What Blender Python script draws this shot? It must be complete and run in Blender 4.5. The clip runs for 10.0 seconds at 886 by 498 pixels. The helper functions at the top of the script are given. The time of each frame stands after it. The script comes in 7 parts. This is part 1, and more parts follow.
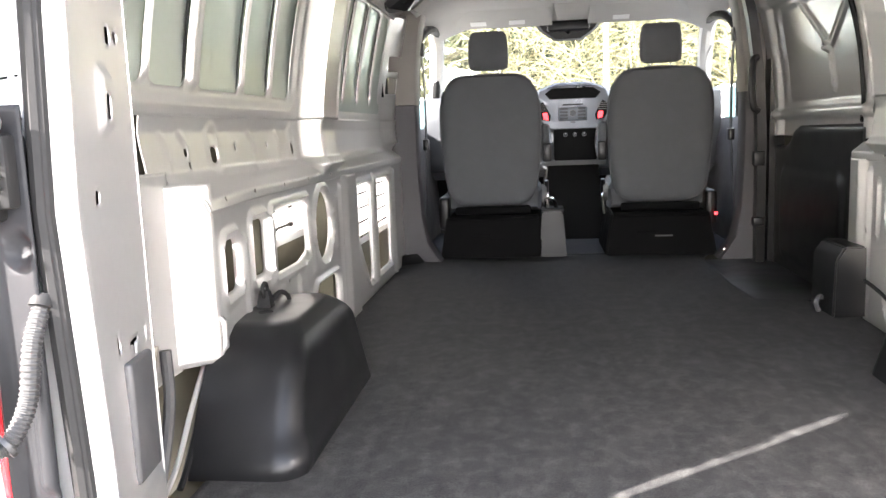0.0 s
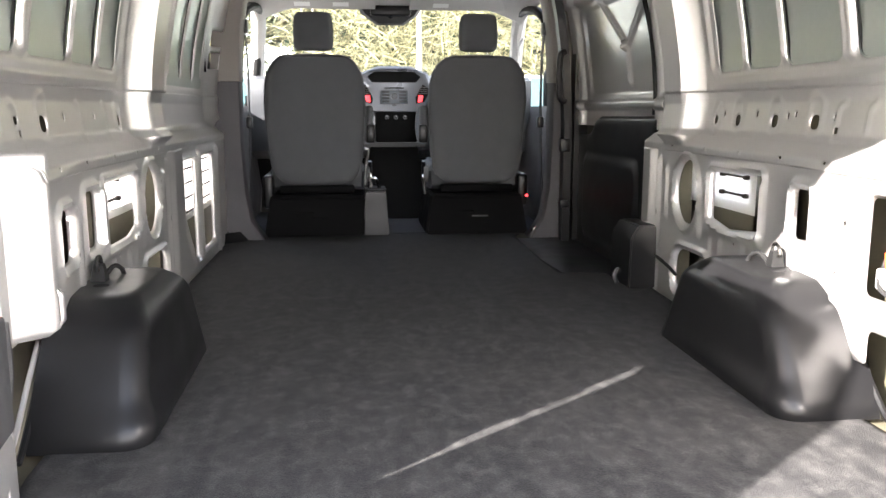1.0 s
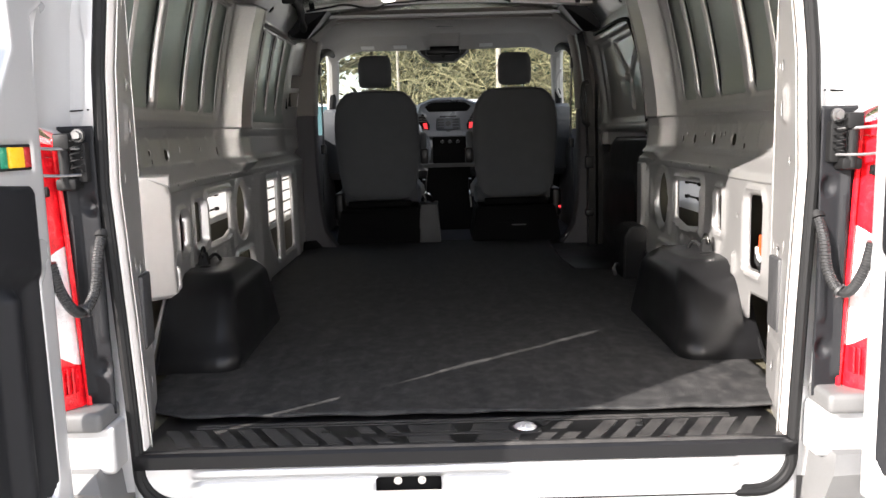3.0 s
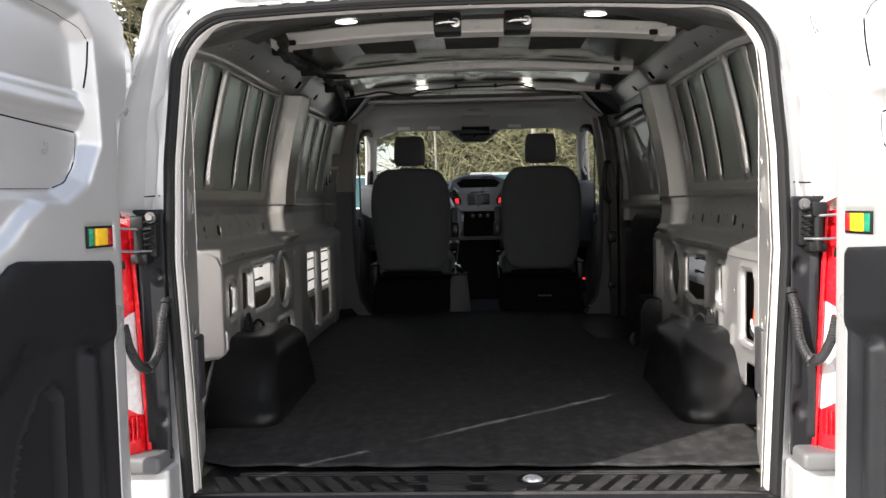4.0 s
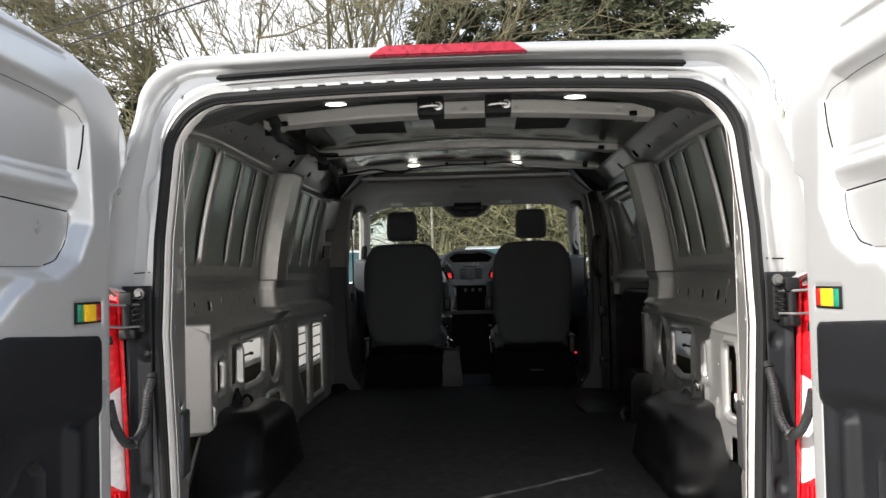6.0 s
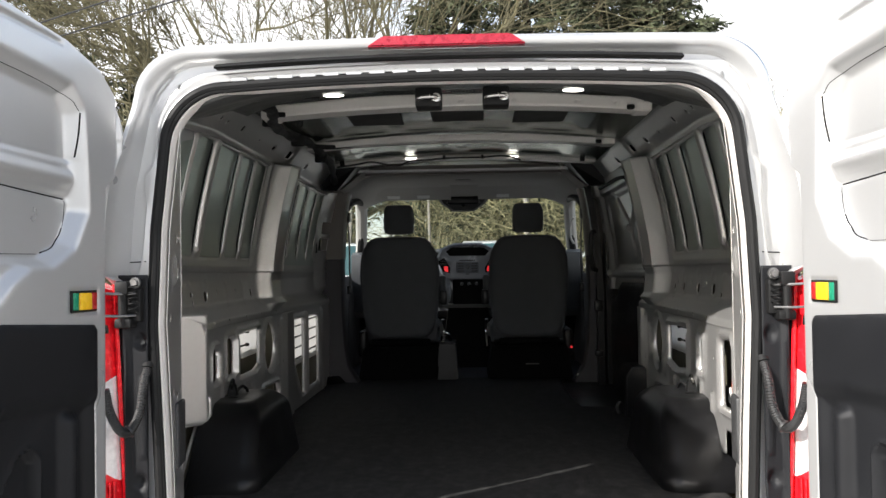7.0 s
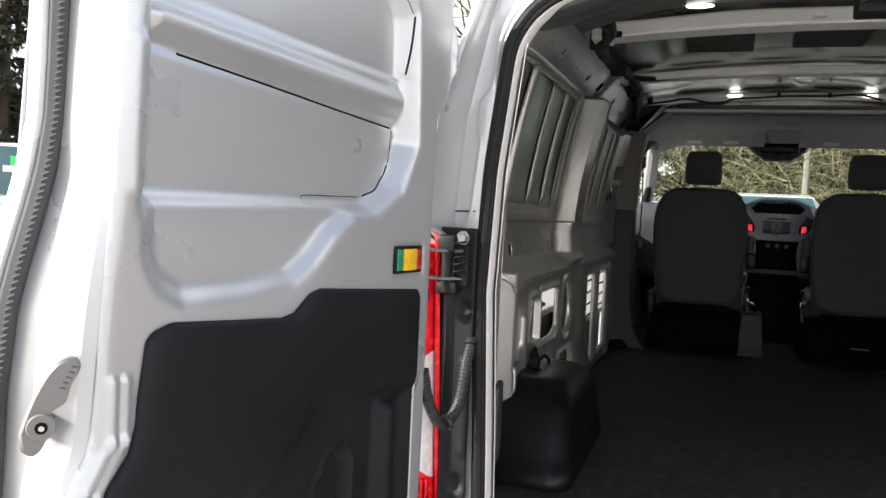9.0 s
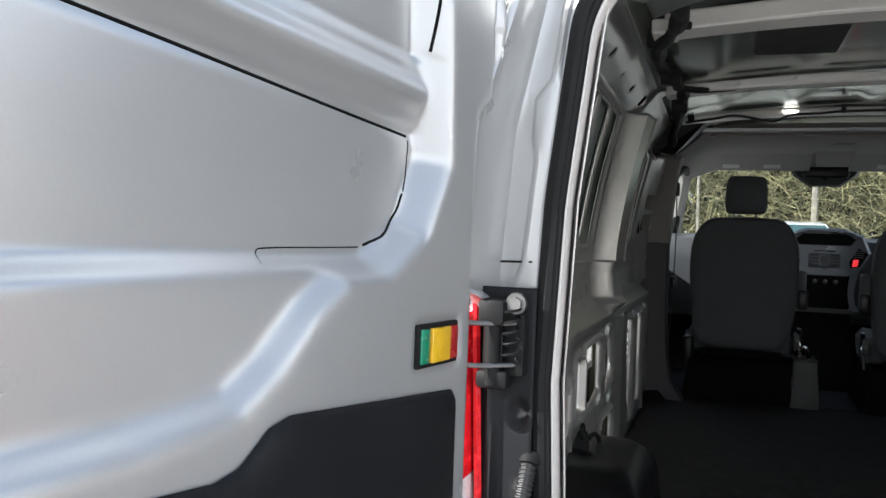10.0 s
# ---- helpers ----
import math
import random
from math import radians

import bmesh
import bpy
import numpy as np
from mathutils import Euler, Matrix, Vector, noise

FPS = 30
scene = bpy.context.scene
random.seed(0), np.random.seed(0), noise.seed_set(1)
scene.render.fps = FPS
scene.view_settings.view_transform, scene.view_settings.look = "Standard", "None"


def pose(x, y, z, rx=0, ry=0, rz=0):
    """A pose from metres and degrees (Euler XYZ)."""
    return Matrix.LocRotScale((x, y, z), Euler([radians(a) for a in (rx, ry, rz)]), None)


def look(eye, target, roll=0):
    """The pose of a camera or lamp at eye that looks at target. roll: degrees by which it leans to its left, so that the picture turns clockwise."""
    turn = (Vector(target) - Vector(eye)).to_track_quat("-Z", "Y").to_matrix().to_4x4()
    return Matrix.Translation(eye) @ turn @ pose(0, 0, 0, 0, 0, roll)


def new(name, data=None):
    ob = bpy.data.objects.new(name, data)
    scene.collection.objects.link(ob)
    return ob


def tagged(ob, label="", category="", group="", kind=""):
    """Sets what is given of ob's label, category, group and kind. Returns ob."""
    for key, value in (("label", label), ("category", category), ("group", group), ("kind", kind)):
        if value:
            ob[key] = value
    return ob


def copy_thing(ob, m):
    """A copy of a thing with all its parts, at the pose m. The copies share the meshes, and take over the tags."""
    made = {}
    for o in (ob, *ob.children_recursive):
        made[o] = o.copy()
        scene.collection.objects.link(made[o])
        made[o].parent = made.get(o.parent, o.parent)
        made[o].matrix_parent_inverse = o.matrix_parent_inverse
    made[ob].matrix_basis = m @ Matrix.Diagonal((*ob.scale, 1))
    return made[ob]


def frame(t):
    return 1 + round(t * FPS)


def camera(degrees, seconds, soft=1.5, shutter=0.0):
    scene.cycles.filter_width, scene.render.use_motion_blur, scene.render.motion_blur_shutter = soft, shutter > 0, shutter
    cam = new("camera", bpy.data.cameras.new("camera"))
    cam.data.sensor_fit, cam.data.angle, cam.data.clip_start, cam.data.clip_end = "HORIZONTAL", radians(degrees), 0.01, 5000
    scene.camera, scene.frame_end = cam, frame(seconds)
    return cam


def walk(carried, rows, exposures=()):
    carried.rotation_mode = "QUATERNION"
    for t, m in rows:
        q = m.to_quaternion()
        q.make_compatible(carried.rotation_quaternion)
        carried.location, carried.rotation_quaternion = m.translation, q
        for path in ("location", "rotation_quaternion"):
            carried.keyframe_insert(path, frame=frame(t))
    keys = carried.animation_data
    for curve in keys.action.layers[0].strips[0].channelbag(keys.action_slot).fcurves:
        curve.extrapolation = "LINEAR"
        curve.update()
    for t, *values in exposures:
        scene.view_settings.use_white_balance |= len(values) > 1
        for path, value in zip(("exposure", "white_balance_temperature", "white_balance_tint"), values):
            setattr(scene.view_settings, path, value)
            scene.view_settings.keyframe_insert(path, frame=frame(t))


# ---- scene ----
cam = camera(56.9, 10.0)

PATH = [
    (0, (-0.184, -0.898, 0.681), (-0.425, 1.066, 0.396), -2.2),
    (0.5, (-0.231, -0.972, 0.68), (-0.167, 0.996, 0.33), 0.0),
    (1, (-0.251, -1.012, 0.678), (-0.034, 0.948, 0.342), 0.0),
    (1.5, (-0.158, -1.151, 0.665), (-0.009, 0.817, 0.343), -0.2),
    (2, (-0.055, -1.353, 0.657), (-0.021, 0.62, 0.334), -0.1),
    (2.2, (-0.048, -1.428, 0.662), (-0.02, 0.545, 0.335), -0.8),
    (3.3, (-0.01, -1.882, 0.703), (-0.029, 0.103, 0.459), -1.6),
    (3.5, (0.013, -1.937, 0.706), (-0.034, 0.052, 0.493), -1.2),
    (4, (0.021, -2.039, 0.731), (-0.071, -0.044, 0.619), -1.2),
    (4.5, (0.026, -2.06, 0.746), (-0.08, -0.063, 0.745), -1.5),
    (5, (0.044, -2.072, 0.749), (-0.068, -0.076, 0.806), -1.4),
    (5.5, (0.062, -2.08, 0.742), (-0.043, -0.084, 0.816), -1.2),
    (6, (0.062, -2.085, 0.736), (-0.021, -0.088, 0.804), -1.3),
    (7.5, (0.061, -2.085, 0.724), (-0.021, -0.086, 0.753), -0.6),
    (8, (0.025, -2.042, 0.722), (-0.233, -0.059, 0.685), 1.0),
    (8.5, (-0.11, -1.863, 0.738), (-0.62, 0.069, 0.636), 1.8),
    (9, (-0.305, -1.605, 0.766), (-0.952, 0.285, 0.669), 2.8),
    (9.5, (-0.482, -1.286, 0.78), (-1.19, 0.583, 0.715), 3.4),
    (10, (-0.545, -1.093, 0.792), (-1.192, 0.799, 0.768), 2.2),
]
EXPOSURES = [(0, 4.2, 6650, 14), (0.5, 4.15, 6650, 14), (1, 3.75, 6650, 14), (2, 3.3, 6650, 14), (2.7, 2.4, 6650, 14), (3.5, 1.6, 6550, 12), (4, 1.38, 6550, 12), (4.5, 1.2, 6500, 10), (5, 1.1, 6500, 10), (6, 0.95, 6500, 10), (7.5, 1.15, 6500, 10), (8.5, 1.4, 6550, 12), (9.1, 1.29, 6500, 11), (9.5, 1.3, 6300, 9), (10, 1.33, 6200, 8)]
walk(cam, [(t, look(e, g, r)) for t, e, g, r in PATH], EXPOSURES)

# ---------------------------------------------------------------- world and sun
SUN_DIR = Vector((-0.781 * math.cos(radians(27)), -0.6247 * math.cos(radians(27)), math.sin(radians(27))))
world = bpy.data.worlds.new("sky")
scene.world = world
world.use_nodes = True
wn = world.node_tree
wn.nodes.clear()
w_out = wn.nodes.new("ShaderNodeOutputWorld")
w_bg = wn.nodes.new("ShaderNodeBackground")
w_sky = wn.nodes.new("ShaderNodeTexSky")
w_sky.sky_type, w_sky.sun_disc = "NISHITA", False
w_sky.sun_elevation = radians(27)
w_sky.sun_rotation = math.atan2(SUN_DIR.x, SUN_DIR.y)
w_sky.dust_density = 2.0
w_co = wn.nodes.new("ShaderNodeTexCoord")
w_noise = wn.nodes.new("ShaderNodeTexNoise")
w_noise.inputs["Scale"].default_value = 2.2
w_noise.inputs["Detail"].default_value = 5
w_ramp = wn.nodes.new("ShaderNodeValToRGB")
w_ramp.color_ramp.elements[0].position, w_ramp.color_ramp.elements[1].position = 0.38, 0.58
w_mix = wn.nodes.new("ShaderNodeMix")
w_mix.data_type = "RGBA"
w_mix.inputs[7].default_value = (6.5, 6.6, 6.8, 1)
wn.links.new(w_co.outputs["Generated"], w_noise.inputs["Vector"])
# thin cloud low down, clearer and bluer overhead
w_sep = wn.nodes.new("ShaderNodeSeparateXYZ")
w_up = wn.nodes.new("ShaderNodeMapRange")
w_up.inputs[1].default_value, w_up.inputs[2].default_value = 0.25, 0.75
w_up.inputs[3].default_value, w_up.inputs[4].default_value = 0.04, -0.10
w_add = wn.nodes.new("ShaderNodeMath")
wn.links.new(w_co.outputs["Generated"], w_sep.inputs[0])
wn.links.new(w_sep.outputs["Z"], w_up.inputs[0])
wn.links.new(w_noise.outputs["Fac"], w_add.inputs[0])
wn.links.new(w_up.outputs[0], w_add.inputs[1])
wn.links.new(w_add.outputs[0], w_ramp.inputs["Fac"])
wn.links.new(w_ramp.outputs["Color"], w_mix.inputs[0])
wn.links.new(w_sky.outputs["Color"], w_mix.inputs[6])
wn.links.new(w_mix.outputs[2], w_bg.inputs["Color"])
w_bg.inputs["Strength"].default_value = 0.14
wn.links.new(w_bg.outputs["Background"], w_out.inputs["Surface"])

sun = new("sun", bpy.data.lights.new("sun", "SUN"))
sun.data.energy, sun.data.angle, sun.data.color = 4.3, radians(0.5), (1.0, 0.965, 0.92)
sun.matrix_world = look((0, 0, 30), Vector((0, 0, 30)) - SUN_DIR)

# ---------------------------------------------------------------- materials


def material(name, color, rough=0.5, metal=0.0, vary=0.08, scale=6.0, fine=90.0, bump=0.0, bump_scale=200.0,
             coat=0.0, spread=0.0, rough_vary=0.1, second=None, trans=0.0, islands=0.0, stretch=(1, 1, 1), spec=0.5):
    """A procedural surface: broad stains, fine grain, uneven gloss and a fine relief."""
    m = bpy.data.materials.new(name)
    m.use_nodes = True
    nt = m.node_tree
    b = nt.nodes["Principled BSDF"]
    co = nt.nodes.new("ShaderNodeTexCoord")
    big = nt.nodes.new("ShaderNodeTexNoise")
    big.inputs["Scale"].default_value, big.inputs["Detail"].default_value = scale, 6
    small = nt.nodes.new("ShaderNodeTexNoise")
    small.inputs["Scale"].default_value, small.inputs["Detail"].default_value = fine, 3
    add = nt.nodes.new("ShaderNodeMath")
    add.operation = "MULTIPLY_ADD"
    add.inputs[1].default_value = 0.4
    mp_ = nt.nodes.new("ShaderNodeMapping")
    mp_.inputs["Scale"].default_value = stretch
    nt.links.new(co.outputs["Object"], mp_.inputs["Vector"])
    for n in (big, small):
        nt.links.new(mp_.outputs["Vector"], n.inputs["Vector"])
    b.inputs["Specular IOR Level"].default_value = spec
    nt.links.new(small.outputs["Fac"], add.inputs[0])
    nt.links.new(big.outputs["Fac"], add.inputs[2])
    ramp = nt.nodes.new("ShaderNodeValToRGB")
    ramp.color_ramp.elements[0].position, ramp.color_ramp.elements[1].position = 0.45, 0.95
    c = Vector(color)
    d = Vector(second) if second else c * (1 + vary)
    ramp.color_ramp.elements[0].color = (*(c * (1 - vary)), 1)
    ramp.color_ramp.elements[1].color = (*d, 1)
    nt.links.new(add.outputs[0], ramp.inputs["Fac"])
    out = ramp.outputs["Color"]
    if spread or islands:
        src = nt.nodes.new("ShaderNodeNewGeometry" if islands else "ShaderNodeObjectInfo")
        hsv = nt.nodes.new("ShaderNodeHueSaturation")
        mp = nt.nodes.new("ShaderNodeMapRange")
        k = spread or islands
        mp.inputs[3].default_value, mp.inputs[4].default_value = 1 - k, 1 + k
        nt.links.new(src.outputs["Random Per Island" if islands else "Random"], mp.inputs[0])
        nt.links.new(mp.outputs[0], hsv.inputs["Value"])
        nt.links.new(out, hsv.inputs["Color"])
        out = hsv.outputs["Color"]
    nt.links.new(out, b.inputs["Base Color"])
    mr = nt.nodes.new("ShaderNodeMapRange")
    mr.inputs[1].default_value, mr.inputs[2].default_value = 0.3, 0.7
    mr.inputs[3].default_value, mr.inputs[4].default_value = max(0.02, rough - rough_vary), min(1, rough + rough_vary)
    nt.links.new(big.outputs["Fac"], mr.inputs[0])
    nt.links.new(mr.outputs[0], b.inputs["Roughness"])
    b.inputs["Metallic"].default_value = metal
    b.inputs["Coat Weight"].default_value = coat
    b.inputs["Coat Roughness"].default_value = 0.12
    b.inputs["Transmission Weight"].default_value = trans
    if bump:
        bn = nt.nodes.new("ShaderNodeTexNoise")
        bn.inputs["Scale"].default_value, bn.inputs["Detail"].default_value = bump_scale, 2
        bp = nt.nodes.new("ShaderNodeBump")
        bp.inputs["Strength"].default_value, bp.inputs["Distance"].default_value = bump, 0.002
        nt.links.new(co.outputs["Object"], bn.inputs["Vector"])
        nt.links.new(bn.outputs["Fac"], bp.inputs["Height"])
        nt.links.new(bp.outputs["Normal"], b.inputs["Normal"])
    return m


def glass(name, tint=(1, 1, 1)):
    m = bpy.data.materials.new(name)
    m.use_nodes = True
    nt = m.node_tree
    nt.nodes.clear()
    out = nt.nodes.new("ShaderNodeOutputMaterial")
    tr = nt.nodes.new("ShaderNodeBsdfTransparent")
    tr.inputs["Color"].default_value = (*tint, 1)
    gl = nt.nodes.new("ShaderNodeBsdfGlossy")
    gl.inputs["Roughness"].default_value = 0.02
    mx = nt.nodes.new("ShaderNodeMixShader")
    mx.inputs[0].default_value = 0.05
    nt.links.new(tr.outputs[0], mx.inputs[1])
    nt.links.new(gl.outputs[0], mx.inputs[2])
    nt.links.new(mx.outputs[0], out.inputs["Surface"])
    return m


def thin_panel(name, color, through_light):
    """A thin pale sheet that lets some light through."""
    m = bpy.data.materials.new(name)
    m.use_nodes = True
    nt = m.node_tree
    nt.nodes.clear()
    out = nt.nodes.new("ShaderNodeOutputMaterial")
    co = nt.nodes.new("ShaderNodeTexCoord")
    nz = nt.nodes.new("ShaderNodeTexNoise")
    nz.inputs["Scale"].default_value = 9
    rp = nt.nodes.new("ShaderNodeValToRGB")
    rp.color_ramp.elements[0].color = (*[c * 0.85 for c in color], 1)
    rp.color_ramp.elements[1].color = (*color, 1)
    nt.links.new(co.outputs["Object"], nz.inputs["Vector"])
    nt.links.new(nz.outputs["Fac"], rp.inputs["Fac"])
    a, b, mx = (nt.nodes.new("ShaderNodeBsdfDiffuse"), nt.nodes.new("ShaderNodeBsdfTranslucent"), nt.nodes.new("ShaderNodeMixShader"))
    for n in (a, b):
        nt.links.new(rp.outputs["Color"], n.inputs["Color"])
    mx.inputs[0].default_value = through_light
    nt.links.new(a.outputs[0], mx.inputs[1])
    nt.links.new(b.outputs[0], mx.inputs[2])
    nt.links.new(mx.outputs[0], out.inputs["Surface"])
    return m


def glow(name, color, strength):
    m = bpy.data.materials.new(name)
    m.use_nodes = True
    b = m.node_tree.nodes["Principled BSDF"]
    b.inputs["Base Color"].default_value = (*color, 1)
    b.inputs["Emission Color"].default_value = (*color, 1)
    b.inputs["Emission Strength"].default_value = strength
    return m


def scuffed_mat():
    """Black rubber: pale dusty drag marks along the floor, blotches where feet and loads rubbed, fine grain; daylight
    fall-off along y in the colour.
    """
    m = bpy.data.materials.new("rubber_mat")
    m.use_nodes = True
    nt = m.node_tree
    b = nt.nodes["Principled BSDF"]
    co = nt.nodes.new("ShaderNodeTexCoord")

    def noise(scale, stretch, detail=6, lo=0.0, hi=1.0, twist=0.6):
        mp = nt.nodes.new("ShaderNodeMapping")
        mp.inputs["Scale"].default_value = stretch
        nt.links.new(co.outputs["Object"], mp.inputs["Vector"])
        n = nt.nodes.new("ShaderNodeTexNoise")
        n.inputs["Scale"].default_value, n.inputs["Detail"].default_value, n.inputs["Distortion"].default_value = scale, detail, twist
        nt.links.new(mp.outputs["Vector"], n.inputs["Vector"])
        r = nt.nodes.new("ShaderNodeMapRange")
        r.inputs[1].default_value, r.inputs[2].default_value = lo, hi
        nt.links.new(n.outputs["Fac"], r.inputs[0])
        return r.outputs[0]

    def calc(op, p, q):
        n = nt.nodes.new("ShaderNodeMath")
        n.operation = op
        for k, v in enumerate((p, q)):
            if isinstance(v, float):
                n.inputs[k].default_value = v
            else:
                nt.links.new(v, n.inputs[k])
        return n.outputs[0]
    blotch = noise(9.0, (1.5, 1, 1), 10, 0.42, 0.72, 0.2)
    along = noise(4.0, (6.0, 0.8, 1), 10, 0.44, 0.84, 0.1)
    cross = noise(22.0, (1.3, 1.0, 1), 10, 0.46, 0.80, 0.1)
    grain = noise(260.0, (1, 1, 1), 2, 0.30, 0.72, 0.0)
    speck = noise(34.0, (1, 1, 1), 3, 0.62, 0.74, 0.0)
    wear = calc("ADD", calc("MULTIPLY", blotch, 0.16), calc("MULTIPLY", calc("ADD", along, calc("MULTIPLY", cross, 1.1)), 0.17))
    wear = calc("ADD", wear, calc("MULTIPLY", calc("MULTIPLY", grain, calc("ADD", cross, 0.55)), 0.36))
    wear = calc("ADD", wear, calc("MULTIPLY", speck, 0.07))
    # dust and scuffs fade towards the cab: rear-door daylight put into the colour
    axes = nt.nodes.new("ShaderNodeSeparateXYZ")
    nt.links.new(co.outputs["Object"], axes.inputs[0])
    rear_light = nt.nodes.new("ShaderNodeMapRange")
    rear_light.inputs[1].default_value, rear_light.inputs[2].default_value, rear_light.inputs[3].default_value, rear_light.inputs[4].default_value = 2.6, 0.5, 0.65, 1.25
    nt.links.new(axes.outputs["Y"], rear_light.inputs[0])
    wear = calc("MULTIPLY", wear, rear_light.outputs[0])
    ramp = nt.nodes.new("ShaderNodeValToRGB")
    ramp.color_ramp.elements[0].color, ramp.color_ramp.elements[1].color = (0.0125, 0.0128, 0.0138, 1), (0.090, 0.087, 0.083, 1)
    nt.links.new(wear, ramp.inputs["Fac"])
    nt.links.new(ramp.outputs["Color"], b.inputs["Base Color"])
    b.inputs["Roughness"].default_value, b.inputs["Specular IOR Level"].default_value = 0.72, 0.25
    bp = nt.nodes.new("ShaderNodeBump")
    bp.inputs["Strength"].default_value, bp.inputs["Distance"].default_value = 0.5, 0.002
    nt.links.new(grain, bp.inputs["Height"])
    nt.links.new(bp.outputs["Normal"], b.inputs["Normal"])
    return m


M_PAINT = material("silver_paint", (0.545, 0.545, 0.542), 0.31, 0.5, 0.05, 3, 400, 0.02, 900, coat=0.35, rough_vary=0.05)
M_INNER = material("silver_inner_paint", (0.64, 0.625, 0.605), 0.31, 0.76, 0.04, 2.5, 60, 0.0, 60, coat=0.1, rough_vary=0.012)
M_PANE = material("green_grey_skin_paint", (0.44, 0.485, 0.445), 0.32, 0.66, 0.05, 2.0, 60, rough_vary=0.02)
M_BEAM = material("pale_beam_paint", (0.76, 0.725, 0.69), 0.38, 0.15, 0.06, 5, 80)
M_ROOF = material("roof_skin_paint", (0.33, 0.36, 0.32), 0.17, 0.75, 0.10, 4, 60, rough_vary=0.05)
# darker than the roof skin: shade over the rear doors is in the colour
M_HEADER = material("shaded_header_paint", (0.09, 0.092, 0.088), 0.4, 0.5, 0.15, 6, 60)
M_PAD = material("damping_pad", (0.035, 0.035, 0.033), 0.7, 0, 0.2, 12, 120, 0.2, 150)
M_MAT = scuffed_mat()
M_BLACK = material("black_moulded_plastic", (0.0075, 0.0075, 0.008), 0.33, 0, 0.15, 8, 120, 0.08, 700, spec=0.28, rough_vary=0.04)
M_TRIM = material("dark_grey_door_trim", (0.0135, 0.014, 0.0155), 0.42, 0, 0.15, 5, 200, 0.3, 900, spec=0.16)
M_RUBBER = material("black_seal_rubber", (0.008, 0.008, 0.008), 0.62, 0, 0.2, 20, 200, 0.1, 300, spec=0.25)
M_GREY = material("grey_plastic", (0.12, 0.12, 0.118), 0.55, 0, 0.08, 10, 200, 0.15, 600)
M_LEVER = material("pale_grey_lever_plastic", (0.185, 0.172, 0.158), 0.5, 0, 0.08, 10, 200, 0.1, 600)
M_CLOTH = material("grey_seat_cloth", (0.076, 0.080, 0.084), 0.85, 0, 0.1, 14, 500, 0.5, 900, rough_vary=0.05)
M_BEIGE = material("beige_pillar_trim", (0.20, 0.182, 0.165), 0.6, 0, 0.06, 6, 200, 0.15, 600)
M_TAUPE = material("taupe_lower_trim", (0.055, 0.052, 0.055), 0.6, 0, 0.08, 6, 200, 0.15, 600)
M_LINER = material("headliner_cloth", (0.35, 0.338, 0.318), 0.9, 0, 0.05, 8, 300, 0.3, 700)
M_DASH = material("dash_plastic", (0.05, 0.053, 0.058), 0.4, 0, 0.1, 6, 200, 0.2, 600)
M_SILVER = material("silver_dash_plastic", (0.12, 0.13, 0.148), 0.35, 0.3, 0.05, 8, 200)
M_CHROME = material("bright_steel", (0.62, 0.6, 0.57), 0.22, 1.0, 0.06, 20, 200)
M_STEEL = material("dull_steel", (0.25, 0.245, 0.24), 0.4, 0.9, 0.2, 25, 200)
M_RED = material("red_lens", (0.78, 0.012, 0.02), 0.22, 0, 0.35, 45, 300, 0.6, 230, coat=0.35, spec=0.35)
M_CLEAR = material("clear_lens", (0.9, 0.89, 0.88), 0.12, 0.2, 0.15, 60, 300, 0.4, 260, coat=1.0)
M_AMBER = material("amber_lens", (0.6, 0.07, 0.02), 0.15, 0, 0.15, 40, 300, 0.3, 300, coat=1.0)
M_YELLOW = material("yellow_reflector", (0.85, 0.5, 0.02), 0.3, 0, 0.05, 40, 400, 0.3, 600, coat=0.6)
M_GREEN = material("green_reflector", (0.01, 0.24, 0.13), 0.25, 0, 0.2, 40, 400, 0.5, 600, coat=0.6)
M_REFLRED = material("red_reflector", (0.42, 0.02, 0.02), 0.25, 0, 0.2, 40, 400, 0.5, 600, coat=0.6)
M_WIRE = material("black_wire_wrap", (0.012, 0.012, 0.012), 0.6, 0, 0.2, 30, 300, 0.4, 250)
M_HOSE = material("corrugated_hose", (0.022, 0.022, 0.022), 0.5, 0, 0.15, 30, 300)
# near-black for black parts and joints, and for shade painted behind holes
M_HOLE = material("black_parts_and_hole_shade", (0.006, 0.006, 0.006), 0.8, 0, 0.1, spec=0.1)
M_WEAVE = material("grey_seal_weave", (0.075, 0.073, 0.070), 0.8, 0, 0.2, 30, 300)
M_DGREY = material("dark_grey_plastic", (0.045, 0.045, 0.046), 0.5, 0, 0.1, 10, 200, 0.15, 600)
M_BROWN = material("brown_sealer", (0.03, 0.026, 0.022), 0.7, 0, 0.2, 20, 200, spec=0.2)
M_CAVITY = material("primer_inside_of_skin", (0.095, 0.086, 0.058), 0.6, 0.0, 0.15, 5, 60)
M_SKIN = thin_panel("thin_white_skin", (0.82, 0.81, 0.78), 0.22)
M_GLASS = glass("window_glass", (0.86, 0.9, 0.88))
M_LAMP = glow("lit_lamp_lens", (1.0, 0.97, 0.9), 2.2)
M_SWITCH = glow("red_lit_switch", (1.0, 0.05, 0.06), 0.28)
M_WHITECAR = material("white_car_paint", (0.78, 0.78, 0.78), 0.25, 0, 0.03, 3, 200, coat=0.6)
M_CARGLASS = material("dark_car_glass", (0.045, 0.085, 0.09), 0.12, 0, 0.2, 2, 50, rough_vary=0.03, spec=0.25)
M_ASPHALT = material("pale_worn_asphalt", (0.42, 0.405, 0.38), 0.85, 0, 0.3, 1.5, 60, 0.6, 90)
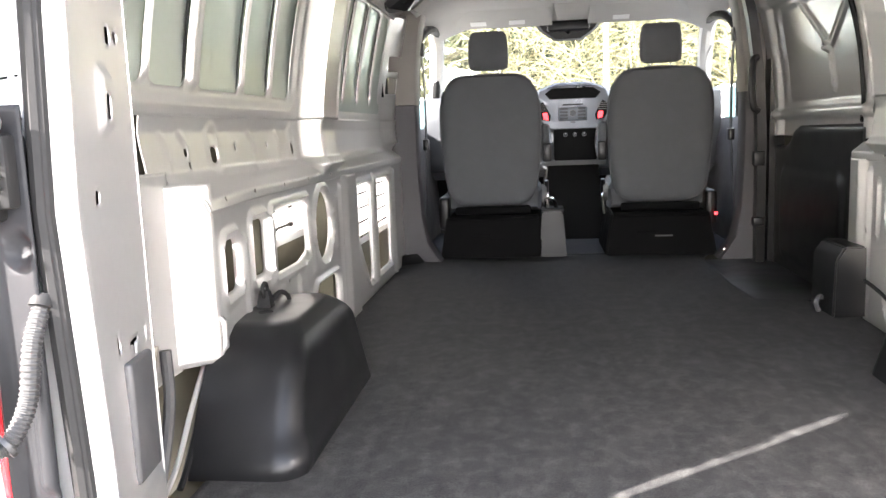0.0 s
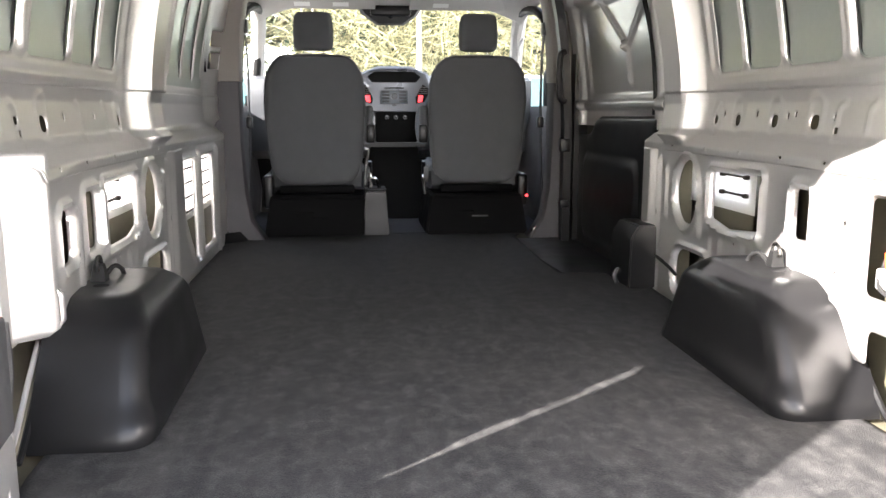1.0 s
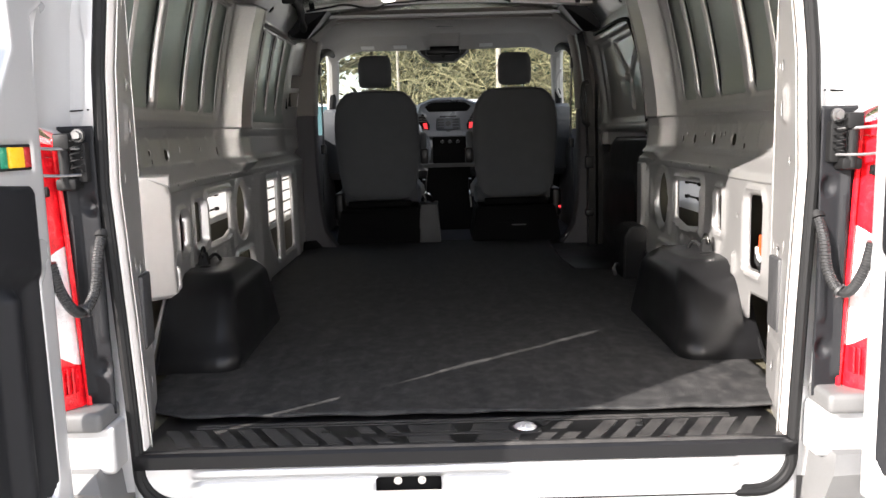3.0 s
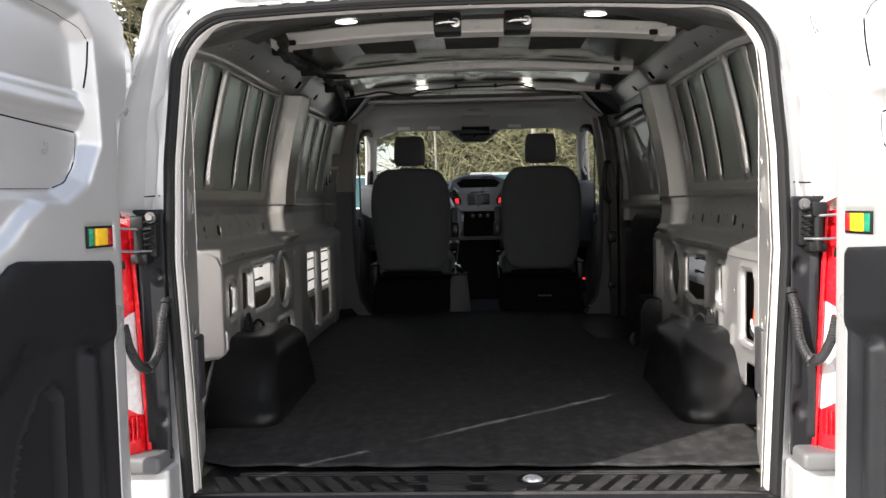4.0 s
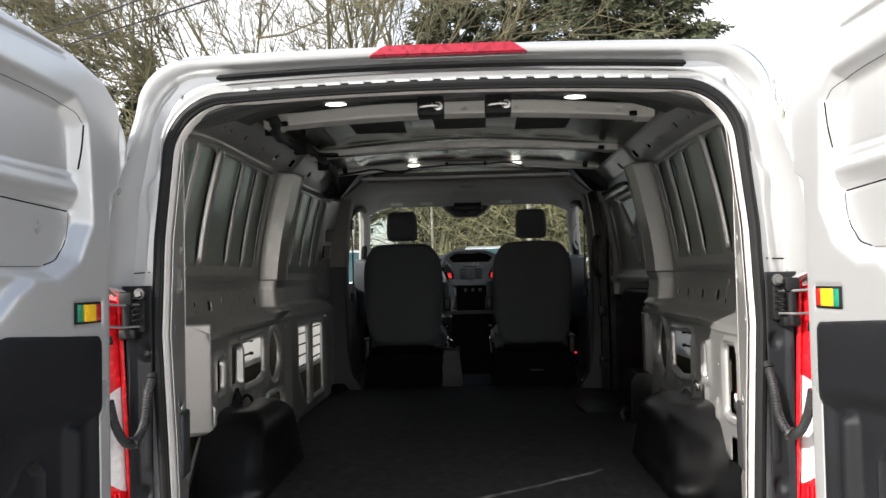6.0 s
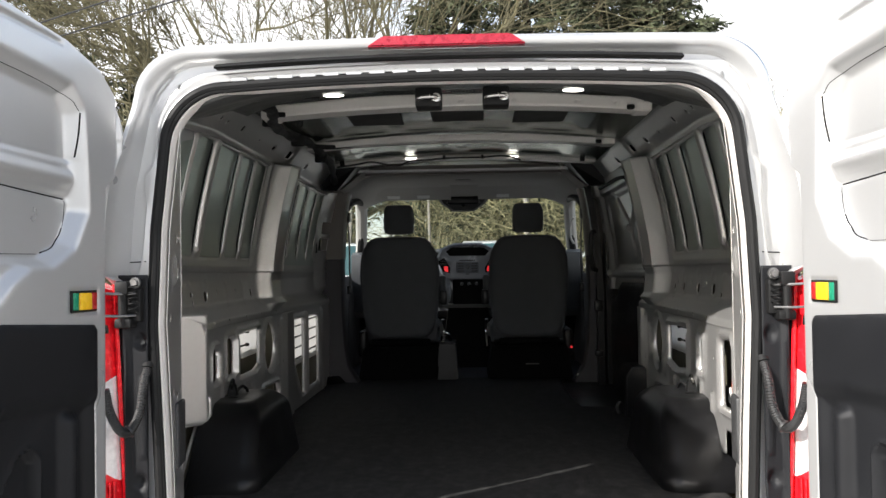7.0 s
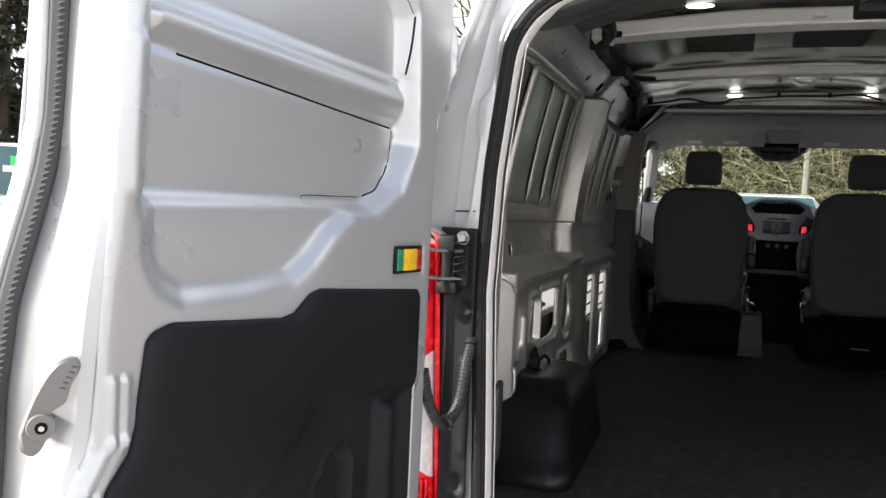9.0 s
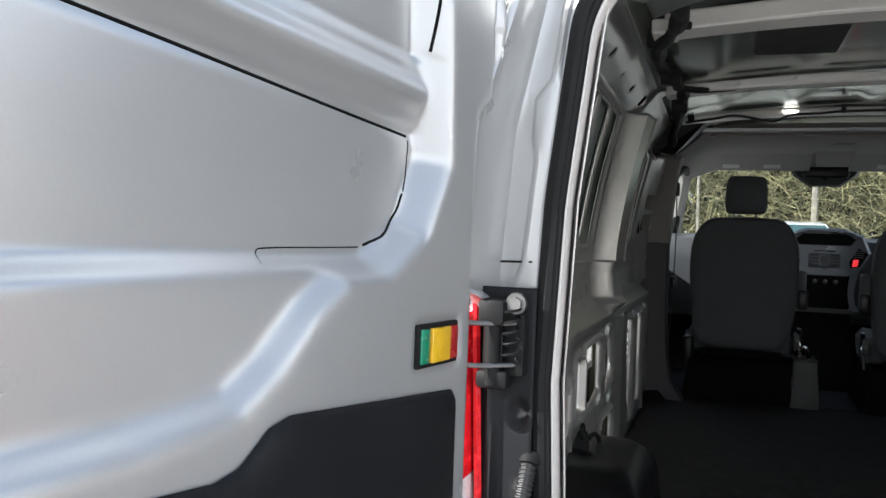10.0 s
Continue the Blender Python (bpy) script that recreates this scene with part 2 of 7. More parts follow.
M_BARK = material("bark", (0.11, 0.085, 0.06), 0.9, 0, 0.3, 4, 60, 0.6, 40)
M_TWIG = material("mossy_twigs", (0.205, 0.190, 0.105), 0.9, 0, 0.3, 2, 60, islands=0.7)
M_LIMB = material("mossy_bark", (0.125, 0.112, 0.062), 0.9, 0, 0.35, 3, 50, islands=0.4)
M_NEEDLE = material("fir_needles", (0.062, 0.072, 0.036), 0.8, 0, 0.3, 1.2, 40, islands=0.6)
M_STICKER = material("pale_label", (0.62, 0.62, 0.6), 0.6, 0, 0.05, 10, 100)
M_GREENTAG = material("green_tag", (0.03, 0.55, 0.12), 0.6, 0, 0.05, 10, 100)

# ---------------------------------------------------------------- builders


def finish(ob, mat, parent, label, smooth, angle=35):
    me = ob.data
    me.materials.append(mat)
    if smooth:
        me.polygons.foreach_set("use_smooth", [True] * len(me.polygons))
        me.set_sharp_from_angle(angle=radians(angle))
    if parent:
        ob.parent = parent
    if label:
        tagged(ob, label)
    return ob


def part(name, bm, mat, parent=None, label="", smooth=True, angle=35):
    me = bpy.data.meshes.new(name)
    bmesh.ops.recalc_face_normals(bm, faces=bm.faces)
    bm.to_mesh(me)
    bm.free()
    return finish(new(name, me), mat, parent, label, smooth, angle)


def raw(name, verts, faces, mat, parent=None, label="", smooth=True, angle=35):
    me = bpy.data.meshes.new(name)
    me.from_pydata([tuple(v) for v in verts], [], [tuple(f) for f in faces])
    me.update()
    return finish(new(name, me), mat, parent, label, smooth, angle)


def thing(name, at=(0, 0, 0), label="", category="", group="", kind=""):
    e = new(name)
    e.empty_display_size = 0.1
    e.location = at
    bpy.context.view_layer.update()
    return tagged(e, label, category, group, kind)


def box_bm(x0, x1, y0, y1, z0, z1, bevel=0.0, seg=2, bm=None):
    bm = bm or bmesh.new()
    r = bmesh.ops.create_cube(bm, size=1, matrix=Matrix.LocRotScale(((x0 + x1) / 2, (y0 + y1) / 2, (z0 + z1) / 2), None,
                                                                  (abs(x1 - x0), abs(y1 - y0), abs(z1 - z0))))
    if bevel:
        es = list({e for v in r["verts"] for e in v.link_edges})
        bmesh.ops.bevel(bm, geom=es, offset=bevel, segments=seg, affect="EDGES", profile=0.5)
    return bm


def cyl_bm(p, q, r0, r1=None, seg=12, bm=None, caps=True):
    bm = bm or bmesh.new()
    p, q = Vector(p), Vector(q)
    d = q - p
    m = Matrix.Translation((p + q) / 2) @ d.to_track_quat("Z", "Y").to_matrix().to_4x4()
    bmesh.ops.create_cone(bm, cap_ends=caps, segments=seg, radius1=r0, radius2=r0 if r1 is None else r1, depth=d.length, matrix=m)
    return bm


def loft_bm(rings, closed=True, caps=True, bm=None):
    """Faces between rings of equally many points; closed: each ring is a loop."""
    bm = bm or bmesh.new()
    vs = [[bm.verts.new(p) for p in ring] for ring in rings]
    n = len(vs[0])
    for a, b in zip(vs, vs[1:]):
        for i in range(n if closed else n - 1):
            j = (i + 1) % n
            bm.faces.new((a[i], a[j], b[j], b[i]))
    if caps and closed:
        bm.faces.new(list(reversed(vs[0])))
        bm.faces.new(vs[-1])
    return bm


def tube_bm(points, r, seg=8, bm=None, closed=False, radii=None):
    """A tube along points with a frame carried along."""
    pts = [Vector(p) for p in points]
    n = len(pts)
    rings, up = [], None
    for i, p in enumerate(pts):
        a = pts[(i - 1) % n] if closed or i else p
        b = pts[(i + 1) % n] if closed or i < n - 1 else p
        t = (b - a).normalized()
        if up is None:
            up = t.orthogonal().normalized()
        up = (up - t * up.dot(t)).normalized()
        side = t.cross(up)
        rr = radii[i] if radii else r
        rings.append([p + rr * (math.cos(2 * math.pi * k / seg) * up + math.sin(2 * math.pi * k / seg) * side) for k in range(seg)])
    if closed:
        rings.append(rings[0])
        bm2 = loft_bm(rings, True, False, bm)
        bmesh.ops.remove_doubles(bm2, verts=bm2.verts, dist=1e-5)
        return bm2
    return loft_bm(rings, True, True, bm)


def bezier(p0, p1, p2, p3, n=16):
    p0, p1, p2, p3 = map(Vector, (p0, p1, p2, p3))
    out = []
    for i in range(n + 1):
        t = i / n
        out.append((1 - t) ** 3 * p0 + 3 * t * (1 - t) ** 2 * p1 + 3 * t * t * (1 - t) * p2 + t ** 3 * p3)
    return out


def smoothline(points, n=8):
    """Catmull-Rom through points."""
    p = [Vector(q) for q in points]
    p = [2 * p[0] - p[1]] + p + [2 * p[-1] - p[-2]]
    out = []
    for i in range(1, len(p) - 2):
        for k in range(n):
            t = k / n
            out.append(0.5 * ((2 * p[i]) + (p[i + 1] - p[i - 1]) * t + (2 * p[i - 1] - 5 * p[i] + 4 * p[i + 1] - p[i + 2]) * t * t
                              + (3 * p[i] - p[i - 1] - 3 * p[i + 1] + p[i + 2]) * t ** 3))
    out.append(p[-2])
    return out


# distances in a sheet's own two coordinates: negative inside
def d_box(U, V, u0, u1, v0, v1, r=0.01):
    qx = np.abs(U - (u0 + u1) / 2) - (u1 - u0) / 2 + r
    qy = np.abs(V - (v0 + v1) / 2) - (v1 - v0) / 2 + r
    return np.hypot(np.maximum(qx, 0), np.maximum(qy, 0)) + np.minimum(np.maximum(qx, qy), 0) - r


def d_line(U, V, u0, v0, u1, v1, r=0.01):
    du, dv = u1 - u0, v1 - v0
    t = np.clip(((U - u0) * du + (V - v0) * dv) / (du * du + dv * dv), 0, 1)
    return np.hypot(U - u0 - t * du, V - v0 - t * dv) - r


def d_oval(U, V, cu, cv, ru, rv):
    return (np.hypot((U - cu) / ru, (V - cv) / rv) - 1) * min(ru, rv)


def d_poly(U, V, pts, r=0.0):
    d = np.full(U.shape, 1e9)
    inside = np.zeros(U.shape, bool)
    n = len(pts)
    for i in range(n):
        (x0, y0), (x1, y1) = pts[i], pts[(i + 1) % n]
        d = np.minimum(d, d_line(U, V, x0, y0, x1, y1, 0))
        if y0 != y1:
            c = ((y0 > V) != (y1 > V)) & (U < (x1 - x0) * (V - y0) / (y1 - y0) + x0)
            inside ^= c
    return np.where(inside, -d, d) - r


def ins(d, w=0.012):
    """1 inside, 0 outside, a soft step of width w."""
    t = np.clip(0.5 - d / w, 0, 1)
    return t * t * (3 - 2 * t)


def rim(d, w=0.012):
    """A rounded bead along the outline."""
    return np.exp(-(d / w) ** 2)


def stamped(name, us, vs, place, mat, parent=None, height=None, hole=None, thick=0.0025, label="", angle=50):
    """A pressed sheet: a grid in u and v, with relief from height(U, V), and holes where hole(U, V) is negative."""
    U, V = np.meshgrid(np.asarray(us, float), np.asarray(vs, float), indexing="ij")
    nu, nv = U.shape
    keep = np.ones((nu - 1, nv - 1), bool)
    if hole is not None:
        C = hole((U[1:, 1:] + U[:-1, :-1]) / 2, (V[1:, 1:] + V[:-1, :-1]) / 2)
        keep = C > 0
        near_k, near_d = np.zeros(U.shape, bool), np.zeros(U.shape, bool)
        for a, b in ((0, 0), (0, 1), (1, 0), (1, 1)):
            near_k[a:nu - 1 + a, b:nv - 1 + b] |= keep
            near_d[a:nu - 1 + a, b:nv - 1 + b] |= ~keep
        edge = near_k & near_d
        for _ in range(3):
            e = 1e-4
            S = hole(U, V)
            gu, gv = (hole(U + e, V) - S) / e, (hole(U, V + e) - S) / e
            g = np.maximum(gu * gu + gv * gv, 0.2)
            step = np.clip(S, -0.012, 0.012)
            U = np.where(edge, U - step * gu / g, U)
            V = np.where(edge, V - step * gv / g, V)
    Hh = height(U, V) if height is not None else np.zeros(U.shape)
    P = np.stack(np.broadcast_arrays(*place(U, V, Hh)), -1).reshape(-1, 3)
    idx = np.arange(nu * nv).reshape(nu, nv)
    F = np.stack([idx[:-1, :-1], idx[1:, :-1], idx[1:, 1:], idx[:-1, 1:]], -1)[keep]
    used = np.unique(F)
    remap = np.full(nu * nv, -1)
    remap[used] = np.arange(len(used))
    ob = raw(name, P[used].tolist(), remap[F].tolist(), mat, parent, label, True, angle)
    if thick:
        so = ob.modifiers.new("thickness", "SOLIDIFY")
        so.thickness, so.offset = thick, 0
    return ob


def lin(a, b, step):
    return np.linspace(a, b, max(2, int(round(abs(b - a) / step)) + 1))


def bolt(parent, p, axis, r=0.008, h=0.006, mat=None, name="bolt"):
    p, axis = Vector(p), Vector(axis).normalized()
    bm = cyl_bm(p, p + axis * h, r * 1.5, r * 1.4, 12)
    cyl_bm(p + axis * h, p + axis * (h * 2.2), r, r * 0.9, 6, bm)
    return part(name, bm, mat or M_STEEL, parent)

# ---------------------------------------------------------------- ground
GROUND_Z = -0.72
me_u = lin(-1, 1, 0.05)
ground_r = np.sign(me_u) * np.abs(me_u) ** 3 * 900


def ground_place(U, V, Hh):
    return U, V, GROUND_Z - 0.004 - 0.03 * (np.sin(U * 0.21) * np.sin(V * 0.17) + 1) * (np.hypot(U, V) > 8)


ground = stamped("ground", ground_r, ground_r, ground_place, M_ASPHALT, thick=0)
tagged(ground, "grey asphalt car park surface", "ground", kind="structure")

# ---------------------------------------------------------------- van floor
floor = thing("floor", (0, 0, 0), "black rubber cargo mat, scuffed and dusty", "floor", kind="structure")


def mat_edge(U, V):
    d = d_poly(U, V, [(-0.845, 0.315), (-0.80, 0.265), (-0.70, 0.205), (-0.2, 0.192), (0.3, 0.188), (0.78, 0.186), (0.82, 0.215), (0.865, 0.50), (0.865, 1.40),
                      (0.885, 1.95), (0.83, 1.98), (0.80, 2.26), (0.62, 2.285), (0.60, 2.6), (0.62, 3.3), (0.70, 3.49), (-0.78, 3.49),
                      (-0.90, 3.42), (-0.90, 2.0), (-0.88, 1.40), (-0.865, 0.50)])
    return -d


stamped("mat", lin(-0.93, 0.93, 0.02), lin(0.16, 3.52, 0.02), lambda U, V, Hh: (U, V, Hh), M_MAT, floor, hole=mat_edge, thick=0.006,
        height=lambda U, V: 0.0004 * np.sin(U * 9 + 1) * np.sin(V * 5) + 0.004 * np.exp(-((V - 0.20) / 0.03) ** 2) * (0.4 + np.sin(U * 14) ** 2))
part("base", box_bm(-0.93, 0.93, 0.10, 4.5, -0.06, -0.016), M_CAVITY, floor)
part("step_well", box_bm(0.50, 0.99, 2.3, 3.3, -0.08, -0.0095, 0.004), M_BLACK, floor, "black plastic side step")
part("threshold", box_bm(-0.13, 0.15, 3.46, 3.50, -0.01, 0.006, 0.003), M_RUBBER, floor)
part("cab_mat", box_bm(-0.90, 0.90, 3.49, 4.55, -0.011, -0.002, 0.002), material("cab_carpet", (0.035, 0.038, 0.046), 0.8, 0, 0.3, 5, 200, 0.5, 500), floor, "dark blue-black cab floor mat")

# scuff plate over the rear sill
sill = thing("sill_plate", (0, 0, 0), "black ribbed plastic scuff plate over the rear sill", "sill plate")
prof = [(0.32, -0.012), (0.04, -0.008), (0.012, -0.010), (0.0, -0.020), (-0.002, -0.045), (0.02, -0.048)]
bm = loft_bm([[(x, y, z) for y, z in prof] for x in np.linspace(-0.752, 0.752, 40)], False, False)
ob = part("plate", bm, M_BLACK, sill)
so = ob.modifiers.new("thickness", "SOLIDIFY")
so.thickness, so.offset = 0.003, -1
M_TREAD = material("worn_tread_plastic", (0.034, 0.033, 0.033), 0.5, 0, 0.3, 14, 150, 0.3, 300, second=(0.062, 0.059, 0.056), spec=0.3)


def bar(p, q, w, z=-0.0075):
    p, q = Vector((p[0], 0.014 + (p[1] - 0.055) * 0.77)), Vector((q[0], 0.014 + (q[1] - 0.055) * 0.77))
    x = Vector((w / 2, 0))
    low = [(a.x, a.y, z - 0.004) for a in (p - x, p + x, q + x, q - x)]
    top = [(a.x, a.y, z + 0.003) for a in (p - x * 0.85, p + x * 0.85, q + x * 0.85, q - x * 0.85)]
    part("tread_bar", loft_bm([low, top]), M_TREAD, sill, smooth=False)


for sx in (-1, 1):
    for k in range(9):
        x = sx * (0.64 - 0.0575 * k)
        if k < 7:
            bar((x, 0.065), (x + sx * 0.064, 0.205), 0.040)
        else:
            bar((x, 0.065), (x + sx * 0.022, 0.112), 0.040)
            bar((x - sx * 0.012, 0.148), (x + sx * 0.012, 0.205), 0.040)
    bar((sx * 0.075, 0.065), (sx * 0.085, 0.112), 0.115)
    bar((sx * 0.070, 0.148), (sx * 0.080, 0.205), 0.125)
bar((0.0, 0.122), (0.0, 0.138), 0.42)
for y0, y1 in ((0.222, 0.236), (0.246, 0.256), (0.042, 0.054)):
    bar((0.0, y0), (0.0, y1), 1.46)
for x in (-0.33, 0.42):
    part("plug", cyl_bm((x, 0.10, -0.010), (x, 0.10, -0.003), 0.012, 0.010, 16), M_RUBBER, sill)
st = thing("door_striker", (0.147, 0.097, -0.004), "bright steel door striker cup in the sill plate", "striker")
bm = bmesh.new()
bmesh.ops.create_uvsphere(bm, u_segments=24, v_segments=10, radius=0.027, matrix=Matrix.Diagonal((1, 1, 0.42, 1)))
part("cup", bm, material("polished_steel", (0.85, 0.85, 0.84), 0.25, 0.6, 0.05, 30, 200), st)
part("pin", cyl_bm((-0.012, 0, 0.004), (0.012, 0, 0.010), 0.004, None, 8), M_STEEL, st)
part("surround", tube_bm([(0.036 * math.cos(a), 0.036 * math.sin(a), -0.002) for a in np.linspace(0, 2 * math.pi, 24, False)], 0.006, 6, closed=True), M_RUBBER, st)

# ---------------------------------------------------------------- side walls


def skin_x(z):
    return 0.978 - 0.085 * np.clip((z - 0.74) / 0.5, 0, 1.2) ** 1.5


RIBS_REAR = [(0.70, 0.011), (0.925, 0.026), (1.24, 0.012), (1.47, 0.012)]
RIBS_FRONT = [(2.16, 0.010), (2.40, 0.012), (2.66, 0.012), (2.92, 0.013)]


def pillar_rise(U):
    """The post between the two bays: a long slope facing the rear, a narrow top, a sharp step to the front."""
    up = np.clip((U - 1.735) / 0.055, 0, 1)
    top = np.clip((U - 1.79) / 0.11, 0, 1)
    down = np.clip((1.965 - U) / 0.035, 0, 1)
    return (0.072 * up ** 1.25 + 0.012 * top) * down


def upper_height(side):
    def f(U, V):
        h = pillar_rise(U)
        h = h + 0.007 * ins(d_box(U, V, 1.912, 1.922, 0.6, 1.4, 0.004), 0.008)
        d = d_box(U, V, 0.42, 1.69, 0.775, 1.40, 0.07)
        h = h + 0.010 * (1 - ins(d, 0.02)) * (U < 2.0) + 0.004 * rim(d - 0.012, 0.008) * (U < 1.9)
        for y, r in RIBS_REAR + (RIBS_FRONT if side < 0 else []):
            d = d_line(U, V, y, 0.822, y, 1.22, r * 0.8)
            h = h + (0.013 if r > 0.02 else 0.008) * ins(d, 0.010) - 0.004 * ins(d_line(U, V, y, 0.83, y, 1.21, r * 0.25), 0.007)
        if side < 0:
            d2 = d_box(U, V, 2.03, 3.16, 0.775, 1.40, 0.05)
            h = h - 0.006 * ins(d2, 0.02)
            h = h + 0.05 * ins(-(U - 3.22), 0.12)
        return h
    return f


prof_s = np.array([(0.868, 0.530), (0.878, 0.556), (0.950, 0.592), (0.968, 0.612), (0.978, 0.70), (0.972, 0.745)])
arc = np.r_[0, np.cumsum(np.hypot(*np.diff(prof_s, axis=0).T))]


def ledge_xz(v):
    return np.interp(v, arc, prof_s[:, 0]), np.interp(v, arc, prof_s[:, 1])


def z_to_arc(z):
    return float(np.interp(z, prof_s[:, 1], arc))


def lower_x(y):
    t = np.clip((y - 0.68) / 0.45, 0, 1)
    return 0.872 + 0.034 * t * t * (3 - 2 * t)


def union(*ds):
    out = ds[0]
    for d in ds[1:]:
        out = np.minimum(out, d)
    return out


def side_wall(s):
    left = s < 0
    name = "wall_left" if left else "wall_right"
    w = thing(name, (s * 0.95, 1.8, 0), "bare silver-painted pressed steel van side with stamped openings", "wall", kind="structure")
    far = 3.38 if left else 2.14
    near = 0.34
    inv = w.matrix_world.inverted()
    o = Vector(w.location)

    def put(fx):
        return lambda U, V, Hh: tuple(c - k for c, k in zip(fx(U, V, Hh), o))

    panes = [(0.46, 0.686), (0.714, 0.895), (0.955, 1.226), (1.254, 1.456), (1.484, 1.655)] + ([(2.06, 2.147), (2.173, 2.387), (2.413, 2.647), (2.673, 2.906), (2.934, 3.12)] if left else [])

    def pane_hole(U, V):
        return union(*[d_box(U, V, a, b, 0.80, 1.225, 0.032) for a, b in panes])

    def upper_hole(U, V):
        d = pane_hole(U, V)
        return union(d, d_box(U, V, 3.20, 3.30, 0.985, 1.06, 0.006), d_box(U, V, 3.20, 3.30, 0.875, 0.955, 0.006)) if left else d
    for a, b in ((0.40, 1.72), (2.01, 3.19)) if left else ((0.40, 1.72),):
        stamped("skin_panel", lin(a, b, 0.05), lin(0.775, 1.25, 0.02), put(lambda U, V, Hh: (s * (skin_x(V) + 0.002 + 0.011 * np.clip((V - 0.80) / 0.10, 0, 1) - Hh), U, V)), M_PANE, w, thick=0, label="green-grey outer skin between the ribs")
    stamped("upper_panel", lin(near, far, 0.005), lin(0.735, 1.255, 0.011), put(lambda U, V, Hh: (s * (skin_x(V) - Hh), U + (V - 0.8) * 0.06, V)), M_INNER, w, upper_height(s), upper_hole)
    # ledge and band of holes
    holes_y = [(1.02, 0.019, 0.020), (1.655, 0.015, 0.018)] if left else [(1.655, 0.015, 0.017), (1.50, 0.017, 0.018), (1.27, 0.018, 0.019), (1.06, 0.020, 0.020)]
    small_y = [(0.72, 0.6), (0.86, 0.655), (0.87, 0.625), (1.17, 0.66), (1.42, 0.66)] if left else [(0.97, 0.66), (0.955, 0.625), (1.16, 0.665), (1.2, 0.66), (1.38, 0.665), (1.6, 0.665)]
    av = [z_to_arc(z) for z in (0.645,)][0]

    def band_hole(U, V):
        ds = [d_box(U, V, y - a, y + a, av - b, av + b, 0.014) for y, a, b in holes_y]
        ds += [d_box(U, V, y - 0.006, y + 0.006, z_to_arc(z) - 0.009, z_to_arc(z) + 0.009, 0.002) for y, z in small_y]
        if left:
            ds.append(U - 0.657 - np.clip(0.975 - ledge_xz(V)[0] - 0.026 * np.clip(1 - V / 0.10, 0, 1), 0, 1) * 0.922)
        ds += [d_box(U, V, y - 0.008, y + 0.008, 0.016, 0.026, 0.002) for y in (0.86, 1.1, 1.34, 1.58, 1.86) if y < far]
        return union(*ds)

    def band_height(U, V):
        h = np.zeros(U.shape)
        for y, a, b in holes_y:
            h = h + 0.004 * rim(d_box(U, V, y - a - 0.012, y + a + 0.012, av - b - 0.014, av + b + 0.05, 0.03), 0.009)
        for y in ((0.74, 0.84, 1.27, 1.50) if left else (0.93, 1.62, 0.80)):
            h = h + 0.005 * rim(d_box(U, V, y - 0.03, y + 0.03, av - 0.05, av + 0.05, 0.03), 0.008) * (U > y)
        h = h + pillar_rise(U) * np.clip((V - arc[1]) / (arc[2] - arc[1]), 0, 1)
        if left:
            h = h + 0.05 * ins(-(U - 3.20), 0.12) * np.clip((V - arc[2]) / 0.05, 0, 1)
        return h

    stamped("ledge", lin(0.64 if left else near, far, 0.008), lin(0, arc[-1], 0.0062),
            put(lambda U, V, Hh: (s * (ledge_xz(V)[0] - Hh + (lower_x(U) - 0.868 - 0.004) * np.clip(1 - V / 0.10, 0, 1)), U, ledge_xz(V)[1])), M_INNER, w, band_height, band_hole)
    # lower panel with its openings
    if left:
        big = lambda U, V: union(d_box(U, V, 0.80, 0.92, 0.335, 0.455, 0.02), d_box(U, V, 1.045, 1.165, 0.33, 0.475, 0.018),
                                 d_poly(U, V, [(1.225, 0.475), (1.545, 0.478), (1.545, 0.335), (1.46, 0.315), (1.225, 0.315)], 0.006),
                                 d_oval(U, V, 1.735, 0.39, 0.105, 0.112),
                                 d_poly(U, V, [(2.245, 0.47), (2.50, 0.47), (2.50, 0.07), (2.43, 0.07), (2.245, 0.28)], 0.008),
                                 d_box(U, V, 2.60, 2.93, 0.07, 0.475, 0.02), d_box(U, V, 1.60, 1.90, 0.05, 0.20, 0.03))
        start, start_z = 0.748, 0.0
        arch = lambda U, V: np.minimum(d_box(U, V, 0.4, 0.80, -0.3, 0.207, 0.02), d_box(U, V, 0.4, 1.42, -0.3, 0.12, 0.04))
    else:
        big = lambda U, V: union(d_box(U, V, 0.53, 0.655, 0.27, 0.49, 0.018), d_box(U, V, 0.915, 1.01, 0.345, 0.475, 0.012),
                                 d_poly(U, V, [(1.20, 0.485), (1.515, 0.475), (1.515, 0.335), (1.40, 0.315), (1.20, 0.335)], 0.006),
                                 d_oval(U, V, 1.72, 0.395, 0.095, 0.112), d_box(U, V, 1.50, 1.80, 0.03, 0.19, 0.06))
        start, start_z = 0.34, 0.0
        arch = lambda U, V: np.minimum(d_box(U, V, 0.33, 0.62, -0.3, 0.20, 0.02), d_box(U, V, 0.4, 1.40, -0.3, 0.12, 0.04))
    bolts = [(1.98, 0.30), (1.57, 0.45), (0.76, 0.30), (1.20, 0.26), (1.36, 0.27), (0.74, 0.42)]

    def low_hole(U, V):
        return union(big(U, V), arch(U, V), *[d_oval(U, V, y, z, 0.006, 0.006) for y, z in bolts if start < y < far])

    def low_height(U, V):
        d = big(U, V)
        h = 0.012 * rim(d - 0.018, 0.007) - 0.011 * ins(d - 0.004, 0.008)
